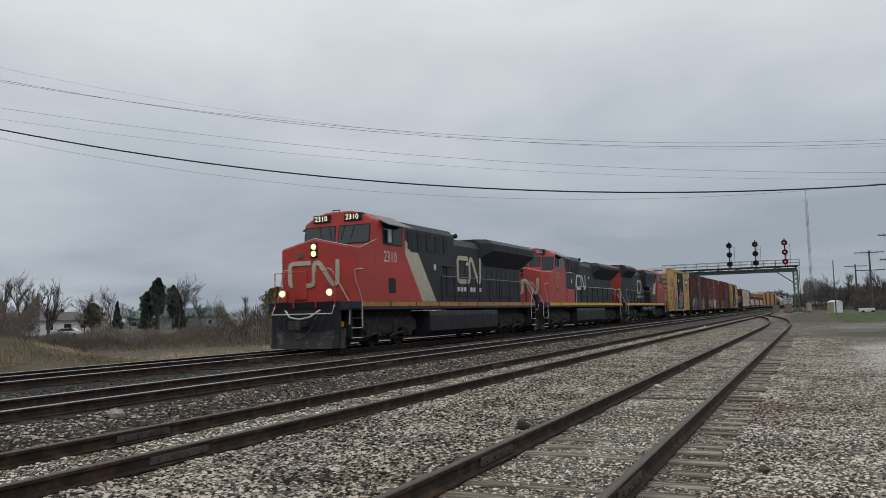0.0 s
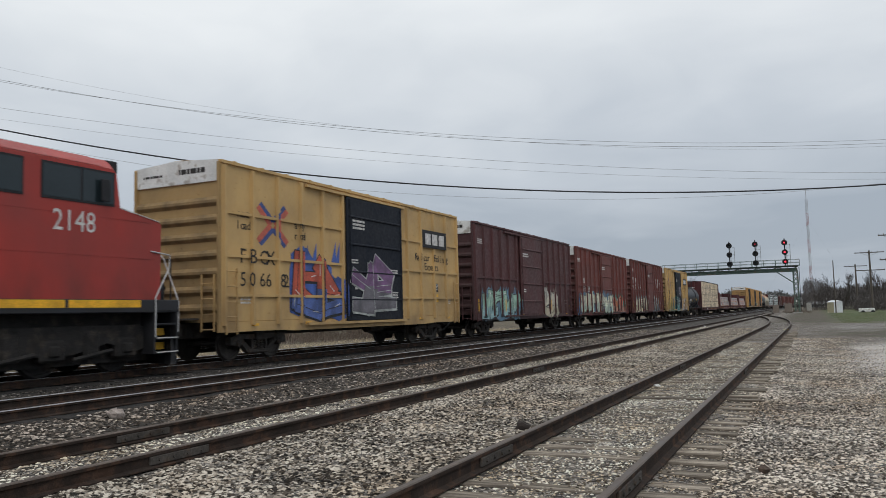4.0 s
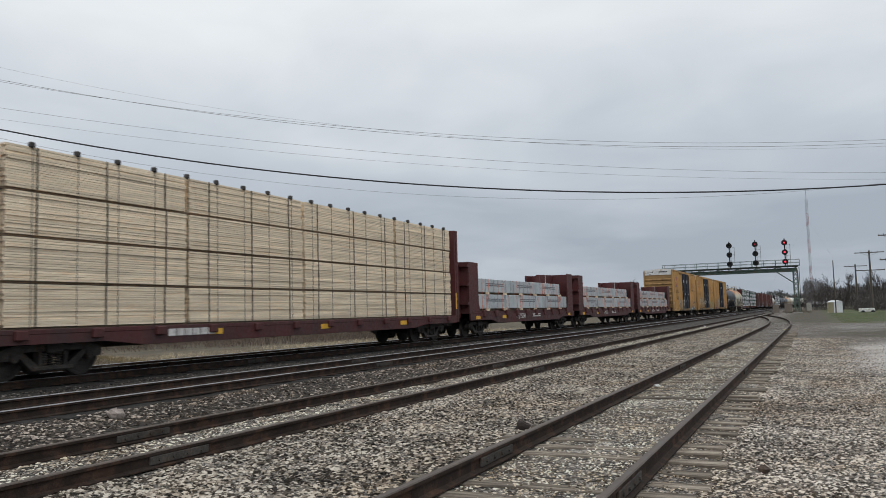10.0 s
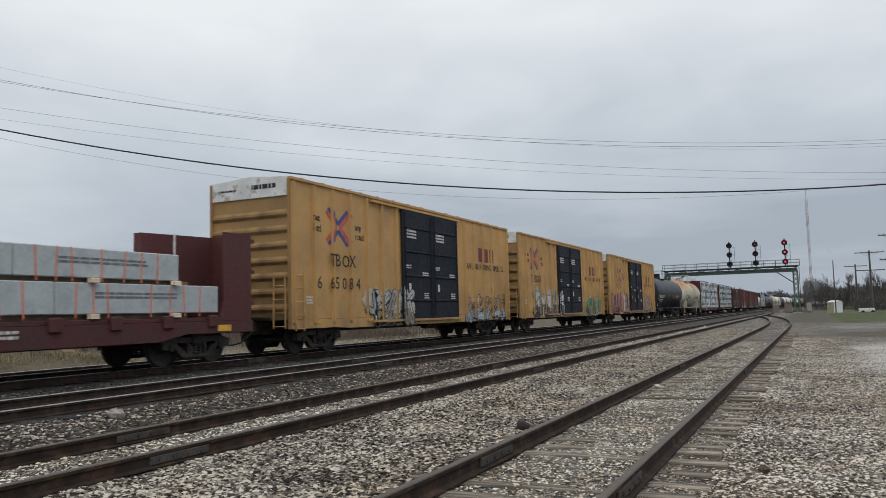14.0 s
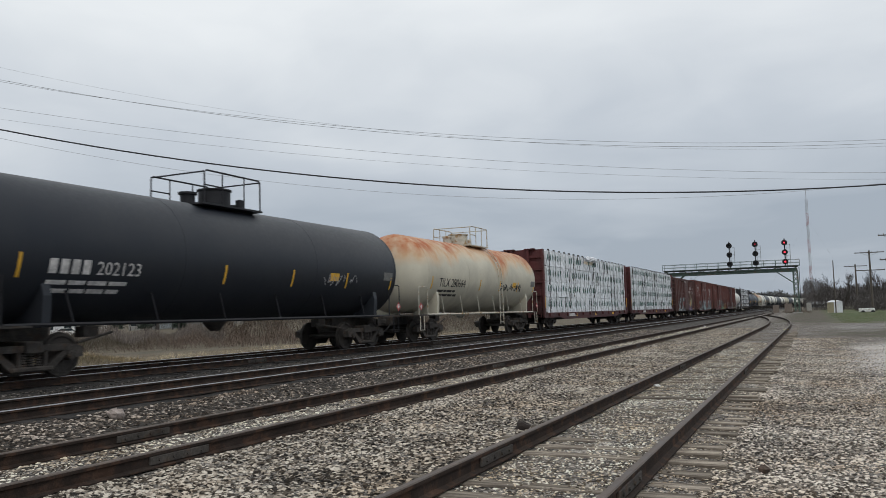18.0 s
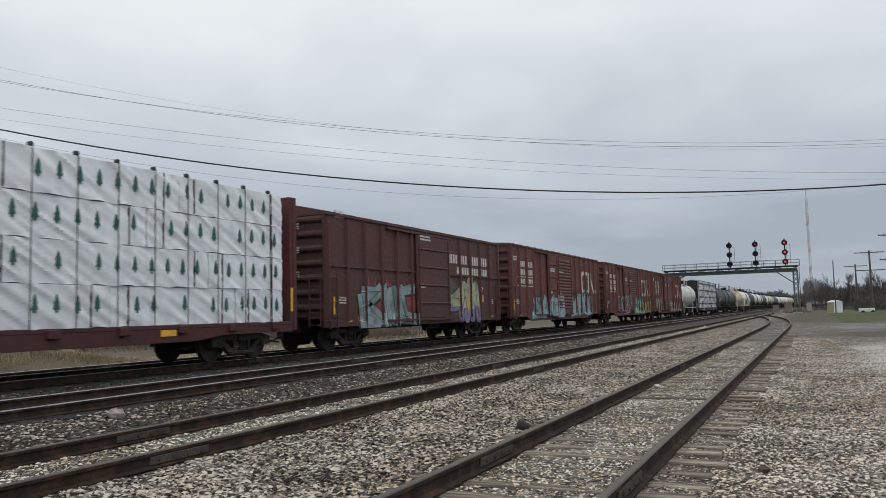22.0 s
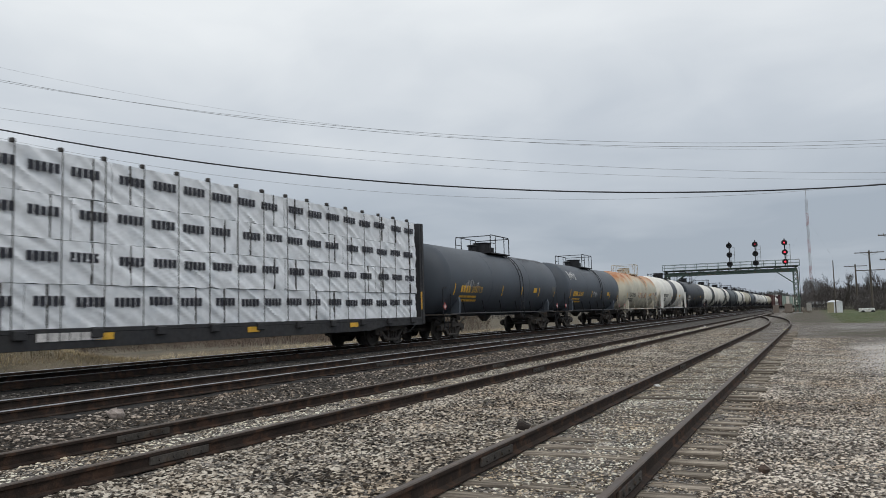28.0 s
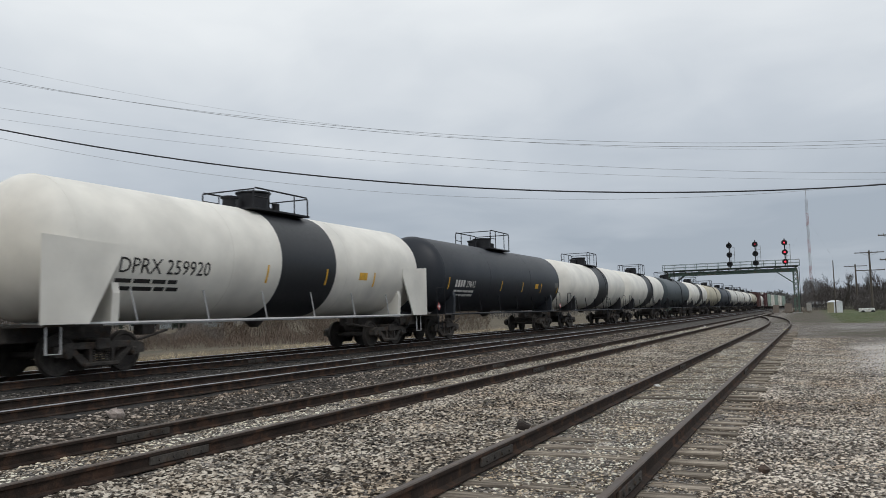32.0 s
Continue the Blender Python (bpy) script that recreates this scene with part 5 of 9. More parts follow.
def lumber_load(car, half, w, deck, height):
    """Bare sawn boards: four tiers of bundles, board by board."""
    rnd = random.Random(5)
    cols = [(-half, -half + 4.9), (-half + 4.95, -half + 9.8), (-half + 9.85, half - 4.95), (half - 4.9, half)]
    for ti, (z0, z1) in enumerate(tiers(deck, height, 4)):
        for s in (-1, 1):
            for x0, x1 in cols:
                n = 17
                dz = (z1 - z0) / n
                a0, a1 = x0 + rnd.uniform(0, 0.05), x1 - rnd.uniform(0, 0.06)
                core = Geo().box(a0 + 0.06, a1 - 0.06, min(s * (w - 0.12), s * 0.2), max(s * (w - 0.12), s * 0.2), z0, z1)
                near, far = [], Geo()
                for k in range(n):
                    out = s * (w - 0.04 + rnd.uniform(-0.014, 0.014))
                    e0, e1 = a0 + rnd.uniform(0, 0.04), a1 - rnd.uniform(0, 0.04)
                    zz = (z0 + k * dz + 0.002, z0 + (k + 1) * dz - 0.003)
                    g = Geo().box(e0, e1, min(out, s * (w - 0.2)), max(out, s * (w - 0.2)), *zz)
                    (near.append(g) if s < 0 else far.add(g.v, g.f))
                b = part("wrapped_lumber", core, PINE, car, "bundle of bare pale sawn boards")
                for g in near:
                    part("board", g, PINE, b)
                if far.v:
                    tagged(part("boards", far, PINE, b), kind="stuff")
                for x in (a0 + 0.7, (a0 + a1) / 2, a1 - 0.7):
                    part("strap", Geo().box(x - 0.012, x + 0.012, s * (w - 0.02) - 0.008, s * (w - 0.02) + 0.008, z0, z1), STRAP, b)
        part("stickers", Geo().box(-half, half, -w + 0.09, w - 0.09, z0 - 0.05, z0 - 0.005), KNOT, car)
    tg = Geo()
    for i in range(19):
        x = -half + 0.6 + i * (2 * half - 1.2) / 18
        tg.box(x - 0.06, x + 0.06, -w - 0.015, -w + 0.10, height - 0.06, height + 0.06, 0.02)
        tg.tube([(x, -w - 0.0, height), (x, -w - 0.0, 1.0)], 0.006, 4)
        tg.tube([(x, w, height), (x, w, 1.0)], 0.006, 4)
    part("tie_down_cables", tg, STRAP, car)


def wrapped_load(print_mat, pattern, columns=(0.0,), seed=1, torn=None):
    def load(car, half, w, deck, height):
        rnd = random.Random(seed)
        step = 2 * half / 10
        for s in (-1, 1):
            for z0, z1 in tiers(deck, height, 4):
                x = -half
                while x < half - 0.5:
                    x1 = min(x + rnd.choice((step * 2, step * 3, step * 2.5)), half)
                    if half - x1 < step:
                        x1 = half
                    a, b, out = x + 0.015, x1 - 0.015, w - 0.03 + rnd.uniform(-0.02, 0.015)
                    y0, y1 = (-out, -0.2) if s < 0 else (0.2, out)
                    bun = part("wrapped_lumber", Geo().box(a, b, y0, y1, z0 - 0.03, z1, 0.035), WRAP, car, "lumber bundle in creased white wrap")
                    if s < 0:
                        nx_, nz_ = max(8, round((b - a) / 0.055)), 14
                        wr = Geo()
                        for iz in range(nz_ + 1):
                            for ix in range(nx_ + 1):
                                px_, pz_ = a + (b - a) * ix / nx_, z0 - 0.05 + (z1 - z0 + 0.05) * iz / nz_
                                crease = max(1 - abs(noise.noise((px_ * 1.3 + pz_ * 2.4, pz_ * 0.3, seed + z0))) * 4.5, 0) * 0.035 + max(1 - abs(noise.noise((px_ * 2.6 + pz_ * 4.0, pz_ * 0.8, seed + 5 + z0))) * 4.0, 0) * 0.022
                                wr.v.append((px_, -out - 0.004 - max(crease, 0.0), pz_ - (0.03 * noise.noise((px_ * 2.5, seed, 0)) if iz == 0 else 0)))
                        wr.f = [(iz * (nx_ + 1) + ix, iz * (nx_ + 1) + ix + 1, (iz + 1) * (nx_ + 1) + ix + 1, (iz + 1) * (nx_ + 1) + ix) for iz in range(nz_) for ix in range(nx_)]
                        part("wrap_face", wr, WRAP, bun, smooth=True)
                    if s < 0:
                        g, k = Geo(), a + 0.18
                        zc = (z0 + z1) / 2
                        while k < b - (0.3 if pattern == "tree" else 0.75):
                            y = -out - 0.050
                            if pattern == "tree":
                                zz = zc + 0.05 + rnd.uniform(-0.03, 0.03)
                                if rnd.random() < 0.88:
                                    g.prism([(k + 0.05, zz - 0.20), (k + 0.09, zz - 0.20), (k + 0.09, zz - 0.14), (k + 0.145, zz - 0.14), (k + 0.115, zz - 0.03), (k + 0.13, zz - 0.02), (k + 0.09, zz + 0.13), (k + 0.07, zz + 0.18), (k + 0.05, zz + 0.13), (k + 0.01, zz - 0.02), (k + 0.025, zz - 0.03), (k - 0.005, zz - 0.14), (k + 0.05, zz - 0.14)], y - 0.004, y + 0.020, "y")
                                k += 0.50
                            else:
                                zz = zc - 0.02 + rnd.uniform(-0.02, 0.02)
                                for q in range(5):
                                    g.box(k + q * 0.15, k + q * 0.15 + 0.115, y - 0.004, y + 0.003, zz, zz + 0.2)
                                    g.box(k + q * 0.15 + 0.04, k + q * 0.15 + 0.075, y - 0.0045, y + 0.003, zz - 0.03, zz + 0.0) if q in (1, 3) else None
                                k += 1.0
                        if g.v:
                            tagged(part("printed_mark", g, print_mat, bun), kind="stuff")
                    for xx in (a + 0.5, b - 0.5):
                        yy = -out if s < 0 else out
                        part("strap", Geo().box(xx - 0.01, xx + 0.01, yy - 0.055, yy + 0.055, z0 - 0.03, z1), STRAP, bun)
                    x = x1
        tg = Geo()
        for i in range(19):
            x = -half + 0.6 + i * (2 * half - 1.2) / 18
            tg.box(x - 0.05, x + 0.05, -w - 0.015, -w + 0.10, height - 0.03, height + 0.07, 0.02)
            for y in (-w - 0.03, w + 0.03):
                tg.tube([(x, y, height), (x, y, 1.0)], 0.010, 4)
        part("tie_down_cables", tg, STRAP, car)
        if torn:
            # one top bundle has lost its wrap at the end: bare boards below, the sheet bunched over them
            xa, xb = torn
            zt = height - 0.05
            for k in range(4):
                part("bare_board", Geo().box(xa, xb - 0.7, -w - 0.012, -w + 0.3, zt - 0.42 + k * 0.06, zt - 0.368 + k * 0.06, 0.004), PINE, car, "bare pale board under torn wrap")
            cr = Geo()
            nx_, nz_ = 26, 10
            for iz in range(nz_ + 1):
                for ix in range(nx_ + 1):
                    u, v = ix / nx_, iz / nz_
                    bulge = 0.10 * math.sin(math.pi * v) + 0.09 * abs(noise.noise((u * 5, v * 4, 2))) + 0.06 * noise.noise((u * 9, v * 8, 5))
                    cr.v.append((xa + (xb - xa) * u, -w - 0.03 - bulge, zt - 0.22 + 0.36 * v + 0.10 * noise.noise((u * 4, v * 2, 8))))
            cr.f = [(iz * (nx_ + 1) + ix, iz * (nx_ + 1) + ix + 1, (iz + 1) * (nx_ + 1) + ix + 1, (iz + 1) * (nx_ + 1) + ix) for iz in range(nz_) for ix in range(nx_)]
            cp = part("torn_wrap", cr, WRAP, car, "torn white wrap bunched at the top", smooth=True)
            part("torn_patch", Geo().box(xb - 0.25, xb + 0.05, -w - 0.02, -w + 0.1, zt - 0.5, zt - 0.1, 0.03), STRAP, cp)
    return load


def bulkhead_flat(mid, pitch, paint, label, seed, number):
    """A low flat car with short bulkheads and two tiers of grey wrapped panels."""
    car = place(thing("bulkhead_flat_car", label, "flat car", "bulkhead flat cars"), mid)
    hb, w, deck = pitch / 2 - 0.75, 1.40, 1.18
    rnd = random.Random(seed)
    part("deck", Geo().box(-hb, hb, -w, w, deck - 0.1, deck, 0.01), paint, car)
    sg = Geo()
    for s in (-1, 1):
        sg.prism([(-hb, deck - 0.1), (-hb, 0.78), (-hb + 2.5, 0.78), (-hb + 3.4, 0.62), (hb - 3.4, 0.62), (hb - 2.5, 0.78), (hb, 0.78), (hb, deck - 0.1)], s * (w + 0.02) - 0.04, s * (w + 0.02) + 0.04, "y")
    part("side_sill", sg, paint, car)
    for i in range(10):
        x = -hb + 1.6 + (2 * hb - 3.2) * i / 9
        for s in (-1, 1):
            part("stake_pocket", lambda: Geo().box(-0.15, 0.15, -0.06, 0.06, 0.92, 1.24, 0.03), paint, car, key=("bpocket", paint.name), m=pose(x, s * (w + 0.07), 0))
    part("centre_sill", Geo().box(-hb, hb, -0.3, 0.3, 0.55, deck - 0.1), TRUCK, car)
    for s in (-1, 1):
        x = s * hb
        bh = part("bulkhead", Geo().box(min(x, x - s * 0.1), max(x, x - s * 0.1), -w + 0.07, w - 0.07, deck, 3.42), paint, car, "short braced end bulkhead")
        for y in (-w, w):
            part("side_gusset", Geo().prism([(x, deck), (x - s * 1.25, deck), (x - s * 1.1, 1.6), (x - s * 1.1, 3.42), (x, 3.42)], y - 0.06 if y > 0 else y, y if y > 0 else y + 0.06, "y"), paint, bh)
        for y in (-0.9, -0.3, 0.3, 0.9):
            part("bulkhead_post", Geo().box(min(x, x + s * 0.22), max(x, x + s * 0.22), y - 0.06, y + 0.06, 0.9, 3.42), paint, bh)
        for k in range(3):
            part("bulkhead_rib", Geo().box(min(x, x + s * 0.15), max(x, x + s * 0.15), -w, w, 1.5 + k * 0.85, 1.6 + k * 0.85), paint, bh)
        if s < 0:
            bars_end(car, x - 0.225, -0.75, 3.05, 0.9, 1, 0.14, STENCIL, 3)
        part("centre_panel", Geo().prism([(x - s * 0.1, deck), (x - s * 2.5, deck), (x - s * 2.7, 1.7), (x - s * 2.7, 3.36), (x - s * 0.1, 3.42)], -0.12, 0.12, "y"), paint, car)
        part("panel_stripe", Geo().box(x - s * 1.55 - 0.04, x - s * 1.55 + 0.04, -0.128, 0.128, 1.9, 3.40), STENCIL, car)
        coupler(car, s * (pitch / 2 - 0.72), s)
        truck(car, s * (hb - 1.75))
    for tier, (z0, z1) in enumerate(((1.30, 1.98), (2.08, 2.72))):
        for s in (-1, 1):
            x = -hb + 1.15
            for k in range(3):
                x1 = x + (2 * hb - 2.4 - (0.0 if tier == 0 else 1.4)) / 3
                y0, y1 = (-w + 0.05, -0.16) if s < 0 else (0.16, w - 0.05)
                b = part("panel_pack", Geo().box(x + 0.01, x1 - 0.01, y0, y1, z0, z1, 0.02), GREYWRAP, car, "panels bundled in grey wrap")
                yy = y0 if s < 0 else y1
                for xx in (x + 0.5, x + 0.95, x + 1.35, x1 - 2.3, x1 - 1.7, x1 - 1.2, x1 - 0.7):
                    lean = rnd.uniform(-0.06, 0.06)
                    part("strap", Geo().prism([(xx - 0.018, z0 - 0.08), (xx + 0.014, z0 - 0.08), (xx + lean + 0.014, z1 + 0.004), (xx + lean - 0.018, z1 + 0.004)], min(yy, yy + s * 0.008), max(yy, yy + s * 0.008), "y"), ORANGE, b, "orange strap")
                if s < 0:
                    bars(b, x + 1.0, y0, z1 - 0.2, 2.4, 2, 0.05, FAINTPRINT, seed + k + tier * 5, "printed_bars")
                x = x1
        part("dunnage", Geo().box(-hb + 1.6, hb - 2.2, -w + 0.2, -w + 0.3, z0 - 0.11, z0).box(-hb + 1.6, hb - 2.2, w - 0.3, w - 0.2, z0 - 0.11, z0), KNOT, car)
        for k in range(6):
            part("spacer_block", lambda: Geo().box(-0.11, 0.11, -0.06, 0.06, -0.10, 0.0), PINE, car, key="spacer", m=pose(-hb + 2.2 + k * (2 * hb - 5.0) / 5, -w - 0.0, z0))
    lettering(car, "HPJX " + number, -2.4, -w - 0.068, 0.80, 0.24, STENCIL, squeeze=0.85)
    bars(car, 0.2, -w - 0.065, 1.0, 1.3, 2, 0.06, STENCIL, seed + 3, "stencil_bars")
    for x in (-hb + 0.6, -4.4, hb - 1.4):
        mark(car, x, x + 0.5, -w - 0.062, 0.82, 0.98, YELLOWMARK, "reflector")
    return car


# ---- locomotives ----
RED = paint_mat("cab_red", (0.50, 0.046, 0.034), 0.42, rust_amount=0.05, dirt=(0.22, 0.04, 0.03), low=1.2, dents=0.06)
DEEPRED = paint_mat("deep_cab_red", (0.40, 0.040, 0.030), 0.5, rust_amount=0.08, dirt=(0.10, 0.03, 0.025), low=1.4, dents=0.06)
PLOW = mat("scuffed_plow", (0.022, 0.022, 0.024), 0.6, 0.0, 0.35, 2, 30, 0.2, (0.09, 0.08, 0.075), 0.4, 3)
ROOFGREY = mat("faded_roof", (0.30, 0.22, 0.21), 0.6)
WINDSCREEN = mat("windscreen_glass", (0.035, 0.05, 0.055), 0.06, 0.0, 0.1, 1, 10, 0.0)
BOARDLIT = mat("lit_number", (0.95, 0.9, 0.6), 0.4, emit=0.8, vary=0.02, bump=0)
FADED_RED = paint_mat("faded_cab_red", (0.50, 0.075, 0.065), 0.5, rust_amount=0.12, dirt=(0.25, 0.07, 0.055), low=1.2, dents=0.06)
HOOD = paint_mat("hood_black", (0.030, 0.033, 0.041), 0.5, rust_amount=0.05, dirt=(0.030, 0.028, 0.027), low=1.6, spec=0.2, dents=0.06)
CREAM = paint_mat("stripe_cream", (0.60, 0.55, 0.42), 0.5, rust_amount=0.15, low=1.4)
SILLYELLOW = mat("yellow_sill_stripe", (0.80, 0.42, 0.02), 0.5, 0, 0.25, 3, 30, 0.1)
SILLORANGE = mat("dull_orange_sill_stripe", (0.42, 0.20, 0.05), 0.55, 0, 0.3, 3, 30, 0.1)
HANDRAIL = mat("white_handrail", (0.50, 0.50, 0.50), 0.5, 0, 0.15, 4, 40, 0.0)
FUEL = mat("black_fuel_tank", (0.016, 0.017, 0.021), 0.5, 0, 0.3, 2, 30, 0.15, (0.03, 0.027, 0.025), 0.3, 3, spec=0.3)


GALV = mat("galvanised_steel", (0.35, 0.36, 0.36), 0.45, 0.6, 0.2, 3, 40, 0.1)
GRIME = mat("grimy_dark_panel", (0.045, 0.036, 0.032), 0.7, 0, 0.3, 2, 30, 0.15, (0.09, 0.065, 0.055), 0.4, 2)


LOCOTRUCK = mat("sooty_truck_steel", (0.030, 0.028, 0.027), 0.8, 0, 0.4, 3, 40, 0.3, (0.05, 0.042, 0.036), 0.3, 4, spec=0.2)


def loco_truck(car, xc, r=0.53):
    g = Geo()
    g.prism([(-2.7, 0.55), (-2.7, 0.90), (-2.3, 1.05), (2.3, 1.05), (2.7, 0.90), (2.7, 0.55), (2.2, 0.45), (1.4, 0.66), (0.5, 0.45), (-0.5, 0.45), (-1.4, 0.66), (-2.2, 0.45)], -0.1, 0.1, "y")
    for x in (-1.9, 0, 1.9):
        g.box(x - 0.3, x + 0.3, -0.15, 0.1, 0.32, 0.78, 0.05)
        g.box(x - 0.14, x + 0.14, -0.2, 0.0, 0.42, 0.66, 0.04)
    for x in (-0.95, 0.95):
        g.box(x - 0.2, x + 0.2, -0.16, 0.12, 0.35, 0.95, 0.05)
        g.tube([(x - 0.5, -0.16, 0.35), (x + 0.5, -0.16, 0.5)], 0.05, 6)
    for s in (-1, 1):
        part("side_frame", lambda: g, LOCOTRUCK, car, key="loco_frame", m=pose(xc, s * 1.08, 0, 0, 0, 0 if s < 0 else 180))
    # solid block added to fill the truck and keep the space between wheels dark
    part("bolster", lambda: Geo().box(-2.75, 2.75, -0.95, 0.95, 0.22, 1.32), LOCOTRUCK, car, key="loco_shade_block", m=pose(xc, 0, 0))
    for dx in (-1.9, 0, 1.9):
        w = part("wheelset", lambda: wheelset(0.53), LOCOTRUCK, car, key="loco_wheels", smooth=True, m=pose(xc + dx, 0, r))
        SPINS.append((w, car, (xc + dx, 0, r), r))


def locomotive(mid, length, label, red, number, stripe, reverse=False, lamps=False, windows4=False, front=0.75, nose=(1.75, 2.2, 1.35, 3.80, 3.44),
               cab=(3.08, 3.36, 1.40, 3.62, 3.82), c1=5.55, hood_end=19.65, equip=4.6, emb=(5.75, 8.6), wing=(8.6, 1.05, 4.10, 4.66), wide=True, side=((3.9, 4.5), (4.58, 5.25))):
    """A six-axle diesel with a wide-nose cab at its -x end (at +x if reverse). Lengths run from the cab end's coupler.
    nose: its front, its corner, half width of the flat, height at the middle and at the corner. cab: front, corner, half width of the flat, foot of the windscreen in the middle and at the side."""
    car = place(thing("locomotive", label, "locomotive", "locomotives"), mid)
    h = length / 2
    d = -1 if reverse else 1
    e0, e1 = -h + front, h - 0.75
    n0, n1, c1 = -h + nose[0], -h + cab[1], -h + c1

    def X(a, b=None):
        return (a * d,) if b is None else (min(a * d, b * d), max(a * d, b * d))
    deck = 1.62
    ft = 0.72 if reverse else 1.0
    part("frame", Geo().box(*X(e0, e1), -1.5, 1.5, deck - 0.30, deck, 0.02), HOOD, car)
    for s in (-1, 1):
        for k in range(9):
            a, b = e0 + 1.2 + (e1 - e0 - 1.3) * k / 9, e0 + 1.2 + (e1 - e0 - 1.3) * (k + 1) / 9 - 0.09
            part("sill_stripe", Geo().box(*X(a, b), s * 1.503 - 0.004, s * 1.503 + 0.004, deck - 0.18, deck - 0.015), stripe, car)
    part("fuel_tank", Geo().prism([(-1.47 * ft, 1.25), (-1.5 * ft, 1.05), (-1.48 * ft, 0.45), (-1.2 * ft, 0.22), (1.2 * ft, 0.22), (1.48 * ft, 0.45), (1.5 * ft, 1.05), (1.47 * ft, 1.25)], *(X(-3.2, 4.2) if not reverse else (-h + 7.5, -h + 12.2)), "x"), FUEL, car)
    if reverse:
        for k in range(2):
            part("air_reservoir", Geo().lathe([(-1.05, 0.0), (-1.0, 0.2), (-0.9, 0.27), (0.9, 0.27), (1.0, 0.2), (1.05, 0.0)], (-h + 8.6 + k * 2.3, -1.32, 1.03), "x", 16), FUEL, car, smooth=True)
        part("battery_box", Geo().box(-h + 12.2, -h + 13.6, -1.5, -1.0, 0.55, 1.3, 0.03), FUEL, car)
        for s in (-1, 1):
            part("side_cabinet", Geo().box(h - 8.9, h - 5.8, s * 1.44 - 0.03, s * 1.44 + 0.03, deck, 2.46, 0.02), GRIME, car, "low grimy side cabinet with louvres")
            for k in range(2):
                for q in range(4):
                    part("cabinet_louvre", Geo().box(h - 8.5 + k * 1.3, h - 8.0 + k * 1.3, s * 1.48 - 0.012, s * 1.48 + 0.012, 1.95 + q * 0.09, 2.0 + q * 0.09), BLACK, car)
    loco_truck(car, X(-6.5)[0])
    loco_truck(car, X(6.4)[0])
    for s in (-1, 1):
        e = X(e0)[0] if s < 0 else X(e1)[0]
        o = math.copysign(1, e)
        q0 = 0.45 if lamps and s < 0 else 0.0
        part("pilot", Geo().prism([(e, deck), (e, 0.55), (e + o * 0.1, 0.10), (e - o * 0.05, 0.10), (e - o * 0.12, 0.55), (e - o * 0.12, deck)], -1.35, 1.35, "y"), BLACK, car)
        g = Geo()
        vs = []
        for y, fwd, top in ((-1.45, -0.12, 0.72), (-0.75, 0.20, 0.62), (0.0, 0.32, 0.60), (0.75, 0.20, 0.62), (1.45, -0.12, 0.72)):
            vs += [(e + o * (fwd + 0.06), y, 0.08), (e + o * fwd, y, 0.36), (e + o * (fwd - 0.02), y, top), (e + o * (fwd - 0.10), y, top), (e + o * (fwd - 0.10), y, 0.08)]
        fs = [(i * 5 + k, i * 5 + (k + 1) % 5, i * 5 + 5 + (k + 1) % 5, i * 5 + 5 + k) for i in range(4) for k in range(5)] + [(4, 3, 2, 1, 0), (20, 21, 22, 23, 24)]
        part("plow", g.add(vs, fs), PLOW, car)
        for y in (-1, 1):
            for k in range(4):
                part("step", Geo().box(min(e - o * (0.05 + q0), e - o * (0.70 + q0)), max(e - o * (0.05 + q0), e - o * (0.70 + q0)), min(y * 1.5, y * 1.12), max(y * 1.5, y * 1.12), 0.36 + k * 0.33, 0.41 + k * 0.33), BLACK, car)
                part("step_edge", Geo().box(min(e - o * (0.05 + q0), e - o * (0.70 + q0)), max(e - o * (0.05 + q0), e - o * (0.70 + q0)), y * 1.507 - 0.007, y * 1.507 + 0.007, 0.385 + k * 0.33, 0.408 + k * 0.33), STENCIL if k < 2 else HOOD, car)
            for xx in (0.05, 0.75):
                part("step_stringer", Geo().box(min(e - o * (xx + q0), e - o * (xx + q0 + 0.05)), max(e - o * (xx + q0), e - o * (xx + q0 + 0.05)), min(y * 1.5, y * 1.1), max(y * 1.5, y * 1.1), 0.36, deck), BLACK, car)
            for k in range(2):
                part("step_riser", Geo().box(min(e - o * 0.2, e - o * 0.6), max(e - o * 0.2, e - o * 0.6), y * 1.2 - 0.01, y * 1.2 + 0.01, 0.45 + k * 0.33, 0.62 + k * 0.33), YELLOWMARK, car)
            part("end_handrail", Geo().tube([(e - o * (q0 + 0.0), y * 1.46, 0.85), (e - o * (q0 + 0.0), y * 1.48, deck - 0.05), (e - o * (q0 * 0.4), y * 1.0, deck + 1.0), (e - o * (q0 * 0.3), y * 0.90, deck + 1.10), (e - o * (q0 * 0.2), y * 0.55, deck + 1.10)], 0.018, 6), HANDRAIL, car, "white end handrail")
            part("end_handrail", Geo().tube([(e - o * (0.75 + q0), y * 1.5, 0.75), (e - o * (0.75 + q0), y * 1.5, deck + 0.05), (e - o * (0.35 + q0), y * 1.5, deck + 0.72), (e - o * (0.30 + q0), y * 1.5, deck + 1.06), (e - o * (0.9 + q0), y * 1.5, deck + 1.12)], 0.018, 6), HANDRAIL, car, "white end handrail")
            part("end_handrail", Geo().tube([(e + o * 0.02, y * 0.45, deck - 0.2), (e + o * 0.02, y * 0.45, deck + 1.0), (e + o * 0.02, y * 1.2, deck + 1.0), (e + o * 0.02, y * 1.2, deck - 0.2)], 0.022, 6), RED if lamps else BLACK, car)
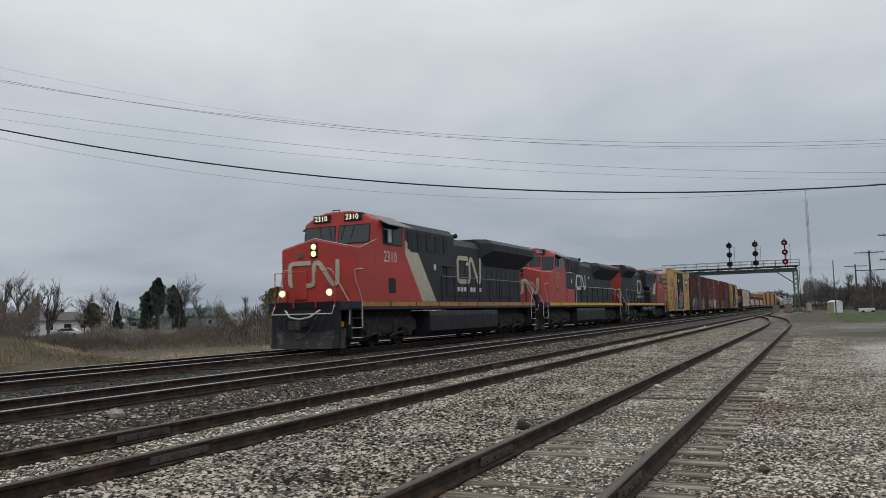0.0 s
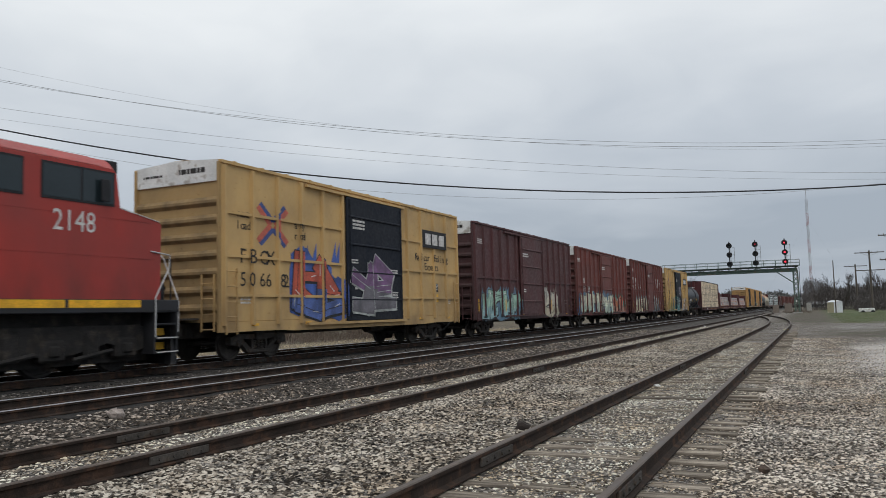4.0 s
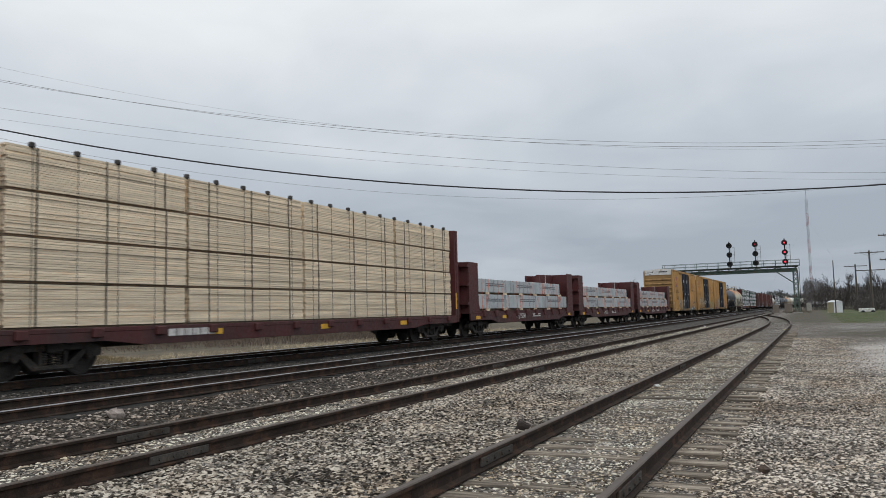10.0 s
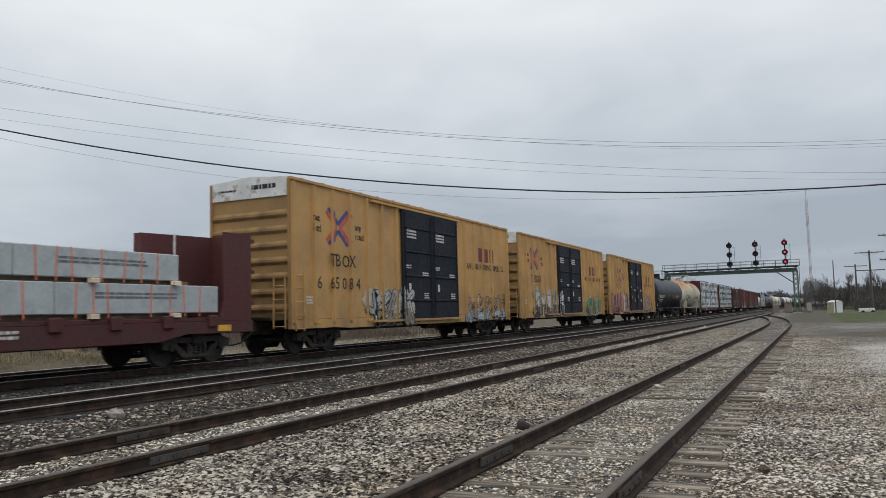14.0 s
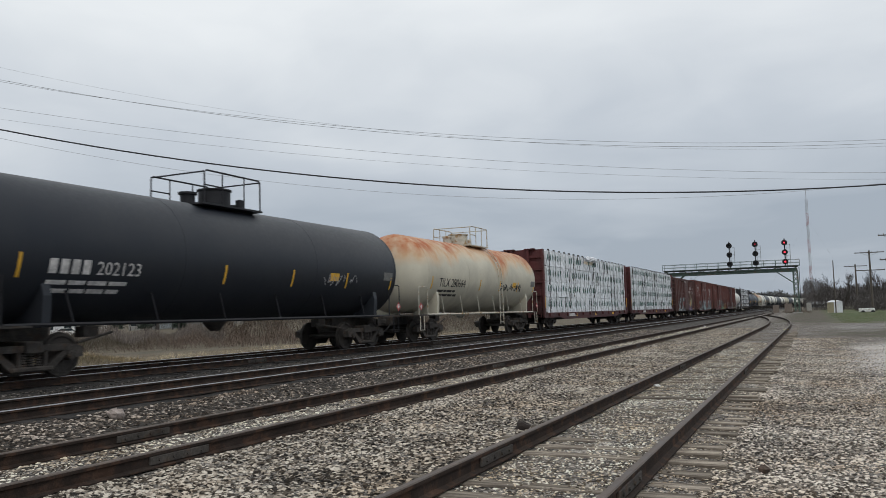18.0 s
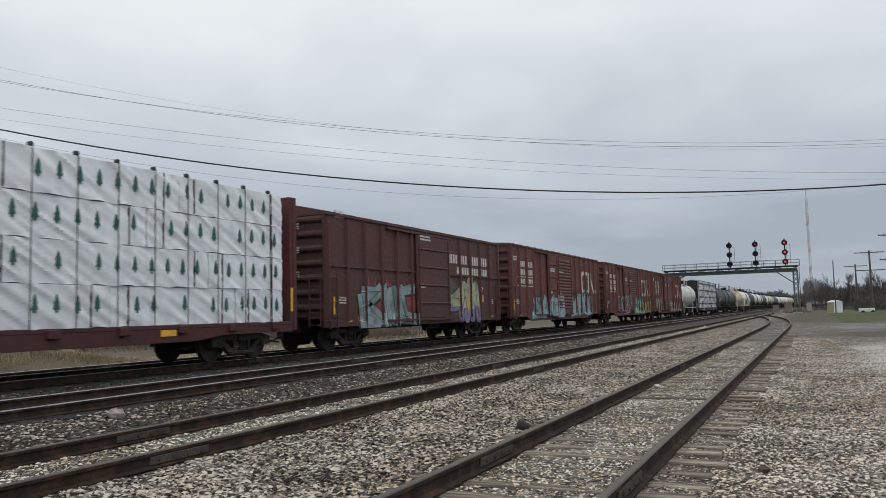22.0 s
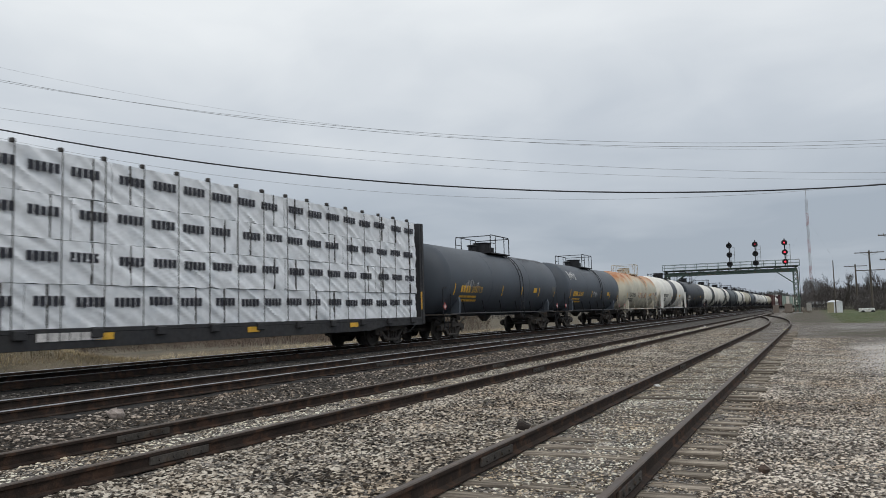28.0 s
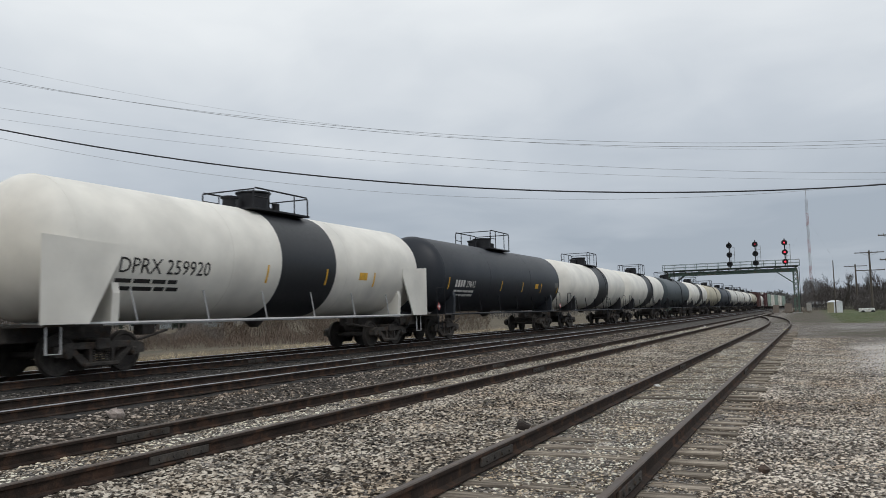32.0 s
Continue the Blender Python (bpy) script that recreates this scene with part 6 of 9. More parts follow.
        part("uncoupling_lever", Geo().tube([(e + o * 0.05, -1.2, 1.5), (e + o * 0.2, -1.2, 1.22), (e + o * 0.2, 1.2, 1.22), (e + o * 0.05, 1.2, 1.5)], 0.022, 6), HANDRAIL, car)
        coupler(car, e - o * 0.1, o)
        for y in (-0.9, -0.6, 0.6, 0.9):
            part("air_hose", Geo().tube([(e + o * 0.1, y, 1.2), (e + o * 0.34, y, 1.0), (e + o * 0.42, y * 0.9, 0.72), (e + o * 0.38, y * 0.8, 0.6)], 0.028, 5), RUBBER, car)
        part("jumper_cable", Geo().tube([(e + o * 0.12, -0.7, 1.35), (e + o * 0.3, -0.4, 1.12), (e + o * 0.34, 0.0, 1.05), (e + o * 0.3, 0.4, 1.12), (e + o * 0.12, 0.7, 1.35)], 0.03, 6), HANDRAIL if lamps else RUBBER, car)
    # nose: lofted across the car, highest in the middle, its corners swept back
    nf, nc, yf, zc, zs = nose
    cf, cs, yc, wb, zj = cab
    vs = []
    rows_y = (-1.484, -yf, 0.0, yf, 1.484)
    for y in rows_y:
        edge = abs(y) > yf + 0.01
        mid_ = abs(y) < 0.01
        x0 = -h + (nc if edge else nf)
        top = zs if edge else (zc if mid_ else zc - (zc - zs) * 0.86)
        xb = -h + (cs if edge else cf) + 0.12
        zb = zj if edge else wb
        vs += [(x0 * d, y, deck), ((x0 - 0.02) * d, y, top - 0.06), ((x0 + 0.05) * d, y, top), (xb * d, y, zb), (xb * d, y, deck)]
    fs = [(i * 5 + k, i * 5 + (k + 1) % 5, i * 5 + 5 + (k + 1) % 5, i * 5 + 5 + k) for i in range(4) for k in range(5)] + [(4, 3, 2, 1, 0), (20, 21, 22, 23, 24)]
    part("nose", Geo().add(vs, fs), red, car)
    taper = nc - nf
    trim = Geo()
    for s in (-1, 1):
        trim.tube([((n0 + 0.03) * d, 0, zc + 0.005), ((n0 + 0.03) * d, s * yf, zc - (zc - zs) * 0.86 + 0.005), ((-h + nc + 0.04) * d, s * 1.495, zs + 0.005), ((-h + cs + 0.06) * d, s * 1.495, zj + 0.005)], 0.012, 4)
    part("nose_trim", trim, STENCIL, car)

    # cab: nearly upright windscreen with the number boards on its brow
    def cab_x(y, z):
        k = max(abs(y) - yc, 0) / (1.49 - yc)
        return -h + cf + (cs - cf) * k + 0.14 * (z - 3.4)

    def brow(y):
        a = abs(y)
        return 4.50 + min(max((1.49 - a) / 0.55, 0), 1) * 0.30 + min(max((0.94 - a) / 0.4, 0), 1) * 0.10
    ys = sorted({-1.49, -1.2, -0.94, -0.5, -yc, 0.0, yc, 0.5, 0.94, 1.2, 1.49})
    vs, m = [], 6
    for y in ys:
        b = brow(y)
        vs += [(cab_x(y, deck) * d, y, deck), (cab_x(y, 4.40) * d, y, 4.40), ((cab_x(y, 4.40) + 0.05) * d, y, b - 0.05), ((cab_x(y, 4.40) + 0.12) * d, y, b), (c1 * d, y, b), (c1 * d, y, deck)]
    fs = [(i * m + k, i * m + (k + 1) % m, i * m + m + (k + 1) % m, i * m + m + k) for i in range(len(ys) - 1) for k in range(m)]
    fs += [tuple(range(m))[::-1], tuple(range((len(ys) - 1) * m, len(ys) * m))]
    part("cab", Geo().add(vs, fs), red, car)
    part("cab_roof", Geo().prism([(-1.46, 4.53), (-0.95, 4.81), (-0.5, 4.915), (0.5, 4.915), (0.95, 4.81), (1.46, 4.53), (0.95, 4.76), (-0.95, 4.76)], *X(-h + cs + 0.45, c1 + 0.03), "x"), red if not windows4 and not lamps else ROOFGREY, car)

    def front_panel(y0, y1, z0, z1, lift, drop=0.0):
        vs = []
        for back in (1, -1):
            for y, z in ((y0, z0 - drop), (y1, z0), (y1, z1), (y0, z1)):
                vs.append(((cab_x(y, z) - lift * back) * d, y, z))
        return Geo().add(vs, [(0, 1, 2, 3), (7, 6, 5, 4), (0, 4, 5, 1), (1, 5, 6, 2), (2, 6, 7, 3), (3, 7, 4, 0)])
    for s in (-1, 1):
        a, b = s * 0.09, s * (yc - 0.05)
        foot = wb + (0.30 if windows4 else 0.10)
        part("window_frame", front_panel(a - s * 0.04, b + s * 0.04, foot - 0.04, 4.38, 0.008), BLACK, car)
        part("front_window", front_panel(a, b, foot, 4.34, 0.020), WINDSCREEN, car)
        for k in range(2):
            part("wiper", Geo().tube([((cab_x(a, 4.3) - 0.04) * d, a + s * (0.25 + 0.4 * k), 4.36), ((cab_x(a, 3.9) - 0.04) * d, a + s * (0.1 + 0.4 * k), foot + 0.12)], 0.008, 4), BLACK, car)
        if windows4 or reverse:
            part("window_frame", front_panel(s * (yc + 0.05), s * 1.44, wb + 0.02, 4.36, 0.010), BLACK, car)
            part("corner_window", front_panel(s * (yc + 0.09), s * 1.40, wb + 0.06, 4.32, 0.022), WINDSCREEN, car)
    for y0, y1 in ((-1.02, -0.30), (0.30, 1.02)):
        nb = part("number_board", Geo().box(*X(-h + cf + 0.10, -h + cf + 0.42), y0, y1, 4.52, 4.80, 0.02), BLACK, car)
        if not reverse:
            t = words(number, 0.20).copy()
            t.materials.clear()
            t.materials.append(BOARDLIT if lamps else STENCIL)
            o = new("board_number", t)
            o.parent = nb
            o.matrix_basis = pose(-h + cf + 0.092, y1 - 0.06, 4.57, 0, 0, -90)
    part("headlight_box", Geo().box(*X(n0 - 0.06, n0 + 0.1), -0.15, 0.15, 3.12, 3.66, 0.03), BLACK if lamps else red, car)
    for z in (3.27, 3.51):
        part("headlight", Geo().lathe([(n0 * d - 0.085 * d, 0.09), (n0 * d - 0.05 * d, 0.105)], (0, 0, z), "x", 14), LAMP_ON if lamps else GLASS, car, "lit headlight" if lamps else "")
    for y in (-0.95, 0.95):
        part("ditch_light", Geo().lathe([((e0 - 0.02) * d, 0.085), ((e0 + 0.04) * d, 0.115), ((e0 + 0.2) * d, 0.09)], (0, y, deck + 0.30), "x", 14), LAMP_ON if lamps else GLASS, car)
        part("ditch_bracket", Geo().box(*X(e0 + 0.05, e0 + 0.25), y - 0.13, y + 0.13, deck, deck + 0.44, 0.02), red if lamps else BLACK, car)
    part("nose_door", Geo().box(*X(n0 - 0.055, n0 - 0.02), 0.30, 0.90, deck + 0.1, 2.7, 0.01), red, car)
    if not reverse:
        ng = Geo()
        for i, q in enumerate(emblem(-1.08, 2.12, 0.92, 2.12)):
            ng.prism([(-v[0], v[1]) for v in q], n0 * d - 0.05 - 0.001 * (i % 4), n0 * d - 0.02, "x")
        part("nose_emblem", ng, CREAM, car, "cream band emblem")
        part("nose_roundel", Geo().lathe([(n0 - 0.06, 0.11), (n0 - 0.02, 0.12)], (0, 0.58, 3.24), "x", 16), mat("roundel_green", (0.10, 0.12, 0.06), 0.6), car)
    w0 = 0.75
    for s in (-1, 1):
        wy = s * 1.49
        spans = [(-h + a, -h + b) for a, b in side]
        for a, b in spans:
            part("window_frame", Geo().box(*X(a - 0.04, b + 0.04), wy - 0.012, wy + 0.012, 3.66, 4.42), GALV if windows4 else BLACK, car)
            part("side_window", Geo().box(*X(a, b), wy - 0.018, wy + 0.018, 3.71, 4.37), GLASS, car)
        if not reverse:
            xv0, xv1 = X(-h + cs + 0.3, c1 - 0.08)
            part("sun_visor", Geo().add([(xv0, s * 1.46, 4.56), (xv1, s * 1.46, 4.56), (xv1, s * 1.86, 4.36), (xv0, s * 1.86, 4.36), (xv0, s * 1.46, 4.53), (xv1, s * 1.46, 4.53), (xv1, s * 1.86, 4.33), (xv0, s * 1.86, 4.33)], [(0, 1, 2, 3), (7, 6, 5, 4), (0, 4, 5, 1), (1, 5, 6, 2), (2, 6, 7, 3), (3, 7, 4, 0)]), mat("dull_visor", (0.24, 0.24, 0.25), 0.6, 0.2), car)
        part("mirror", Geo().box(*X(-h + side[0][0] + 0.18, -h + side[0][0] + 0.40), s * 1.60 - 0.02, s * 1.60 + 0.02, 3.74, 4.22, 0.01), HANDRAIL if lamps else BLACK, car)
        if lamps:
            part("access_door", Geo().box(*X(-h + 4.25, -h + 4.75), wy - 0.014, wy + 0.014, 1.92, 2.46), BLACK, car)
        for k in range(2):
            part("panel_line", Geo().box(*X(n0 + taper + 0.3, c1), wy - 0.004, wy + 0.004, 2.55 + k * 0.85, 2.565 + k * 0.85), red, car)
    nx = -h + side[0][0] + 0.0 if not reverse else h - 4.12
    lettering(car, number, nx, -1.494, 3.04, 0.46 if reverse else 0.42, STENCIL if not windows4 else mat("faded_number", (0.45, 0.33, 0.20), 0.7), squeeze=0.85)
    # cabinet behind the cab, then the long hood
    h1 = -h + hood_end
    ew = 1.42 if wide else 1.08
    ez = 3.1 if wide else 3.6
    part("equipment_cab", Geo().prism([(-ew, ez), (-ew, 4.42), (-ew + 0.2, 4.66), (ew - 0.2, 4.66), (ew, 4.42), (ew, ez)], *X(c1 + (0.0 if wide else 1.2), c1 + equip), "x"), HOOD, car)
    part("lower_cabinet", Geo().box(*X(c1, c1 + (3.4 if wide else 2.5)), -ew + 0.005, ew - 0.005, deck, 3.55), HOOD, car)
    part("long_hood", Geo().prism([(-1.0, deck), (-1.0, 4.15), (-0.78, 4.46), (0.78, 4.46), (1.0, 4.15), (1.0, deck)], *X(c1 + 1.0, h1), "x"), HOOD, car)
    wa, wb = c1 + wing[0], h1 + wing[1]
    vs = []
    f0, f1 = wing[2], wing[3]
    base = 3.78 if reverse else 3.36
    for x, k, u in ((wa, 0.0, 0.55), (wa + 0.45, 1.0, 0.0), (h1, 1.0, 0.0), (wb, 1.0, 1.0)):
        ww = 1.02 + 0.50 * k
        low = base + (f0 - base - 0.04) * u
        vs += [(x * d, -1.0, low), (x * d, -ww, f0 + 0.2 * (1 - k)), (x * d, -ww, f1 - 0.22), (x * d, -ww + 0.34, f1), (x * d, ww - 0.34, f1), (x * d, ww, f1 - 0.22), (x * d, ww, f0 + 0.2 * (1 - k)), (x * d, 1.0, low)]
    fs = [(i * 8 + k, i * 8 + (k + 1) % 8, i * 8 + 8 + (k + 1) % 8, i * 8 + 8 + k) for i in range(3) for k in range(8)] + [tuple(range(8))[::-1], tuple(range(24, 32))]
    part("radiator_wing", Geo().add(vs, fs), HOOD, car)
    for s in (-1, 1):
        n = 7
        for k in range(n):
            x = wa + 0.6 + k * (wb - wa - 0.8) / n
            part("radiator_grille", Geo().box(*X(x, x + (wb - wa - 0.8) / n - 0.08), s * 1.515 - 0.012, s * 1.515 + 0.012, f0 + 0.05, f1 - 0.25), BLACK, car)
    if reverse:
        part("hood_end", Geo().box(*X(h1 - 0.02, h1 + 0.075), -1.0, 1.0, deck, f1 - 0.05, 0.02), red, car, "red rear hood end")
        part("wing_end", Geo().prism([(-1.02, base), (-1.535, f0), (-1.535, f1 - 0.20), (-1.02, f1 - 0.02), (1.02, f1 - 0.02), (1.535, f1 - 0.20), (1.535, f0), (1.02, base)], *X(h1 - 0.06, h1 + 0.06), "x"), HOOD, car)
        part("red_corner", Geo().prism([(-1.0, base - 0.05), (-1.54, f0 - 0.02), (-1.54, f1 - 0.19), (-1.02, f1 - 0.01), (-1.0, f1 - 0.1)], *X(h1 - 0.30, h1 - 0.05), "x"), red, car)
        for z in (3.75, 3.98):
            part("rear_lamp", Geo().lathe([((h1 + 0.07) * d, 0.09), ((h1 + 0.13) * d, 0.08)], (0, 0.25, z), "x", 12), STENCIL, car)
        ngr = Geo()
        for qq in emblem(-0.95, 2.0, 0.85, 1.9):
            ngr.prism([(-v[0], v[1]) for v in qq], (h1 + 0.075) * d - 0.006, (h1 + 0.075) * d + 0.002, "x")
        part("end_emblem", ngr, mat("ghost_emblem", (0.34, 0.14, 0.11), 0.6), car)
        bars(car, -wb + 0.05, -1.525, f0 + 0.28, 0.42, 1, 0.16, mat("faded_number", (0.45, 0.33, 0.20), 0.7), 3, "number_bars")
    if windows4:
        for s in (-1, 1):
            for q in range(6):
                part("cab_louvre", Geo().prism([(s * 1.49, 2.26 + q * 0.07), (s * 1.52, 2.26 + q * 0.07), (s * 1.49, 2.31 + q * 0.07)], -h + 3.25, -h + 3.75, "x"), red, car)
            for k in range(7):
                part("bolt_hole", Geo().lathe([(s * 1.488, 0.035), (s * 1.494, 0.035)], (-h + 3.3 + k * 0.62, 0, 1.80), "y", 8), BLACK, car)
            part("side_cabinet", Geo().box(*X(-h + 5.57, -h + 7.31), s * 1.42 - 0.05, s * 1.42 + 0.05, deck, 2.45, 0.02), red, car, "low red side cabinet")
            part("upper_rail", Geo().tube([(-h + 5.5, s * 1.5, 3.5), (-h + 7.3, s * 1.5, 3.5), (-h + 7.5, s * 1.5, 2.85), (-h + 7.5, s * 1.5, deck)], 0.02, 5), HANDRAIL, car)
            for k in range(2):
                part("vent_frame", Geo().box(*X(-h + 5.55 + k * 0.55, -h + 6.0 + k * 0.55), s * 1.43 - 0.02, s * 1.43 + 0.02, 3.62, 4.35), FUEL, car)
                part("vent_screen", Geo().box(*X(-h + 5.6 + k * 0.55, -h + 5.95 + k * 0.55), s * 1.435 - 0.024, s * 1.435 + 0.024, 3.75, 4.30), BLACK, car)
    n = 14
    for s in (-1, 1):
        for k in range(n):
            a = c1 + equip + 0.1 + (h1 - c1 - equip - 0.3) * k / n
            b = a + (h1 - c1 - equip - 0.3) / n - 0.06
            y = s * 1.0
            part("hood_door", Geo().box(*X(a, b), min(y, y + s * 0.022), max(y, y + s * 0.022), deck + 0.25, 3.2, 0.008), HOOD, car)
        for k in range(5):
            a = c1 + (0.35 if wide else 1.35) + k * (equip - (0.6 if wide else 1.5)) / 5
            part("intake_louvre", Geo().box(*X(a, a + 0.42), s * (ew + 0.012) - 0.012, s * (ew + 0.012) + 0.012, 3.62, 4.30), BLACK, car)
        part("small_label", Geo().box(*X(c1 + equip + 2.2, c1 + equip + 2.45), s * 1.028 - 0.004, s * 1.028 + 0.004, 3.3, 3.45), STENCIL, car)
        part("small_label", Geo().box(*X(c1 + 2.6, c1 + 2.8), s * (ew + 0.004) - 0.004, s * (ew + 0.004) + 0.004, 2.9, 3.15), STENCIL, car)
    part("exhaust_stack", Geo().box(*X(emb[1] * 0 + c1 + 9.0 if not windows4 else c1 + 8.6, c1 + 10.1 if not windows4 else c1 + 9.6), -0.5, 0.5, 4.28, 4.62, 0.03), HOOD, car)
    part("brake_fan", Geo().lathe([(4.6, 0.6), (4.72, 0.6), (4.73, 0.0)], (X(c1 + 2.6)[0], 0, 0.0), "z", 18), BLACK, car)
    hx = X(c1 + equip + 2.4)[0]
    part("horn_bracket", Geo().box(hx - 0.04, hx + 0.04, -0.35, 0.35, 4.3, 4.66), BLACK, car)
    for k in range(3):
        part("horn_trumpet", Geo().lathe([(-0.30, 0.05), (-0.15, 0.04), (0.22, 0.05), (0.30, 0.12)], (hx, -0.3 + k * 0.3, 4.74), "x", 10), BLACK, car)
    part("roof_antenna", Geo().box(*X(n1 + 0.5, n1 + 1.2), -0.3, 0.2, 4.90, 4.99, 0.03), HANDRAIL, car)
    part("roof_grab", Geo().tube([(X(n1)[0], 0.0, 4.88), (X(n1)[0], 0.0, 4.97), (X(n1)[0], 0.28, 4.97), (X(n1)[0], 0.28, 4.88)], 0.02, 5), BLACK, car)
    for s in (-1, 1):
        y = s * 1.46
        xa, xb = X(-h + (7.5 if windows4 else 8.8))[0], X(-h + hood_end - 0.3)[0]
        part("walkway_rail", Geo().tube([(xa, y, deck + 1.06), (xb, y, deck + 1.06)], 0.02, 5), HANDRAIL if windows4 else mat("grey_walkway_rail", (0.16, 0.17, 0.19), 0.5), car)
        for k in range(9):
            x = xa + (xb - xa) * k / 8
            part("rail_post", Geo().tube([(x, y, deck - 0.2), (x, y, deck + 1.06)], 0.022, 5), BLACK, car)
    sy = -ew
    top = 3.52 if wide else 3.2
    poly = [(c1 + 0.06, top), (c1 + 1.20, top), (c1 + 2.78, deck), (c1 + 1.56, deck)]
    tri = [(c1 - 0.0, deck), (c1 - 0.0, top), (c1 + 0.05, top), (c1 + 1.55, deck)]
    if windows4:
        poly, tri = [(c1 + 0.06, 3.5), (c1 + 0.62, 3.5), (c1 + 2.42, deck), (c1 + 1.5, deck)], [(c1, deck), (c1, deck + 0.75), (c1 + 1.0, deck + 0.75), (c1 + 1.45, deck)]
    flip = (lambda q: [(-x, z) for x, z in q]) if reverse else (lambda q: q)
    polys = [poly] + ([[(c1 + 0.06, top), (c1 + 0.6, top), (c1 + 0.25, top + 0.42), (c1 + 0.06, top + 0.42)]] if wide else [])
    decal(car, [flip(p_) for p_ in polys], sy, CREAM if not windows4 else mat("worn_stripe", (0.235, 0.20, 0.145), 0.7, 0, 0.3, 2, 30, 0.1), "cream_stripe")
    decal(car, [flip(tri)], sy - 0.001, red, "red_panel")
    ex0, ex1 = (c1 + emb[0], c1 + emb[1]) if not reverse else (-c1 - emb[1], -c1 - emb[0])
    decal(car, emblem(ex0, 2.45 if not windows4 else 2.5, 1.26 if not windows4 else 1.02, (ex1 - ex0)), -1.024, CREAM if not windows4 else STENCIL, "hood_emblem")
    if not windows4:
        g = Geo()
        for k in range(8):
            if k != 3 and k != 6:
                a = ex0 + (ex1 - ex0) * k / 8
                g.box(a + 0.03, a + (ex1 - ex0) / 8 - 0.06, -1.032, -1.022, 2.10, 2.30)
        part("address_bars", g, CREAM if reverse else STENCIL, car)
    return car


# ---- signal bridge over the lines ----
BRIDGE_Y = 150.0
GREENSTEEL = mat("green_bridge_steel", (0.085, 0.135, 0.11), 0.6, 0.0, 0.3, 2, 30, 0.15, (0.12, 0.09, 0.07), 0.3, 2)
SIGNALBLACK = mat("signal_black", (0.012, 0.012, 0.014), 0.7, 0, 0.2, 3, 30, 0.05)


def signal_bridge():
    b = thing("signal_bridge", "green steel signal bridge with a railed walkway over the tracks", "signal bridge")
    xl, xr, y0, y1, z0, z1 = -24.8, -2.1, BRIDGE_Y - 0.6, BRIDGE_Y + 0.6, 7.15, 8.0
    for x in (xl + 0.4, xr - 0.45):
        g = Geo()
        for dx in (-0.35, 0.35):
            for y in (y0, y1):
                g.box(x + dx - 0.11, x + dx + 0.11, y - 0.11, y + 0.11, -0.3, z0)
        part("leg", g, GREENSTEEL, b)
        for k in range(8):
            za, zb = 0.2 + k * 0.86, 0.2 + (k + 1) * 0.86
            for y in (y0, y1):
                part("lacing", Geo().tube([(x - 0.35, y, za), (x + 0.35, y, zb)], 0.06, 4), GREENSTEEL, b)
                part("lacing", Geo().tube([(x + 0.35, y, za), (x - 0.35, y, zb)], 0.06, 4), GREENSTEEL, b)
        part("footing", Geo().box(x - 0.8, x + 0.8, y0 - 0.5, y1 + 0.5, -0.8, 0.0, 0.05), mat("footing_concrete", (0.35, 0.34, 0.32), 0.9, 0, 0.2), b)
    for y in (y0, y1):
        for z in (z0, z1):
            part("chord", Geo().box(xl, xr, y - 0.09, y + 0.09, z - 0.09, z + 0.09), GREENSTEEL, b)
        n = 14
        for k in range(n):
            a, c = xl + (xr - xl) * k / n, xl + (xr - xl) * (k + 1) / n
            part("diagonal", Geo().tube([(a, y, z0 if k % 2 else z1), (c, y, z1 if k % 2 else z0)], 0.055, 4), GREENSTEEL, b)
            part("strut", Geo().box(a - 0.04, a + 0.04, y - 0.04, y + 0.04, z0, z1), GREENSTEEL, b)
        part("girder_web", Geo().box(xl + 0.1, xr - 0.1, y - 0.012, y + 0.012, z0 + 0.1, z0 + 0.55), GREENSTEEL, b)
    for s in (-1, 1):
        x = xr - 0.9 if s > 0 else xl + 0.9
        part("knee_brace", Geo().tube([(x, y0, 5.2), (x - s * 2.6, y0, z0)], 0.10, 6).tube([(x, y1, 5.2), (x - s * 2.6, y1, z0)], 0.10, 6), GREENSTEEL, b)
    part("walkway", Geo().box(xl - 0.2, xr + 0.3, y0 - 0.7, y1 + 0.2, z1 + 0.09, z1 + 0.15), GREENSTEEL, b)
    for y in (y0 - 0.68, y1 + 0.18):
        for z in (z1 + 0.65, z1 + 1.18):
            part("railing_bar", Geo().tube([(xl - 0.2, y, z), (xr + 0.3, y, z)], 0.035, 6), GREENSTEEL, b)
        for k in range(13):
            x = xl - 0.2 + (xr - xl + 0.5) * k / 12
            part("railing_post", Geo().tube([(x, y, z1 + 0.1), (x, y, z1 + 1.2)], 0.04, 6), GREENSTEEL, b)
    part("cable_conduit", Geo().tube([(xl, y0 - 0.75, z1 - 0.1), (xr, y0 - 0.75, z1 - 0.1), (xr + 0.2, y0 - 0.2, z1 - 0.3), (xr + 0.15, y0 - 0.2, 0.2)], 0.05, 6), SIGNALBLACK, b)


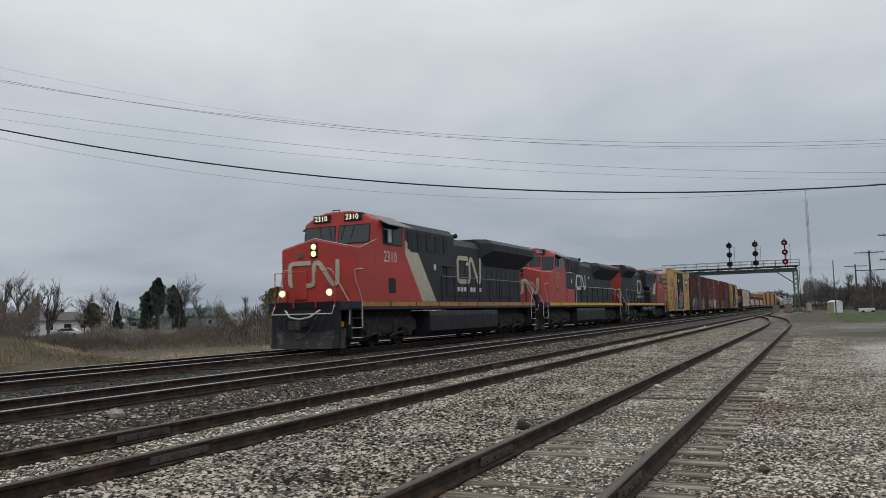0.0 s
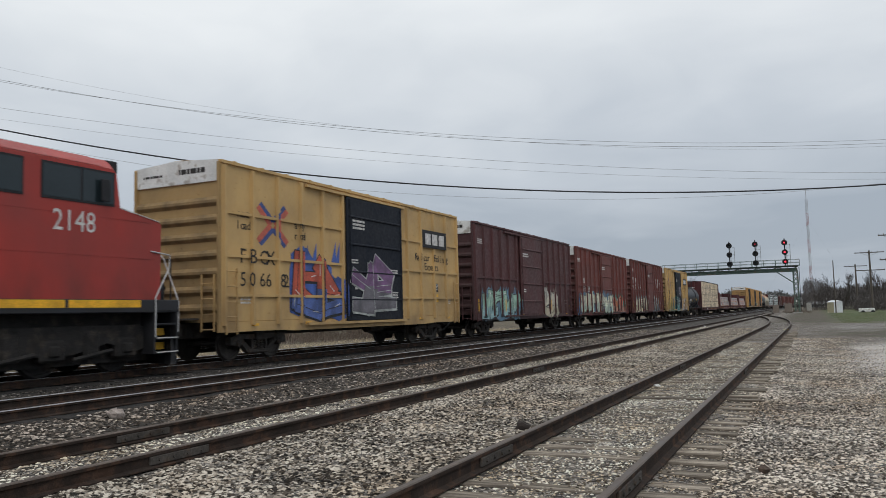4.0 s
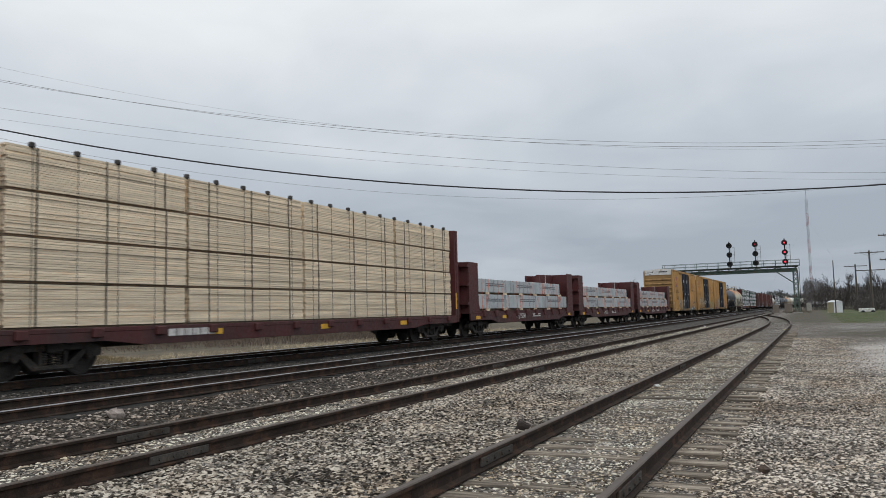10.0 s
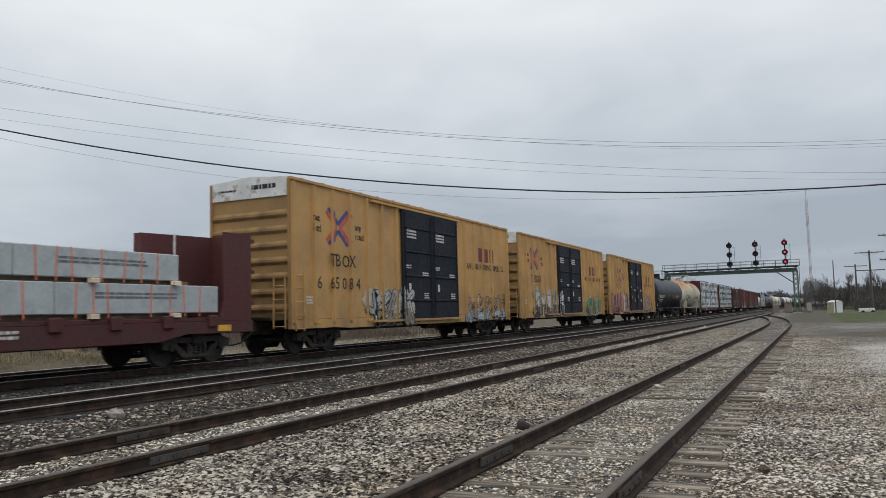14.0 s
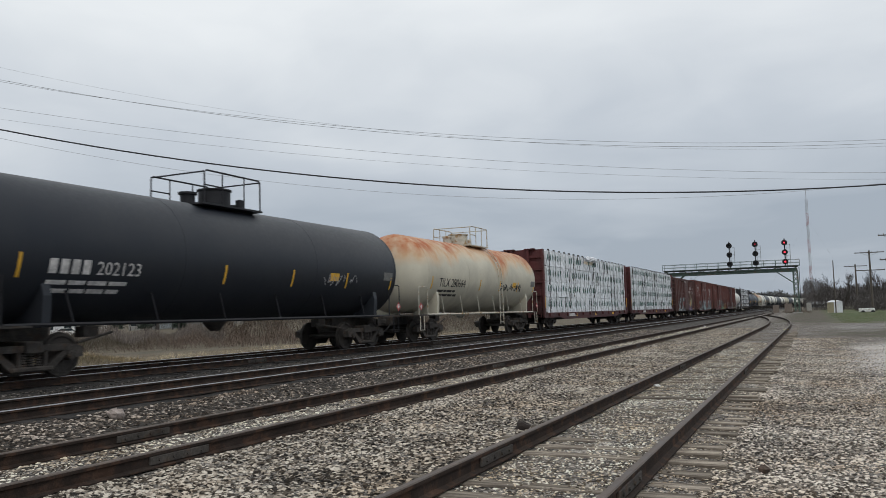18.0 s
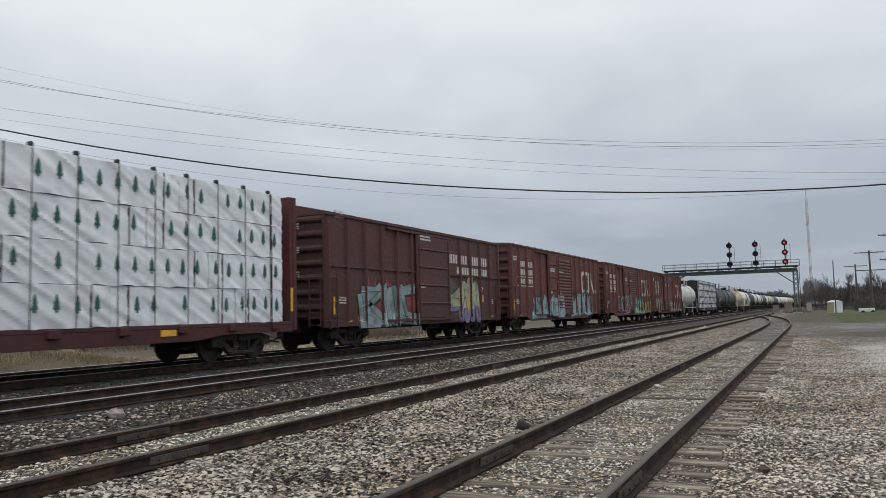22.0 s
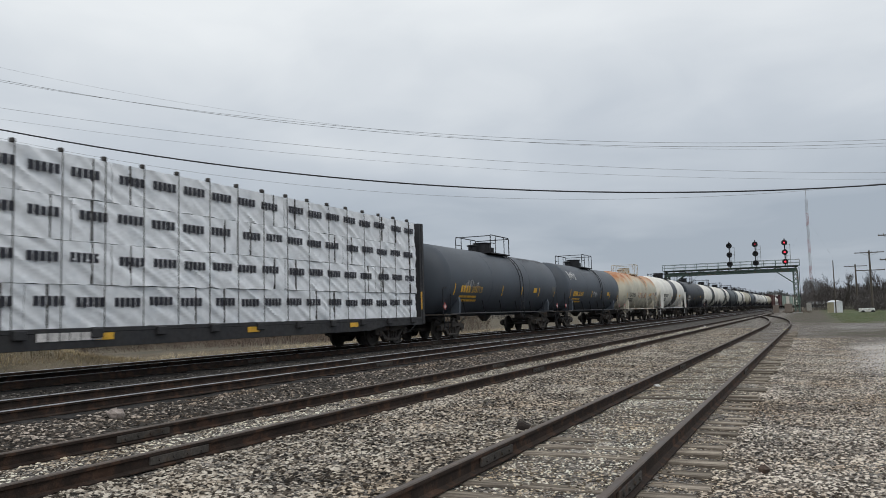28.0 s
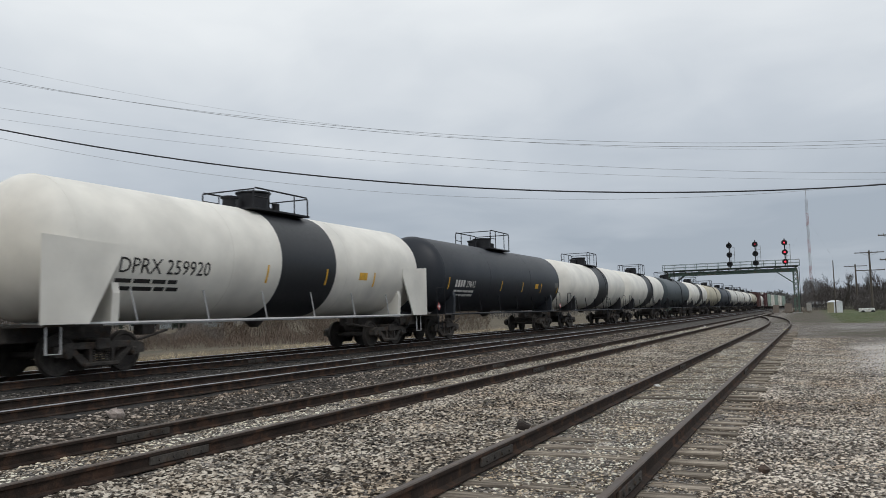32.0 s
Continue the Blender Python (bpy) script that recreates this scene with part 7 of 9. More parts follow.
def signal_mast(x, lit):
    m = thing("railway_signal", "black railway signal mast with three round heads" + (", all showing red" if lit == (1, 1, 1) else ""), "railway signal", "signals on the bridge")
    y = BRIDGE_Y - 1.0
    part("mast", Geo().tube([(x, y, 8.05), (x, y, 12.9)], 0.09, 8), SIGNALBLACK, m)
    part("ladder", Geo().tube([(x + 0.85, y + 0.1, 8.1), (x + 0.85, y + 0.1, 11.9)], 0.04, 5).tube([(x + 0.25, y + 0.1, 8.1), (x + 0.25, y + 0.1, 11.9)], 0.03, 5), GALV, m)
    for k in range(6):
        part("rung", Geo().tube([(x + 0.1, y + 0.1, 8.6 + k * 0.65), (x + 0.85, y + 0.1, 8.6 + k * 0.65)], 0.025, 4), GALV, m)
    for i, z in enumerate((12.15, 10.48, 8.82)):
        h = part("signal_head", Geo().lathe([(-0.04, 0.48), (0.0, 0.50), (0.03, 0.48), (0.05, 0.3), (0.5, 0.28), (0.52, 0.0)], (x, y - 0.3, z), "y", 24), SIGNALBLACK, m, smooth=True)
        hood = Geo()
        n = 12
        for k in range(n + 1):
            a = math.pi * k / n
            for yy, r in ((-0.04, 0.24), (-0.5, 0.24), (-0.04, 0.26), (-0.5, 0.26)):
                hood.v.append((x + r * math.cos(a), y - 0.3 + yy, z + 0.02 + r * math.sin(a)))
        for k in range(n):
            i0, j0 = k * 4, k * 4 + 4
            hood.f += [(i0, i0 + 1, j0 + 1, j0), (i0 + 2, j0 + 2, j0 + 3, i0 + 3), (i0 + 1, i0 + 3, j0 + 3, j0 + 1)]
        part("visor", hood, SIGNALBLACK, h)
        lens = {0: GLASS, 1: RED_ON, 2: RED_DIM}[lit[i]]
        part("lens", Geo().lathe([(-0.075, 0.0), (-0.07, 0.09), (-0.045, 0.15), (-0.03, 0.17)], (x, y - 0.3, z), "y", 16), lens, h, "lit red lens" if lit[i] else "")


signal_bridge()
signal_mast(-13.15, (0, 0, 0))
signal_mast(-8.80, (2, 0, 0))
signal_mast(-4.0, (1, 1, 1))

# ---- overhead wires and poles ----
POLEWOOD = mat("weathered_pole_wood", (0.10, 0.085, 0.07), 0.9, 0, 0.3, 2, 30, 0.4, stretch=(4, 4, 0.4))
FWD = Vector((-math.sin(YAW), math.cos(YAW), 0))
SIDE = Vector((math.cos(YAW), math.sin(YAW), 0))


def span(name, label, depth, left, low, right, radius, material):
    """A sagging wire across the view between two poles: each point as (metres to the side, height)."""
    (a, za), (b, zb), (c, zc) = left, low, right
    m = np.polyfit((a, b, c), (za, zb, zc), 2)
    pts = [FWD * depth + SIDE * s + Vector((0, 0, float(np.polyval(m, s)))) for s in np.linspace(a, c, 40)]
    ob = part(name, Geo().tube(pts, radius, 5), material, None)
    return tagged(ob, label, "cable", "overhead wires")


def utility_pole(x, y, top, arms, label, width=2.4, r=0.15, turn=0.0, base=-0.8):
    p = thing("utility_pole", label, "utility pole", "utility poles", m=pose(x, y, 0, 0, 0, turn))
    part("pole", Geo().lathe([(base, r), (top * 0.5, r * 0.85), (top, r * 0.65)], (0, 0, 0), "z", 10), POLEWOOD, p, smooth=True)
    for z in arms:
        a = part("crossarm", Geo().box(-width / 2, width / 2, -0.16, -0.04, z - 0.07, z + 0.07), POLEWOOD, p)
        for k in range(6):
            xx = -width / 2 + 0.12 + (width - 0.24) * k / 5
            part("insulator", lambda: Geo().lathe([(0, 0.03), (0.05, 0.055), (0.1, 0.035), (0.14, 0.05), (0.17, 0.0)], (0, 0, 0), "z", 8), GALV, a, key="insulator", m=pose(xx, -0.1, z + 0.07))
        part("arm_brace", Geo().tube([(-width * 0.3, -0.1, z - 0.05), (0, -0.15, z - 0.6), (width * 0.3, -0.1, z - 0.05)], 0.02, 4), GALV, p)
    return p


WIRE = mat("dark_cable", (0.012, 0.012, 0.014), 0.6, 0, 0.1, 1, 10, 0)
THINWIRE = mat("grey_line_wire", (0.30, 0.31, 0.32), 0.5, 0.4, 0.1, 1, 10, 0)
span("overhead_cable", "thick black cable sagging across the tracks", 40, (-28.93, 12.91), (0, 7.90), (30.99, 7.91), 0.038, WIRE)
span("overhead_wire", "thin grey wire below the thick cable", 42, (-30.06, 13.05), (0, 7.69), (32.15, 8.64), 0.008, THINWIRE)
for dep, a, b, c, r in ((56, (-38.17, 20.62), (0, 14.15), (40.4, 13.10), 0.015), (55, (-37.6, 20.07), (0, 14.14), (39.84, 13.11), 0.013), (57, (-38.77, 22.1), (0, 14.47), (40.96, 13.06), 0.007),
                        (58, (-39.28, 18.84), (0, 13.07), (41.4, 10.88), 0.012), (59, (-39.83, 18.19), (0, 12.61), (41.94, 10.58), 0.009)):
    span("overhead_wire", "thin grey line wire high over the tracks", dep, a, b, c, r, THINWIRE)
utility_pole(-43.6, 24.0, 13.6, (12.9,), "tall wooden pole carrying the thick cable", 2.4)
utility_pole(11.1, 49.9, 9.4, (7.9, 8.6), "wooden pole carrying the thick cable", 2.4)
utility_pole(-59.4, 34.8, 22.6, (22.0, 20.3, 18.5), "tall wooden pole carrying line wires", 5.0, turn=25)
utility_pole(12.8, 68.9, 13.8, (13.05, 10.8), "wooden pole carrying line wires", 5.0, turn=25)
utility_pole(9.0, 150, 10.1, (9.75, 6.75), "dark wooden utility pole with two crossarms", 4.4, 0.2)
utility_pole(8.6, 190, 9.6, (9.2,), "dark wooden utility pole with one crossarm", 4.4, 0.22)
utility_pole(9.9, 120, 11.6, (10.3, 7.0), "dark wooden utility pole with two crossarms", 3.0, 0.18)
utility_pole(3.2, 140, 8.2, (), "slim leaning grey pole by the equipment shed", 1.0, 0.10)


# ---- buildings, tower and small structures ----
def radio_tower():
    t = thing("radio_tower", "very tall thin lattice radio tower far off", "radio tower")
    x, y = -0.4, 600.0
    red, white = mat("tower_red", (0.30, 0.14, 0.13), 0.6), mat("tower_grey", (0.34, 0.34, 0.35), 0.6)
    for k in range(8):
        z0, z1 = -0.5 + k * 9.4, -0.5 + (k + 1) * 9.4
        w = 0.85
        g = Geo()
        ring = [(x + w * math.cos(a), y + w * math.sin(a)) for a in (0.5, 2.6, 4.7)]
        for i in range(3):
            px, py = ring[i]
            qx, qy = ring[(i + 1) % 3]
            g.tube([(px, py, z0), (px, py, z1)], 0.13, 4)
            for j in range(5):
                za, zb = z0 + (z1 - z0) * j / 5, z0 + (z1 - z0) * (j + 1) / 5
                g.tube([(px, py, za), (qx, qy, zb)], 0.07, 3)
        part("mast_section", g, white if k % 2 else red, t)
    part("aerial", Geo().tube([(x, y, 74.7), (x, y, 82)], 0.16, 5), white, t)
    for a in (0.6, 2.7, 4.8):
        part("guy_wire", Geo().tube([(x, y, 60), (x + 40 * math.cos(a), y + 40 * math.sin(a), -0.8)], 0.02, 3), GALV, t)


def shed():
    s = thing("equipment_shed", "small white metal equipment shed with a yellowed side", "shed", m=pose(3.3, 150, -0.3, 0, 0, 38))
    wht, yel = mat("shed_white", (0.66, 0.68, 0.70), 0.5, 0, 0.08, 2, 30, 0.1), mat("shed_yellowed", (0.50, 0.45, 0.30), 0.6)
    part("wall", Geo().box(-0.85, 0.85, -0.85, 0.85, 0, 1.85, 0.02), wht, s)
    part("side_panel", Geo().box(-0.87, -0.85, -0.8, 0.8, 0.05, 1.8), yel, s)
    part("roof", Geo().prism([(-0.98, 1.83), (0, 2.15), (0.98, 1.83)], -0.95, 0.95, "y"), wht, s)
    part("door", Geo().box(-0.35, 0.35, -0.875, -0.85, 0.05, 1.7), wht, s)


def cabinet(x, y, w, h, label, color):
    c = thing("trackside_cabinet", label, "cabinet", m=pose(x, y, -0.3))
    p = mat("cabinet_" + label.split()[0], color, 0.6)
    part("body", Geo().box(-w / 2, w / 2, -0.4, 0.4, 0.1, h, 0.03), p, c)
    part("door", Geo().box(-w / 2 + 0.06, w / 2 - 0.06, -0.42, -0.4, 0.2, h - 0.1), p, c)
    part("base", Geo().box(-w / 2 - 0.05, w / 2 + 0.05, -0.45, 0.45, -0.2, 0.1), TRUCK, c)


def house(x, y, w, dpt, hgt, roof_h, turn, wall_c, roof_c, label, windows=3):
    h = thing("house", label, "house", "houses beyond the line", m=pose(x, y, -0.9, 0, 0, turn))
    wm, rm = mat("house_wall_%d" % round(x), wall_c, 0.7, 0, 0.12, 1, 20, 0.1), mat("house_roof_%d" % round(x), roof_c, 0.8, 0, 0.2, 1, 20, 0.2)
    part("wall", Geo().box(-w / 2, w / 2, -dpt / 2, dpt / 2, 0, hgt), wm, h)
    part("roof", Geo().prism([(-dpt / 2 - 0.5, hgt - 0.05), (0, hgt + roof_h), (dpt / 2 + 0.5, hgt - 0.05), (dpt / 2 + 0.5, hgt - 0.2), (-dpt / 2 - 0.5, hgt - 0.2)], -w / 2 - 0.5, w / 2 + 0.5, "x"), rm, h)
    for k in range(windows):
        xx = -w / 2 + w * (k + 0.5) / windows
        wd = part("window", Geo().box(xx - 0.7, xx + 0.7, -dpt / 2 - 0.06, -dpt / 2 + 0.02, 1.0, 2.2), WHITE, h)
        part("pane", Geo().box(xx - 0.6, xx + 0.6, -dpt / 2 - 0.075, -dpt / 2 - 0.05, 1.1, 2.1), GLASS, wd)
    part("chimney", Geo().box(w * 0.2, w * 0.2 + 0.6, -0.3, 0.3, hgt, hgt + roof_h + 0.5), TRUCK, h)


radio_tower()
shed()
cabinet(-0.9, 190, 1.0, 1.9, "grey metal cabinet beside the track", (0.35, 0.34, 0.31))
cabinet(-4.2, 158, 1.3, 1.8, "brown weathered cabinet by the bridge leg", (0.22, 0.18, 0.15))
cabinet(-6.6, 165, 1.1, 1.6, "brown weathered cabinet by the bridge leg", (0.22, 0.18, 0.15))
house(-128, 100, 9, 7, 2.9, 1.5, 52, (0.62, 0.63, 0.64), (0.13, 0.115, 0.11), "low white house with a brown roof among bare trees")
house(-148, 142, 7, 7, 3.0, 1.7, 45, (0.36, 0.36, 0.34), (0.16, 0.24, 0.23), "pale house with a grey-green roof")
house(-160, 167, 22, 10, 3.4, 2.2, 45, (0.24, 0.27, 0.28), (0.085, 0.125, 0.125), "long pale building with a green roof")
house(-152, 128, 9, 7, 3.0, 1.4, 45, (0.55, 0.54, 0.50), (0.22, 0.21, 0.20), "pale house with a grey roof")
house(1.2, 330, 5, 8, 2.4, 0.8, 0, (0.20, 0.19, 0.18), (0.26, 0.27, 0.28), "low grey building by the far end of the yard", 4)


def parked_car(x, y, turn, paint, label, z=-0.85):
    c = thing("car", label, "car", m=pose(x, y, z, 0, 0, turn))
    part("body", Geo().prism([(-2.2, 0.3), (-2.25, 0.75), (-1.5, 0.9), (-0.8, 1.4), (0.9, 1.42), (1.6, 0.95), (2.2, 0.85), (2.2, 0.3)], -0.85, 0.85, "y"), paint, c)
    part("windscreen", Geo().prism([(-1.35, 0.92), (-0.78, 1.34), (0.86, 1.36), (1.45, 0.96)], -0.87, 0.87, "y"), GLASS, c)
    for dx in (-1.35, 1.35):
        for s in (-1, 1):
            part("wheel", lambda: Geo().lathe([(-0.1, 0.2), (-0.1, 0.31), (0.1, 0.31), (0.1, 0.2)], (0, 0, 0), "y", 14), RUBBER, c, key="car_wheel", m=pose(dx, s * 0.78, 0.31))


parked_car(-112, 91, 30, WHITE, "white parked car before the low white house")
tr = thing("box_trailer", "low white box trailer parked by the woods", "trailer", m=pose(8.0, 146, -0.55))
part("body", Geo().box(-1.3, 1.0, -0.8, 0.8, 0.35, 0.95, 0.05), WHITE, tr)
for sx in (-0.7, 0.7):
    part("wheel", lambda: Geo().lathe([(-0.1, 0.2), (-0.1, 0.31), (0.1, 0.31), (0.1, 0.2)], (0, 0, 0), "y", 14), RUBBER, tr, key="car_wheel", m=pose(sx, -0.75, 0.31))


# ---- trees, brush and grass ----
BARK = mat("grey_bark", (0.075, 0.066, 0.060), 0.95, 0, 0.3, 2, 25, 0.3)
TWIG = mat("bare_twigs", (0.13, 0.108, 0.092), 0.95, 0, 0.2, 0.3, 8, 0, per_island=0.35)
REDTWIG = mat("reddish_brush", (0.115, 0.082, 0.062), 0.95, 0, 0.2, 0.3, 8, 0, (0.085, 0.075, 0.048), 0.5, 0.08, per_island=0.4)
NEEDLE = mat("dark_evergreen", (0.045, 0.060, 0.045), 0.9, 0, 0.3, 0.6, 8, 0, per_island=0.4)
OLIVE = mat("budding_leaves", (0.12, 0.11, 0.05), 0.9, 0, 0.3, 0.6, 8, 0, per_island=0.4)
BUDTREE = mat("grey_green_buds", (0.12, 0.125, 0.095), 0.9, 0, 0.3, 0.6, 8, 0, per_island=0.4)
STRAW = mat("dry_grass_blades", (0.52, 0.43, 0.28), 0.9, 0, 0.2, 0.5, 8, 0, (0.27, 0.215, 0.14), 0.6, 0.3, per_island=0.4)
DULLGRASS = mat("dull_spring_grass", (0.25, 0.23, 0.12), 0.9, 0, 0.2, 0.5, 8, 0, (0.19, 0.165, 0.10), 0.5, 0.4, per_island=0.4)
GREENBLADE = mat("spring_grass_blades", (0.09, 0.11, 0.035), 0.9, 0, 0.2, 0.5, 8, 0, per_island=0.4)


def blades(name, label, category, pts, size, material, spread=0.5, width=0.1, seed=1, bend=0.0):
    """Many thin tapering blades or twigs as one mesh. pts: (n, 3) feet; size: (n,) lengths."""
    rng = np.random.default_rng(seed)
    pts, size = np.asarray(pts, float), np.asarray(size, float)
    n = len(pts)
    a, lean = rng.random(n) * 6.283, np.abs(rng.normal(0, spread, n))
    d = np.stack([np.cos(a) * np.sin(lean), np.sin(a) * np.sin(lean), np.cos(lean)], -1)
    b = rng.random(n) * 6.283
    w = np.stack([np.cos(b), np.sin(b), np.zeros(n)], -1) * (size * width)[:, None] * 0.5
    mid = pts + d * size[:, None] * 0.55
    tip = pts + d * size[:, None] + np.stack([np.cos(a), np.sin(a), -0.3 * np.ones(n)], -1) * (size * bend)[:, None]
    v = np.stack([pts - w, pts + w, mid + w * 0.8, mid - w * 0.8, tip], 1).reshape(-1, 3)
    k = np.arange(n)[:, None] * 5
    quads, tris = k + np.array([[0, 1, 2, 3]]), k + np.array([[3, 2, 4]])
    loops = np.concatenate([quads, tris], 1).reshape(-1)
    start = (np.arange(n)[:, None] * 7 + np.array([[0, 4]])).reshape(-1)
    me = bpy.data.meshes.new(name)
    me.vertices.add(len(v))
    me.vertices.foreach_set("co", v.reshape(-1))
    me.loops.add(len(loops))
    me.loops.foreach_set("vertex_index", loops.astype(np.int32))
    me.polygons.add(len(start))
    me.polygons.foreach_set("loop_start", start.astype(np.int32))
    me.update()
    me.validate()
    me.materials.append(material)
    ob = new(name, me)
    return tagged(ob, label, category, kind="stuff") if label else ob


def branches(seed, height, levels=4, spread=0.55, slim=1.0):
    """A leafless tree: tapered trunk and limbs as one shape."""
    rnd = random.Random(seed)
    wood = Geo()

    def grow(p, d, length, r, level):
        n = 4
        pts = [p]
        for i in range(n):
            d = (d + Vector((rnd.gauss(0, 0.12), rnd.gauss(0, 0.12), rnd.gauss(0.04, 0.06)))).normalized()
            pts.append(pts[-1] + d * length / n)
        for i in range(n):
            ra, rb = r * (1 - 0.5 * i / n), r * (1 - 0.5 * (i + 1) / n)
            u = (pts[i + 1] - pts[i]).normalized()
            o = u.orthogonal().normalized()
            c = u.cross(o)
            k = 5 if level < 2 else 3
            ring = [pts[i] + (o * math.cos(q * math.tau / k) + c * math.sin(q * math.tau / k)) * ra for q in range(k)]
            ring += [pts[i + 1] + (o * math.cos(q * math.tau / k) + c * math.sin(q * math.tau / k)) * rb for q in range(k)]
            wood.add(ring, [(q, (q + 1) % k, k + (q + 1) % k, k + q) for q in range(k)])
        if level == levels:
            return
        kids = (7, 5, 5, 4)[min(level, 3)]
        for i in range(kids):
            t = rnd.uniform(0.3 if level == 0 else 0.2, 1.0)
            b = pts[min(int(t * n), n)]
            a = rnd.uniform(0, math.tau)
            s = rnd.uniform(0.5, 1.1) * spread
            o = d.orthogonal().normalized()
            c = d.cross(o)
            nd = (d * math.cos(s) + (o * math.cos(a) + c * math.sin(a)) * math.sin(s) + Vector((0, 0, 0.06))).normalized()
            grow(b, nd, length * rnd.uniform(0.42, 0.68), max(r * 0.5, 0.011), level + 1)
    grow(Vector((0, 0, 0)), Vector((0, 0, 1)), height * 0.55, height * 0.012 * slim, 0)
    return wood


def bare_tree(x, y, height, variant, label="bare grey leafless tree", z=-0.9):
    t = thing("tree", label, "tree", "bare trees", m=pose(x, y, z, 0, 0, (x * 37 + y * 11) % 360))
    spread = (0.80, 0.66, 0.26)[variant % 3]
    w = part("trunk", lambda: branches(variant, 10.0, 4, spread), BARK, t, key=("bare", variant))
    w.scale = (height / 9.6,) * 3
    return t


def clump_tree(x, y, height, width, seed, material, label, cone=True, z=-0.9, group="evergreens"):
    t = thing("tree", label, "tree", group, m=pose(x, y, z))
    part("trunk", Geo().lathe([(0, height * 0.03), (height * 0.5, height * 0.018), (height * 0.9, height * 0.005)], (0, 0, 0), "z", 7), BARK, t)
    rng = np.random.default_rng(seed)
    n = 6000
    h = rng.random(n) ** (1.4 if cone else 0.9)
    rad = (1 - h) * 0.5 + 0.05 if cone else 0.5 * np.sqrt(np.clip(1 - (2 * h - 0.95) ** 2, 0.05, 1))
    a = rng.random(n) * 6.283
    lump = 0.75 + 0.35 * np.sin(a * 3 + h * 9 + seed) * np.sin(h * 14 + seed)
    r = rad * width * np.sqrt(rng.random(n)) * lump
    base = 0.12 if cone else 0.3
    pts = np.stack([r * np.cos(a), r * np.sin(a), height * (base + (1 - base) * h)], -1)
    ob = blades("crown", "", "", pts, height * (0.028 + 0.035 * rng.random(n)), material, 1.2, 0.42, seed)
    ob.parent = t
    return t


rt = random.Random(12)
for x, y, h, v in ((-88, 62, 9.5, 1), (-92, 66, 10.0, 2), (-84, 63, 8.5, 4), (-97, 72, 9.5, 5), (-90, 70, 10.5, 7), (-100, 78, 9.0, 8), (-96, 82, 7.5, 4), (-120, 101, 8.0, 1),
                   (-138, 118, 8, 2), (-149.5, 133, 12.0, 3), (-143, 133, 8.0, 7), (-111, 115, 12.6, 3), (-116, 121, 11.8, 3), (-118, 116, 10.0, 5), (-109, 119, 8, 4),
                   (-104, 126, 8, 8), (-98, 130, 9, 1), (-92, 136, 9, 7), (-86, 138, 8, 5), (-84, 246, 15, 2), (-80, 250, 14, 4), (-46, 251, 13.5, 8), (-42, 258, 13, 1), (-37, 256, 12.5, 2), (-50, 262, 13, 5)):
    bare_tree(x, y, h, v)
for x, y, h, w, sd in ((-139.6, 138.0, 12.0, 4.6, 4), (-143.0, 138, 9.0, 4.4, 6), (-136.4, 139.5, 10.2, 3.8, 8), (-126, 121, 6.0, 3.4, 9), (-134, 121, 6.5, 3.0, 11), (-114.0, 118.5, 6.8, 3.2, 7)):
    clump_tree(x, y, h, w, sd, NEEDLE, "dark evergreen tree behind the houses", cone=sd % 2 == 1)
clump_tree(-67.5, 111.5, 13.0, 6.2, 21, BUDTREE, "broad budding tree rising over the train", cone=False)
clump_tree(-98, 84, 5.0, 4.0, 22, OLIVE, "small budding olive-green tree", cone=False, group="budding trees")
clump_tree(-70, 92, 6.5, 6.0, 23, OLIVE, "small budding olive-green tree", cone=False, group="budding trees")


def cloud(n, az0, az1, r0, r1, h0, h1, seed, foot=-0.9, power=0.7):
    """Feet for brush or woods in a sector seen from the yard: az in degrees left of the line's direction."""
    rng = np.random.default_rng(seed)
    az, r = np.radians(az0 + (az1 - az0) * rng.random(n)), r0 + (r1 - r0) * rng.random(n)
    top = h0 + (h1 - h0) * (0.5 + 0.5 * np.sin(az * 37 + seed) * np.sin(az * 91 + 1.7 * seed)) * (0.7 + 0.5 * rng.random(n))
    z = foot + top * rng.random(n) ** power
    return np.stack([-np.sin(az) * r, np.cos(az) * r, z], -1)


def brush(label, n, az0, az1, r0, r1, h0, h1, seed, material, length, width, spread=0.6):
    rng = np.random.default_rng(seed + 1)
    blades("brush", label, "brush", cloud(n, az0, az1, r0, r1, h0, h1, seed), length * (0.6 + 0.8 * rng.random(n)), material, spread, width, seed)


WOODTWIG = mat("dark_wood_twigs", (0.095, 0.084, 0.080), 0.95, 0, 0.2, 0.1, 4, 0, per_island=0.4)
# distance haze is painted into these two: greyer than the near twigs
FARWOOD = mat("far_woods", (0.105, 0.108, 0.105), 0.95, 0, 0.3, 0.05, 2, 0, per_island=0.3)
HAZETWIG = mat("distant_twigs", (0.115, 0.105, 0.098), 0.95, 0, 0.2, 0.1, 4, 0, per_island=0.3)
brush("brown leafless brush and briars beyond the back siding", 30000, 27, 57, 56, 84, 0.2, 1.2, 31, REDTWIG, 0.40, 0.06, 2.2)
brush("reddish brown leafless thicket", 36000, 22, 41.5, 62, 110, 1.2, 4.6, 32, REDTWIG, 0.5, 0.05, 2.0)
brush("grey brown leafless thicket before the houses", 34000, 41, 57.5, 70, 105, 0.4, 2.0, 33, TWIG, 0.45, 0.055, 2.0)
brush("tall grey leafless thicket", 18000, 52.6, 57.5, 84, 112, 3.0, 6.8, 30, TWIG, 0.55, 0.045, 1.9)
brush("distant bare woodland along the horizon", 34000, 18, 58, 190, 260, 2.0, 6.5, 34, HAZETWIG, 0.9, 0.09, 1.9)
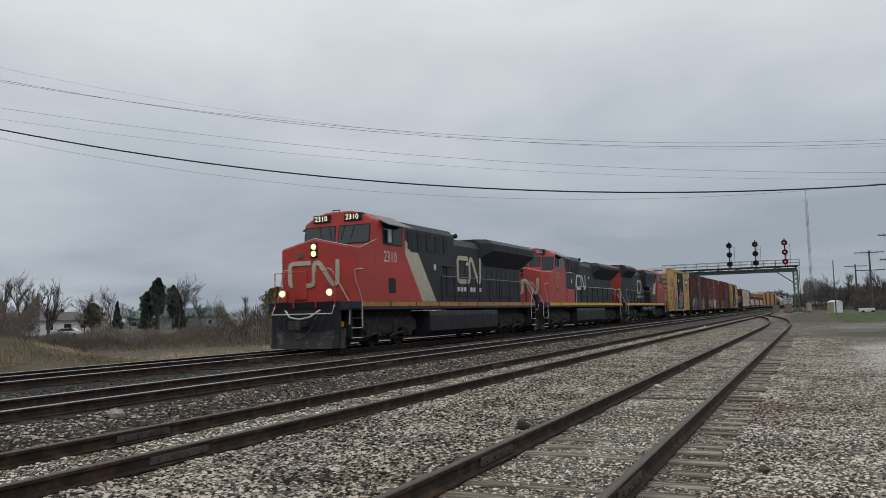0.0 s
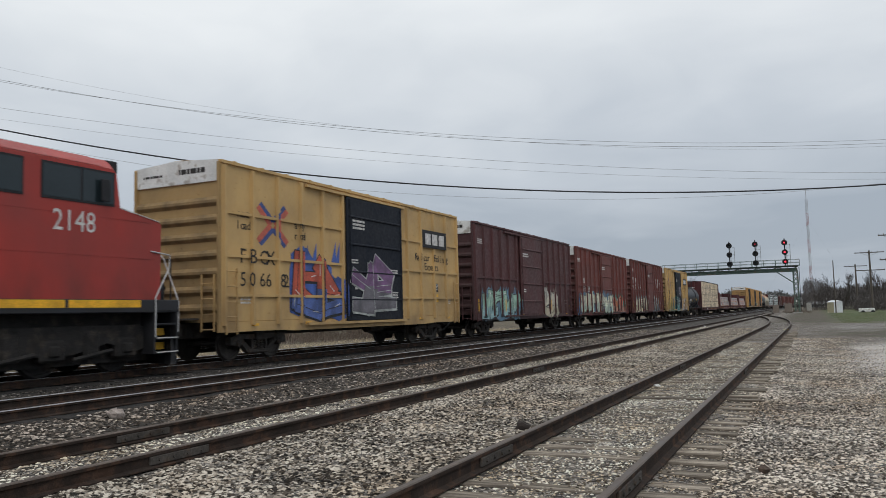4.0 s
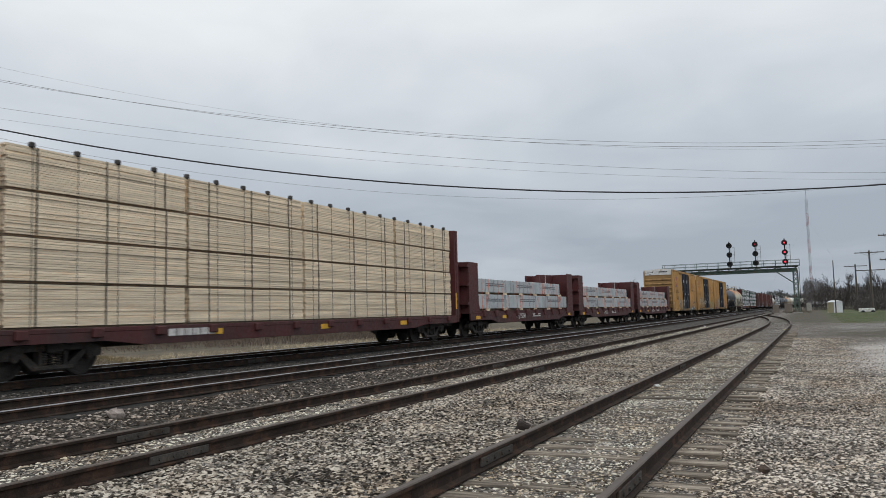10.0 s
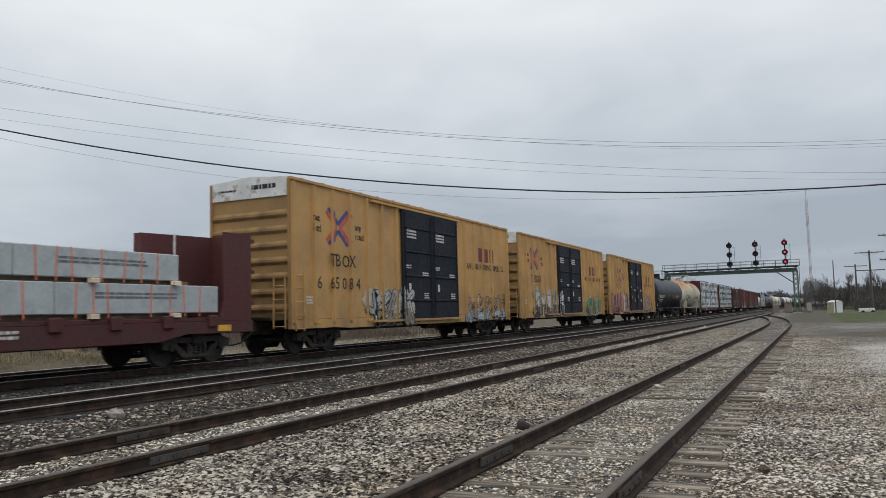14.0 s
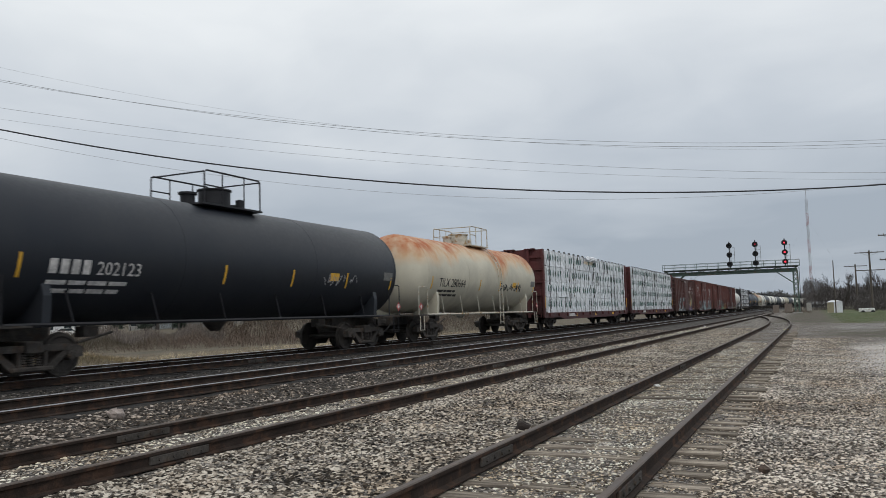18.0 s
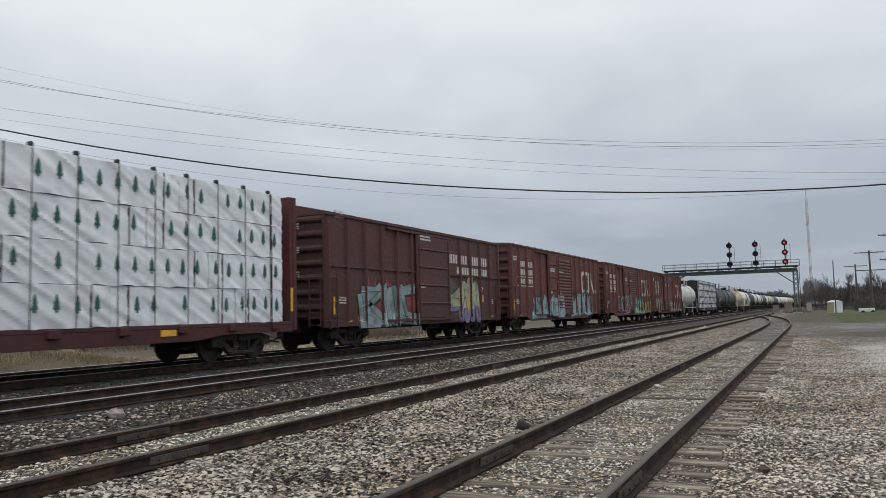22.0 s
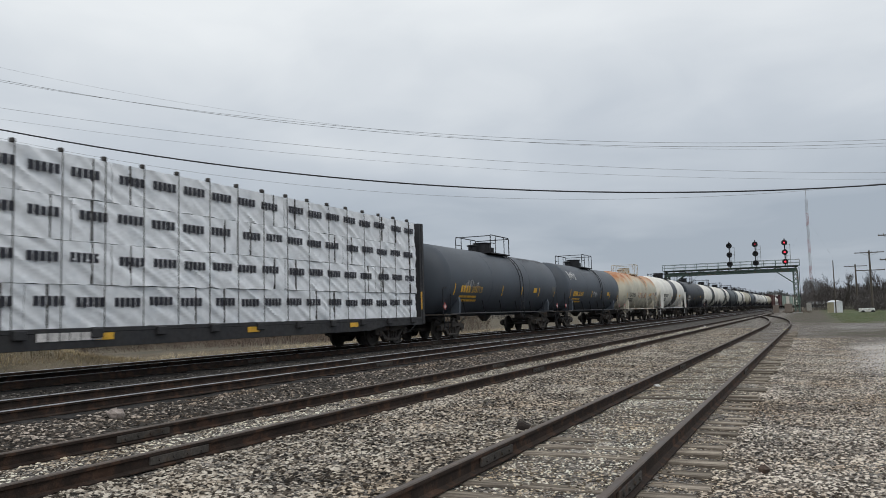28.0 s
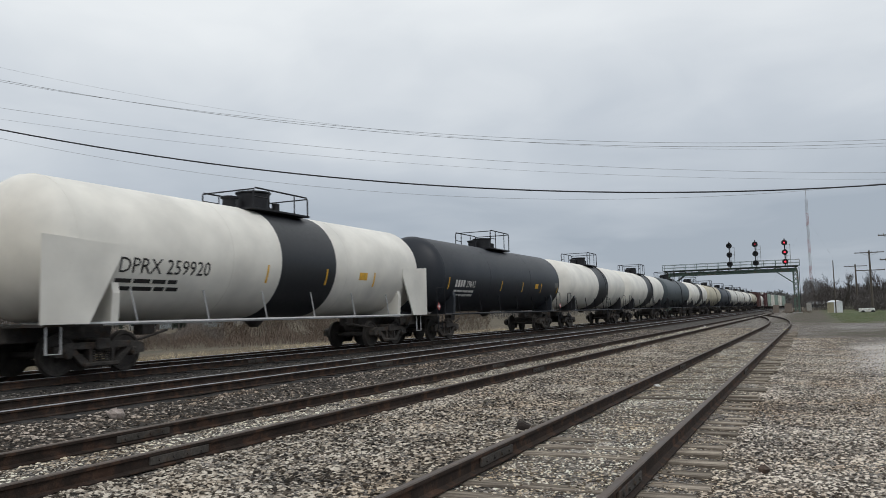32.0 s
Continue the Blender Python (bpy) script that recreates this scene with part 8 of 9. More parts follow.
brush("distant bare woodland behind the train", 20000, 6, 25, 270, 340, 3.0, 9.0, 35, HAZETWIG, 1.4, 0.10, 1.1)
brush("dark leafless woods beside the far grass", 44000, -8.5, 0.6, 205, 250, 4.5, 8.2, 36, WOODTWIG, 0.7, 0.08, 2.4)
brush("dark leafless woods beside the far grass", 28000, -9, -2.4, 168, 200, 2.5, 6.2, 37, WOODTWIG, 0.6, 0.08, 2.4)
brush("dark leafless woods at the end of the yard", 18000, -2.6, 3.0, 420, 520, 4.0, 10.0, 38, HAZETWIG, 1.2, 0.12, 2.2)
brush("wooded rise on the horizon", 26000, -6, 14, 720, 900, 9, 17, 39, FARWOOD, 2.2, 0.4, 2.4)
brush("low brown weeds by the bridge", 5000, 0.2, 2.0, 150, 200, 0.2, 1.0, 40, REDTWIG, 0.5, 0.07, 1.0)
for k in range(34):
    a = radians(-8.5 + 8.5 * rt.random())
    r = rt.uniform(200, 250)
    bare_tree(-math.sin(a) * r, math.cos(a) * r, rt.uniform(8.0, 11.0), rt.choice((1, 2, 4, 5, 7, 8)), "bare leafless tree in the far woods")


def grass(label, n, x0, x1, y0, y1, h, seed, material, spread=0.45, width=0.05):
    rng = np.random.default_rng(seed)
    x, y = x0 + (x1 - x0) * rng.random(n), y0 + (y1 - y0) * rng.random(n) ** 1.3
    z = np.array([ground_z(a, b) for a, b in zip(x, y)])
    blades("grass", label, "grass", np.stack([x, y, z], -1), h * (0.4 + 0.8 * rng.random(n)), material, spread, width, seed, 0.25)


grass("long matted straw-coloured grass on the bank", 26000, -31, -24.4, 14, 24, 0.26, 51, STRAW, 1.5, 0.05)
grass("dry straw-coloured grass along the back siding", 16000, -32, -22.3, 20, 80, 0.22, 52, STRAW, 1.0, 0.07)
grass("short green grass beyond the drive", 9000, 2.0, 11, 70, 140, 0.08, 53, GREENBLADE, 0.7, 0.16)
grass("dull green grass among dry stalks by the siding", 14000, -27, -22.2, 12, 70, 0.11, 54, DULLGRASS, 1.2, 0.09)


# ---- the train, car by car from its head ----
V = 17.32


def build_train():
    def mids(a, b):
        return (a + b) / 2, b - a
    locomotive(*mids(20.5, 41.95), "red and black diesel locomotive with lit headlights leading", RED, "2310", SILLORANGE, lamps=True, front=1.15)
    locomotive(*mids(41.95, 63.6), "faded red and black second diesel locomotive", FADED_RED, "2505", SILLYELLOW, windows4=True, front=0.70, nose=(1.45, 2.05, 1.12, 3.74, 3.40), cab=(2.55, 3.02, 0.78, 3.52, 3.57), c1=5.35, hood_end=19.5, equip=4.9, emb=(3.98, 6.36), wing=(8.5, 1.0, 4.12, 4.52), wide=False, side=((3.16, 3.42), (3.48, 4.36), (4.42, 4.80)))
    locomotive(*mids(63.6, 84.25), "red and black third diesel locomotive running cab last", DEEPRED, "2148", SILLYELLOW, reverse=True, front=0.60, nose=(0.75, 1.2, 0.90, 3.62, 3.44), cab=(1.95, 2.36, 0.78, 3.60, 3.66), c1=5.62, hood_end=19.3, equip=4.75, emb=(4.38, 7.3), wing=(9.15, 0.02, 4.34, 4.78), wide=True, side=((2.6, 3.4), (3.46, 4.35), (4.82, 5.32)))
    TORN = (-1.9, 1.1)
    YEL = (0.61, 0.40, 0.165)
    MAR, RUS, BRN = (0.098, 0.034, 0.036), (0.17, 0.045, 0.036), (0.13, 0.045, 0.036)
    DOOR = paint_mat("blue_black_door", (0.016, 0.020, 0.030), 0.65, rust_amount=0.06, dirt=(0.03, 0.03, 0.032), spec=0.15)

    def fittings(car, ranges, depth, w, hb, kind):
        """Small stencils and reflectors that most cars carry."""
        for x in (-hb + 0.75, hb - 1.3):
            bars(car, x, -w, 1.75, 0.5, 3, 0.05, STENCIL, int(x * 7) + 50)
        mark(car, hb - 2.3, hb - 1.95, -w, 2.0, 2.35, BLACK, "consolidated_stencil")
        bars(car, hb - 2.27, -w - 0.006, 2.31, 0.28, 4, 0.035, STENCIL, 5)
        mark(car, hb - 2.3, hb - 1.95, -w, 1.6, 1.92, YELLOWMARK, "yellow_label")
        for x in np.linspace(-hb + 1.2, hb - 1.2, 6):
            mark(car, x, x + 0.3, -w + 0.028 - 0.04, 0.92, 0.99, YELLOWMARK, "reflector")

    def spray(car, tags, rg, dp, w, doors):
        over = list(rg) + [(a, b, 0.128) for a, b in doors]
        for x0, x1, z0, z1, fill, shade, accent, sd in tags:
            pale = sum(fill) > 0.55
            graffiti(car, (x0, x1, z0, z1), fill, shade, (0.022, 0.024, 0.03) if pale else (0.50, 0.52, 0.50), accent if sd < 6.9 else None, round(sd * 10), -w - 0.013, over, dp, round(sd * 10) % 3 == 0)

    def yellow_box(mid, pitch, body, name, tags, label, doors, posts=13, height=5.42, number="", arrows=-6.49):
        tan = YEL if body < 16 else (0.59, 0.345, 0.125)
        p = paint_mat(name, tan, 0.55, rust=(0.20, 0.08, 0.03), rust_amount=0.12, dirt=(0.20, 0.13, 0.07))
        car, rg, dp, w = boxcar(mid, pitch, body, height, p, tan, label, doors, DOOR, posts, WHITE, style="grid" if body < 16 else "plain", group="yellow boxcars")
        hb = body / 2
        # blue and red crossed arrows, and the motto beside them
        x, z, s = (-5.3, 3.76, 0.80) if body < 16 else (arrows, 4.0 if arrows < -6 else 3.8, 0.80)
        red, blue = mat("arrow_red", (0.52, 0.12, 0.08), 0.6), mat("arrow_blue", (0.05, 0.08, 0.24), 0.6)
        for color, name, off in ((blue, "blue_arrow", 1), (red, "red_arrow", -1)):
            arms = []
            for sx in (-1, 1):
                for sz in (-1, 1):
                    dx, dz = sx * 0.72 * s, sz * 0.60 * s
                    ox, oz = (0.0, sz * 0.13 * s) if off > 0 else (sx * 0.13 * s, 0.0)
                    tx, tz = dx + ox * 0.9, dz + oz * 0.9
                    px_, pz_ = -sx * sz * 0.105 * s * 0.8, 0.105 * s * 0.62
                    arms.append([(x + ox - px_, z + oz - pz_), (x + tx - px_, z + tz - pz_), (x + tx + px_, z + tz + pz_), (x + ox + px_, z + oz + pz_)])
            decal(car, arms, -w - (0.004 if off < 0 else 0.0), color, name, rg, dp)
        side_text(car, "next", x - 1.55, z + 0.10, 0.24, DARKSTENCIL, rg, dp, w, 0.56)
        side_text(car, "load", x - 1.55, z - 0.22, 0.24, DARKSTENCIL, rg, dp, w, 0.56)
        side_text(car, "any", x + 1.02, z + 0.0, 0.24, DARKSTENCIL, rg, dp, w, 0.56)
        side_text(car, "road", x + 1.02, z - 0.32, 0.24, DARKSTENCIL, rg, dp, w, 0.56)
        at = (-6.74, -5.92, -5.10) if body < 16 else (-7.72, -7.13, -6.30, -5.43)
        for chunk, xx in zip(("FB", "OX") if body < 16 else ("TB", "OX"), at[0 if body < 16 else 1:]):
            side_text(car, chunk, xx, 2.62 if body < 16 else 2.72, 0.42, DARKSTENCIL, rg, dp, w, 0.70)
        for chunk, xx in zip(number.split(), at):
            side_text(car, chunk, xx, 2.0, 0.40, DARKSTENCIL, rg, dp, w, 0.68)
        if body < 16:
            mark(car, 4.0, 6.2, -w - 0.097, 3.75, 4.45, BLACK, "sign_panel")
            for k in range(3):
                mark(car, 4.25 + k * 0.62, 4.72 + k * 0.62, -w - 0.100, 3.88, 4.32, STENCIL, "sign_bar")
            side_text(car, "Railcar Pooling", 3.5, 3.22, 0.30, DARKSTENCIL, rg, dp, w, 0.62)
            side_text(car, "Experts", 4.3, 2.86, 0.30, DARKSTENCIL, rg, dp, w, 0.62)
        else:
            for k in range(3):
                x_ = 5.3 + k * 0.68
                decal(car, [[(x_, 3.46), (x_ + 0.50, 3.46), (x_ + 0.50, 4.10), (x_, 4.10)]], -w, mat("maroon_stencil", (0.20, 0.05, 0.045), 0.7), "sign_shape", rg, dp)
            side_text(car, "RAILCAR POOLING EXPERTS", 3.9, 3.08, 0.28, DARKSTENCIL, rg, dp, w, 0.66)
        spray(car, tags, rg, dp, w, doors)
        for a, b in doors:
            bars(car, a + 0.35, -w - 0.131, 4.45, 0.75, 4, 0.07, STENCIL, 21)
            mark(car, a + 0.45, a + 0.6, -w - 0.131, 2.0, 2.3, STENCIL, "door_label")
            bars(car, a + 0.2, -w - 0.131, 3.0, 0.45, 2, 0.05, STENCIL, 22)
            bars(car, b - 0.9, -w - 0.131, 2.75, 0.5, 2, 0.05, STENCIL, 23)
            bars(car, b - 0.8, -w - 0.131, 1.95, 0.4, 3, 0.05, STENCIL, 24)
        fittings(car, rg, dp, w, hb, "yellow")
        return car

    yellow_box(*mids(84.25, 100.95), 14.93, "yellow_paint_a", ((-4.3, -1.75, 0.95, 3.2, (0.50, 0.10, 0.06), (0.10, 0.16, 0.42), (0.06, 0.12, 0.40), 3.1),
               (-1.3, 1.5, 1.2, 3.2, (0.20, 0.10, 0.22), (0.16, 0.15, 0.17), (0.30, 0.28, 0.32), 8.2)), "yellow boxcar with dark blue door and red graffiti", ((-1.55, 2.25),), number="50 66 82")

    def brown_box(mid, pitch, body, height, name, color, tags, label, doors, posts, number="", emblem_at=None, end_top=WHITE, deep=False, ribs=False, group="brown boxcars", name_bars=None, rise=0.14):
        p = paint_mat(name, color, 0.6, rust=(0.20, 0.075, 0.05) if not deep else (0.055, 0.030, 0.026), rust_amount=0.22 if not deep else 0.45, dirt=(0.05, 0.035, 0.03))
        car, rg, dp, w = boxcar(mid, pitch, body, height, p, color, label, doors, None, posts, end_top, deep_sill=deep, style="exterior" if not deep else "plain", door_ribs=ribs, group=group, rise=rise)
        hb = body / 2
        px = [r[1] + 0.07 for r in rg]
        if number:
            for k, chunk in enumerate(number.split()):
                lettering(car, chunk, px[1 + k], -w - 0.008, 2.84 if len(number) > 7 else 2.36, 0.42, STENCIL, squeeze=0.95)
            for k in range(2):
                mark(car, px[1] + k * 0.42, px[1] + 0.24 + k * 0.42, -w - 0.002, 3.40 if len(number) > 7 else 2.92, 3.76 if len(number) > 7 else 3.28, STENCIL, "mark_bar")
        spray(car, tags, rg, dp, w, doors)
        for x in (-hb + 0.35, -3.9, 3.6, hb - 0.5):
            if not any(r[0] - 0.1 < x < r[1] + 0.05 for r in rg):
                mark(car, x, x + 0.09, -w - 0.040, 1.15, 1.75, YELLOWMARK, "reflector")
        if emblem_at:
            decal(car, emblem(*emblem_at), -w, STENCIL, "side_emblem", rg, dp)
        if name_bars:
            for (x, z, wd, hh) in name_bars:
                n = max(1, round(wd / 0.26))
                for k in range(n):
                    xa = x + k * wd / n
                    if hh < 0.15 or not any(r[0] - 0.18 < xa < r[1] + 0.02 for r in rg):
                        mark(car, xa, xa + (0.62 if hh > 0.15 else 0.99) * wd / n, -w - 0.004, z - hh * (1 if hh > 0.15 else 0.5), z, STENCIL, "name_bar")
        for a, b in doors:
            bars(car, a + 0.3, -w - 0.131, 4.2 if not deep else 3.6, 0.9, 2, 0.07, STENCIL, 31)
            bars(car, a + 0.3, -w - 0.131, 2.3, 0.4, 2, 0.06, STENCIL, 32)
        bars(car, -hb + 0.5, -w, 4.55 if not deep else 4.0, 0.6, 3, 0.05, STENCIL, 33)
        fittings(car, rg, dp, w, hb, "brown")
        if not deep:
            # stencils on the front end wall
            eb = Geo()
            rnd = random.Random(int(mid))
            for k in range(9):
                z = 4.1 - k * 0.075 - 0.55 * (k // 3)
                y_ = -0.55
                while y_ < 0.1:
                    q = rnd.uniform(0.05, 0.16)
                    eb.box(-hb - 0.092, -hb - 0.088, y_, y_ + q, z, z + 0.032)
                    y_ += q + 0.03
            part("end_stencil", eb, STENCIL, car)
        return car

    brown_box(*mids(101.2, 118.12), 15.5, 5.42, "maroon_paint_a", MAR, ((-6.9, -1.9, 0.7, 2.2, (0.36, 0.55, 0.44), (0.30, 0.48, 0.50), (0.14, 0.26, 0.36), 1.7),
              (2.2, 4.9, 0.8, 2.4, (0.60, 0.56, 0.46), (0.52, 0.46, 0.34), (0.50, 0.48, 0.42), 4.4)), "dark maroon boxcar with teal and cream graffiti", ((-1.7, 1.9),), 14, "", None)
    brown_box(*mids(117.95, 134.95), 15.1, 5.40, "oxide_paint_ns", RUS, ((-6.9, 1.7, 0.78, 2.32, (0.70, 0.70, 0.55), (0.52, 0.62, 0.50), (0.10, 0.20, 0.30), 2.3),
              (2.2, 6.6, 0.85, 2.2, (0.58, 0.16, 0.10), (0.50, 0.24, 0.18), (0.05, 0.30, 0.24), 6.1), (-7.4, -6.5, 0.75, 2.0, (0.04, 0.16, 0.36), (0.06, 0.2, 0.4), (0.05, 0.1, 0.3), 1.1)),
              "oxide red boxcar covered in cream and orange graffiti", ((-1.42, 1.96),), 13, "473 628")
    happy = brown_box(*mids(134.95, 151.95), 15.0, 5.44, "oxide_paint_b", (0.155, 0.042, 0.034), ((-6.0, -1.1, 0.75, 2.2, (0.68, 0.62, 0.46), (0.62, 0.55, 0.38), (0.24, 0.36, 0.38), 5.3),
              (2.1, 5.0, 0.8, 2.2, (0.30, 0.30, 0.29), (0.16, 0.22, 0.25), (0.36, 0.37, 0.36), 6.7)), "oxide red boxcar with cream graffiti and white emblem", ((-1.06, 1.76),), 14, "40 58 24", (3.98, 3.05, 0.92, 1.72))
    for line, zz in (("HAPPY", 3.55), ("NEW", 3.22), ("YEAR", 2.88)):
        lettering(happy, line, -7.22, -1.515, zz, 0.27, STENCIL, squeeze=0.62)
    lettering(happy, "2011", -6.10, -1.515, 3.02, 0.2, STENCIL, squeeze=0.9)
    scrawl(happy, -6.15, -5.65, 3.3, 3.7, (0.5, 0.5, 0.5), 4, -1.503, 0.025)
    yellow_box(*mids(152.2, 169.15), 15.25, "yellow_paint_b", ((-6.6, -4.0, 0.75, 2.0, (0.42, 0.33, 0.05), (0.2, 0.22, 0.12), (0.4, 0.4, 0.1), 1.2), (-4.0, 0.3, 0.75, 2.2, (0.02, 0.05, 0.055), (0.03, 0.22, 0.22), (0.04, 0.30, 0.29), 3.2),
               (0.2, 2.2, 2.45, 3.5, (0.26, 0.22, 0.26), (0.22, 0.19, 0.22), (0.09, 0.07, 0.09), 3.3), (2.7, 6.7, 0.75, 2.25, (0.62, 0.58, 0.58), (0.50, 0.45, 0.46), (0.10, 0.07, 0.05), 4.8)),
               "yellow boxcar with black door and teal graffiti", ((-1.72, 1.97),), number="50 52 64")
    # tank cars
    TBLK = paint_mat("tank_black", (0.019, 0.023, 0.031), 0.45, rust_amount=0.03, dirt=(0.026, 0.029, 0.035), low=1.0, spec=0.3, dents=0.06)
    TGRY = paint_mat("tank_dark_grey", (0.072, 0.085, 0.104), 0.5, rust_amount=0.02, dirt=(0.055, 0.064, 0.078), low=1.0, spec=0.3, dents=0.06)
    TWHT = paint_mat("tank_white", (0.78, 0.76, 0.70), 0.45, rust_amount=0.05, dirt=(0.48, 0.44, 0.38), low=0.9, dents=0.06)
    TBAND = paint_mat("tank_white_banded", (0.90, 0.87, 0.79), 0.42, rust_amount=0.02, dirt=(0.60, 0.56, 0.49), low=0.3, band=(-0.75, 2.1, (0.022, 0.024, 0.028)), dents=0.06)
    TRUST = paint_mat("tank_cream_rusted", (0.64, 0.60, 0.48), 0.6, rust=(0.40, 0.18, 0.05), rust_amount=0.08, dirt=(0.28, 0.25, 0.20), roof_rust=((0.40, 0.095, 0.018), 3.15, 3.60), low=0.9)
    TCREAM = paint_mat("tank_cream", (0.60, 0.55, 0.42), 0.5, rust_amount=0.12, dirt=(0.25, 0.22, 0.16), low=0.9, dents=0.06)
    TSLATE = paint_mat("tank_slate", (0.07, 0.09, 0.10), 0.5, rust_amount=0.06, dirt=(0.04, 0.04, 0.04), low=1.0, dents=0.06)
    CREAMRAIL = mat("cream_rail_paint", (0.55, 0.52, 0.44), 0.55, 0, 0.2, 4, 40, 0.1, (0.3, 0.2, 0.1), 0.3, 4)

    def tank_marks(info, text, tm, mark_text=""):
        car, r, zc, half = info
        x0, z0 = -half + 1.9, zc - 0.55
        if mark_text:
            tank_words(car, mark_text + " " + text, x0, z0, 0.36, r, zc, tm)
        elif text:
            for k in range(4):
                tank_bar(car, r, zc, x0 + k * 0.27, x0 + k * 0.27 + 0.18, z0, z0 + 0.30, tm)
            tank_words(car, text, x0 + 1.15, z0, 0.30, r, zc, tm)
        rnd = random.Random(int(half * 100))
        for k in range(2):
            a = x0
            while a < x0 + 1.7:
                q = rnd.uniform(0.2, 0.6)
                tank_bar(car, r, zc, a, a + q, z0 - 0.22 - k * 0.17, z0 - 0.13 - k * 0.17, tm)
                a += q + 0.07
        for x in np.linspace(-half + 1.2, half - 1.0, 6):
            if x0 - 0.2 < x < x0 + 2.6:
                continue
            on_tank(car, r, zc, x, x + 0.07, -24, -6, YELLOWMARK, "reflector")
        on_tank(car, r, zc, half * 0.42, half * 0.42 + 0.5, -16, -7, YELLOWMARK, "yellow_label")
        on_tank(car, r, zc, half - 1.5, half - 0.9, -12, -2, mat('grey_panel', (0.16, 0.16, 0.15), 0.6), "stencil_panel")

    info = tank_car(*mids(168.85, 181.6), 1.36, 3.76, TBLK, "short black tank car with a worn matt shell", BLACK, heads=1.25, rail_mat=BLACK)
    tank_marks(info, "2285", STENCIL)
    CBRED = paint_mat("centerbeam_maroon", (0.10, 0.022, 0.022), 0.6, rust_amount=0.2, dirt=(0.04, 0.03, 0.03))
    CBBLK = paint_mat("centerbeam_black", (0.026, 0.026, 0.030), 0.6, rust_amount=0.08, dirt=(0.04, 0.038, 0.036))
    centerbeam(*mids(181.6, 205.0), 21.5, CBRED, "maroon centerbeam flat car loaded with bare sawn lumber", lumber_load)
    for k, (a, b) in enumerate(((204.7, 222.9), (222.9, 241.9), (241.9, 260.4))):
        bulkhead_flat(*mids(a, b), CBRED, "maroon bulkhead flat car with grey wrapped panels", 40 + k, ("52384", "52323", "52296")[k])
    yellow_box(*mids(260.5, 280.3), 18.1, "yellow_paint_c", ((-4.9, -1.7, 0.75, 2.0, (0.45, 0.45, 0.42), (0.25, 0.22, 0.16), (0.55, 0.52, 0.45), 3.9), (3.7, 8.4, 0.8, 1.9, (0.45, 0.25, 0.12), (0.35, 0.42, 0.45), (0.55, 0.36, 0.2), 6.6)),
               "long yellow boxcar with blue-black double doors", ((-2.3, 0.2), (0.2, 2.7)), 17, number="6 65 08 4")
    yellow_box(*mids(280.3, 300.0), 17.93, "yellow_paint_d", ((-6.8, -1.6, 0.8, 2.3, (0.60, 0.60, 0.56), (0.10, 0.10, 0.10), (0.45, 0.42, 0.36), 2.9), (3.8, 8.0, 0.7, 2.0, (0.04, 0.28, 0.14), (0.03, 0.10, 0.07), (0.25, 0.45, 0.30), 7.1)),
               "long yellow boxcar with black-and-green graffiti", ((-2.3, 0.2), (0.2, 2.7)), 17)
    yellow_box(*mids(300.2, 320.2), 18.4, "yellow_paint_e", ((-8.6, -5.2, 0.78, 2.3, (0.42, 0.12, 0.24), (0.36, 0.09, 0.20), (0.05, 0.16, 0.16), 6.2), (-5.4, -3.8, 0.78, 2.4, (0.66, 0.65, 0.62), (0.60, 0.58, 0.55), (0.50, 0.50, 0.48), 4.1), (-3.9, -2.3, 0.78, 2.3, (0.42, 0.12, 0.24), (0.36, 0.09, 0.20), (0.05, 0.16, 0.16), 6.5), (3.0, 7.7, 0.85, 2.3, (0.36, 0.37, 0.38), (0.30, 0.31, 0.32), (0.55, 0.16, 0.15), 5.8)),
               "long yellow boxcar with pink and white graffiti", ((-2.1, 0.35), (0.35, 2.8)), 17, arrows=-5.6)
    info = tank_car(*mids(320.0, 338.1), 1.61, 4.30, TBLK, "long black tank car with white stencils", BLACK, rail_mat=BLACK, heads=0.95, deck=(-1.45, 0.85), ladder=False)
    tank_marks(info, "202123", STENCIL)
    tank_scribble(*info[:3], 3.2, 5.0, 2.1, 2.5, (0.35, 0.35, 0.36), 3)
    info = tank_car(*mids(338.1, 354.1), 1.61, 4.40, TRUST, "cream tank car with rust spreading from its top", CREAMRAIL, heads=1.2, rail_mat=CREAMRAIL, deck=(-0.75, 1.35))
    tank_marks(info, "280664", DARKSTENCIL, mark_text="TILX")
    tank_scribble(*info[:3], 1.4, 4.2, 2.15, 2.55, (0.03, 0.03, 0.03), 5, 0.03)
    centerbeam(*mids(354.1, 377.4), 21.7, CBRED, "maroon centerbeam flat car with white wrapped lumber, one wrap torn", wrapped_load(GREENPRINT, "tree", seed=4, torn=TORN))
    centerbeam(*mids(377.4, 401.2), 21.6, CBRED, "maroon centerbeam flat car with white wrapped lumber", wrapped_load(GREENPRINT, "tree", seed=9))
    brown_box(*mids(400.6, 417.8), 14.95, 4.78, "brown_paint_c", (0.105, 0.040, 0.034), ((-5.4, -1.5, 0.65, 2.3, (0.26, 0.33, 0.34), (0.30, 0.37, 0.38), (0.30, 0.06, 0.06), 1.9), (1.7, 4.8, 0.7, 2.5, (0.42, 0.42, 0.28), (0.26, 0.20, 0.34), (0.10, 0.09, 0.08), 6.3)),
              "rusty brown boxcar with purple and cream graffiti", ((-1.4, 1.6),), 13, "", None, None, name_bars=((1.7, 3.64, 4.9, 0.38), (2.6, 3.12, 3.5, 0.38)), group="old brown boxcars", rise=0.36)
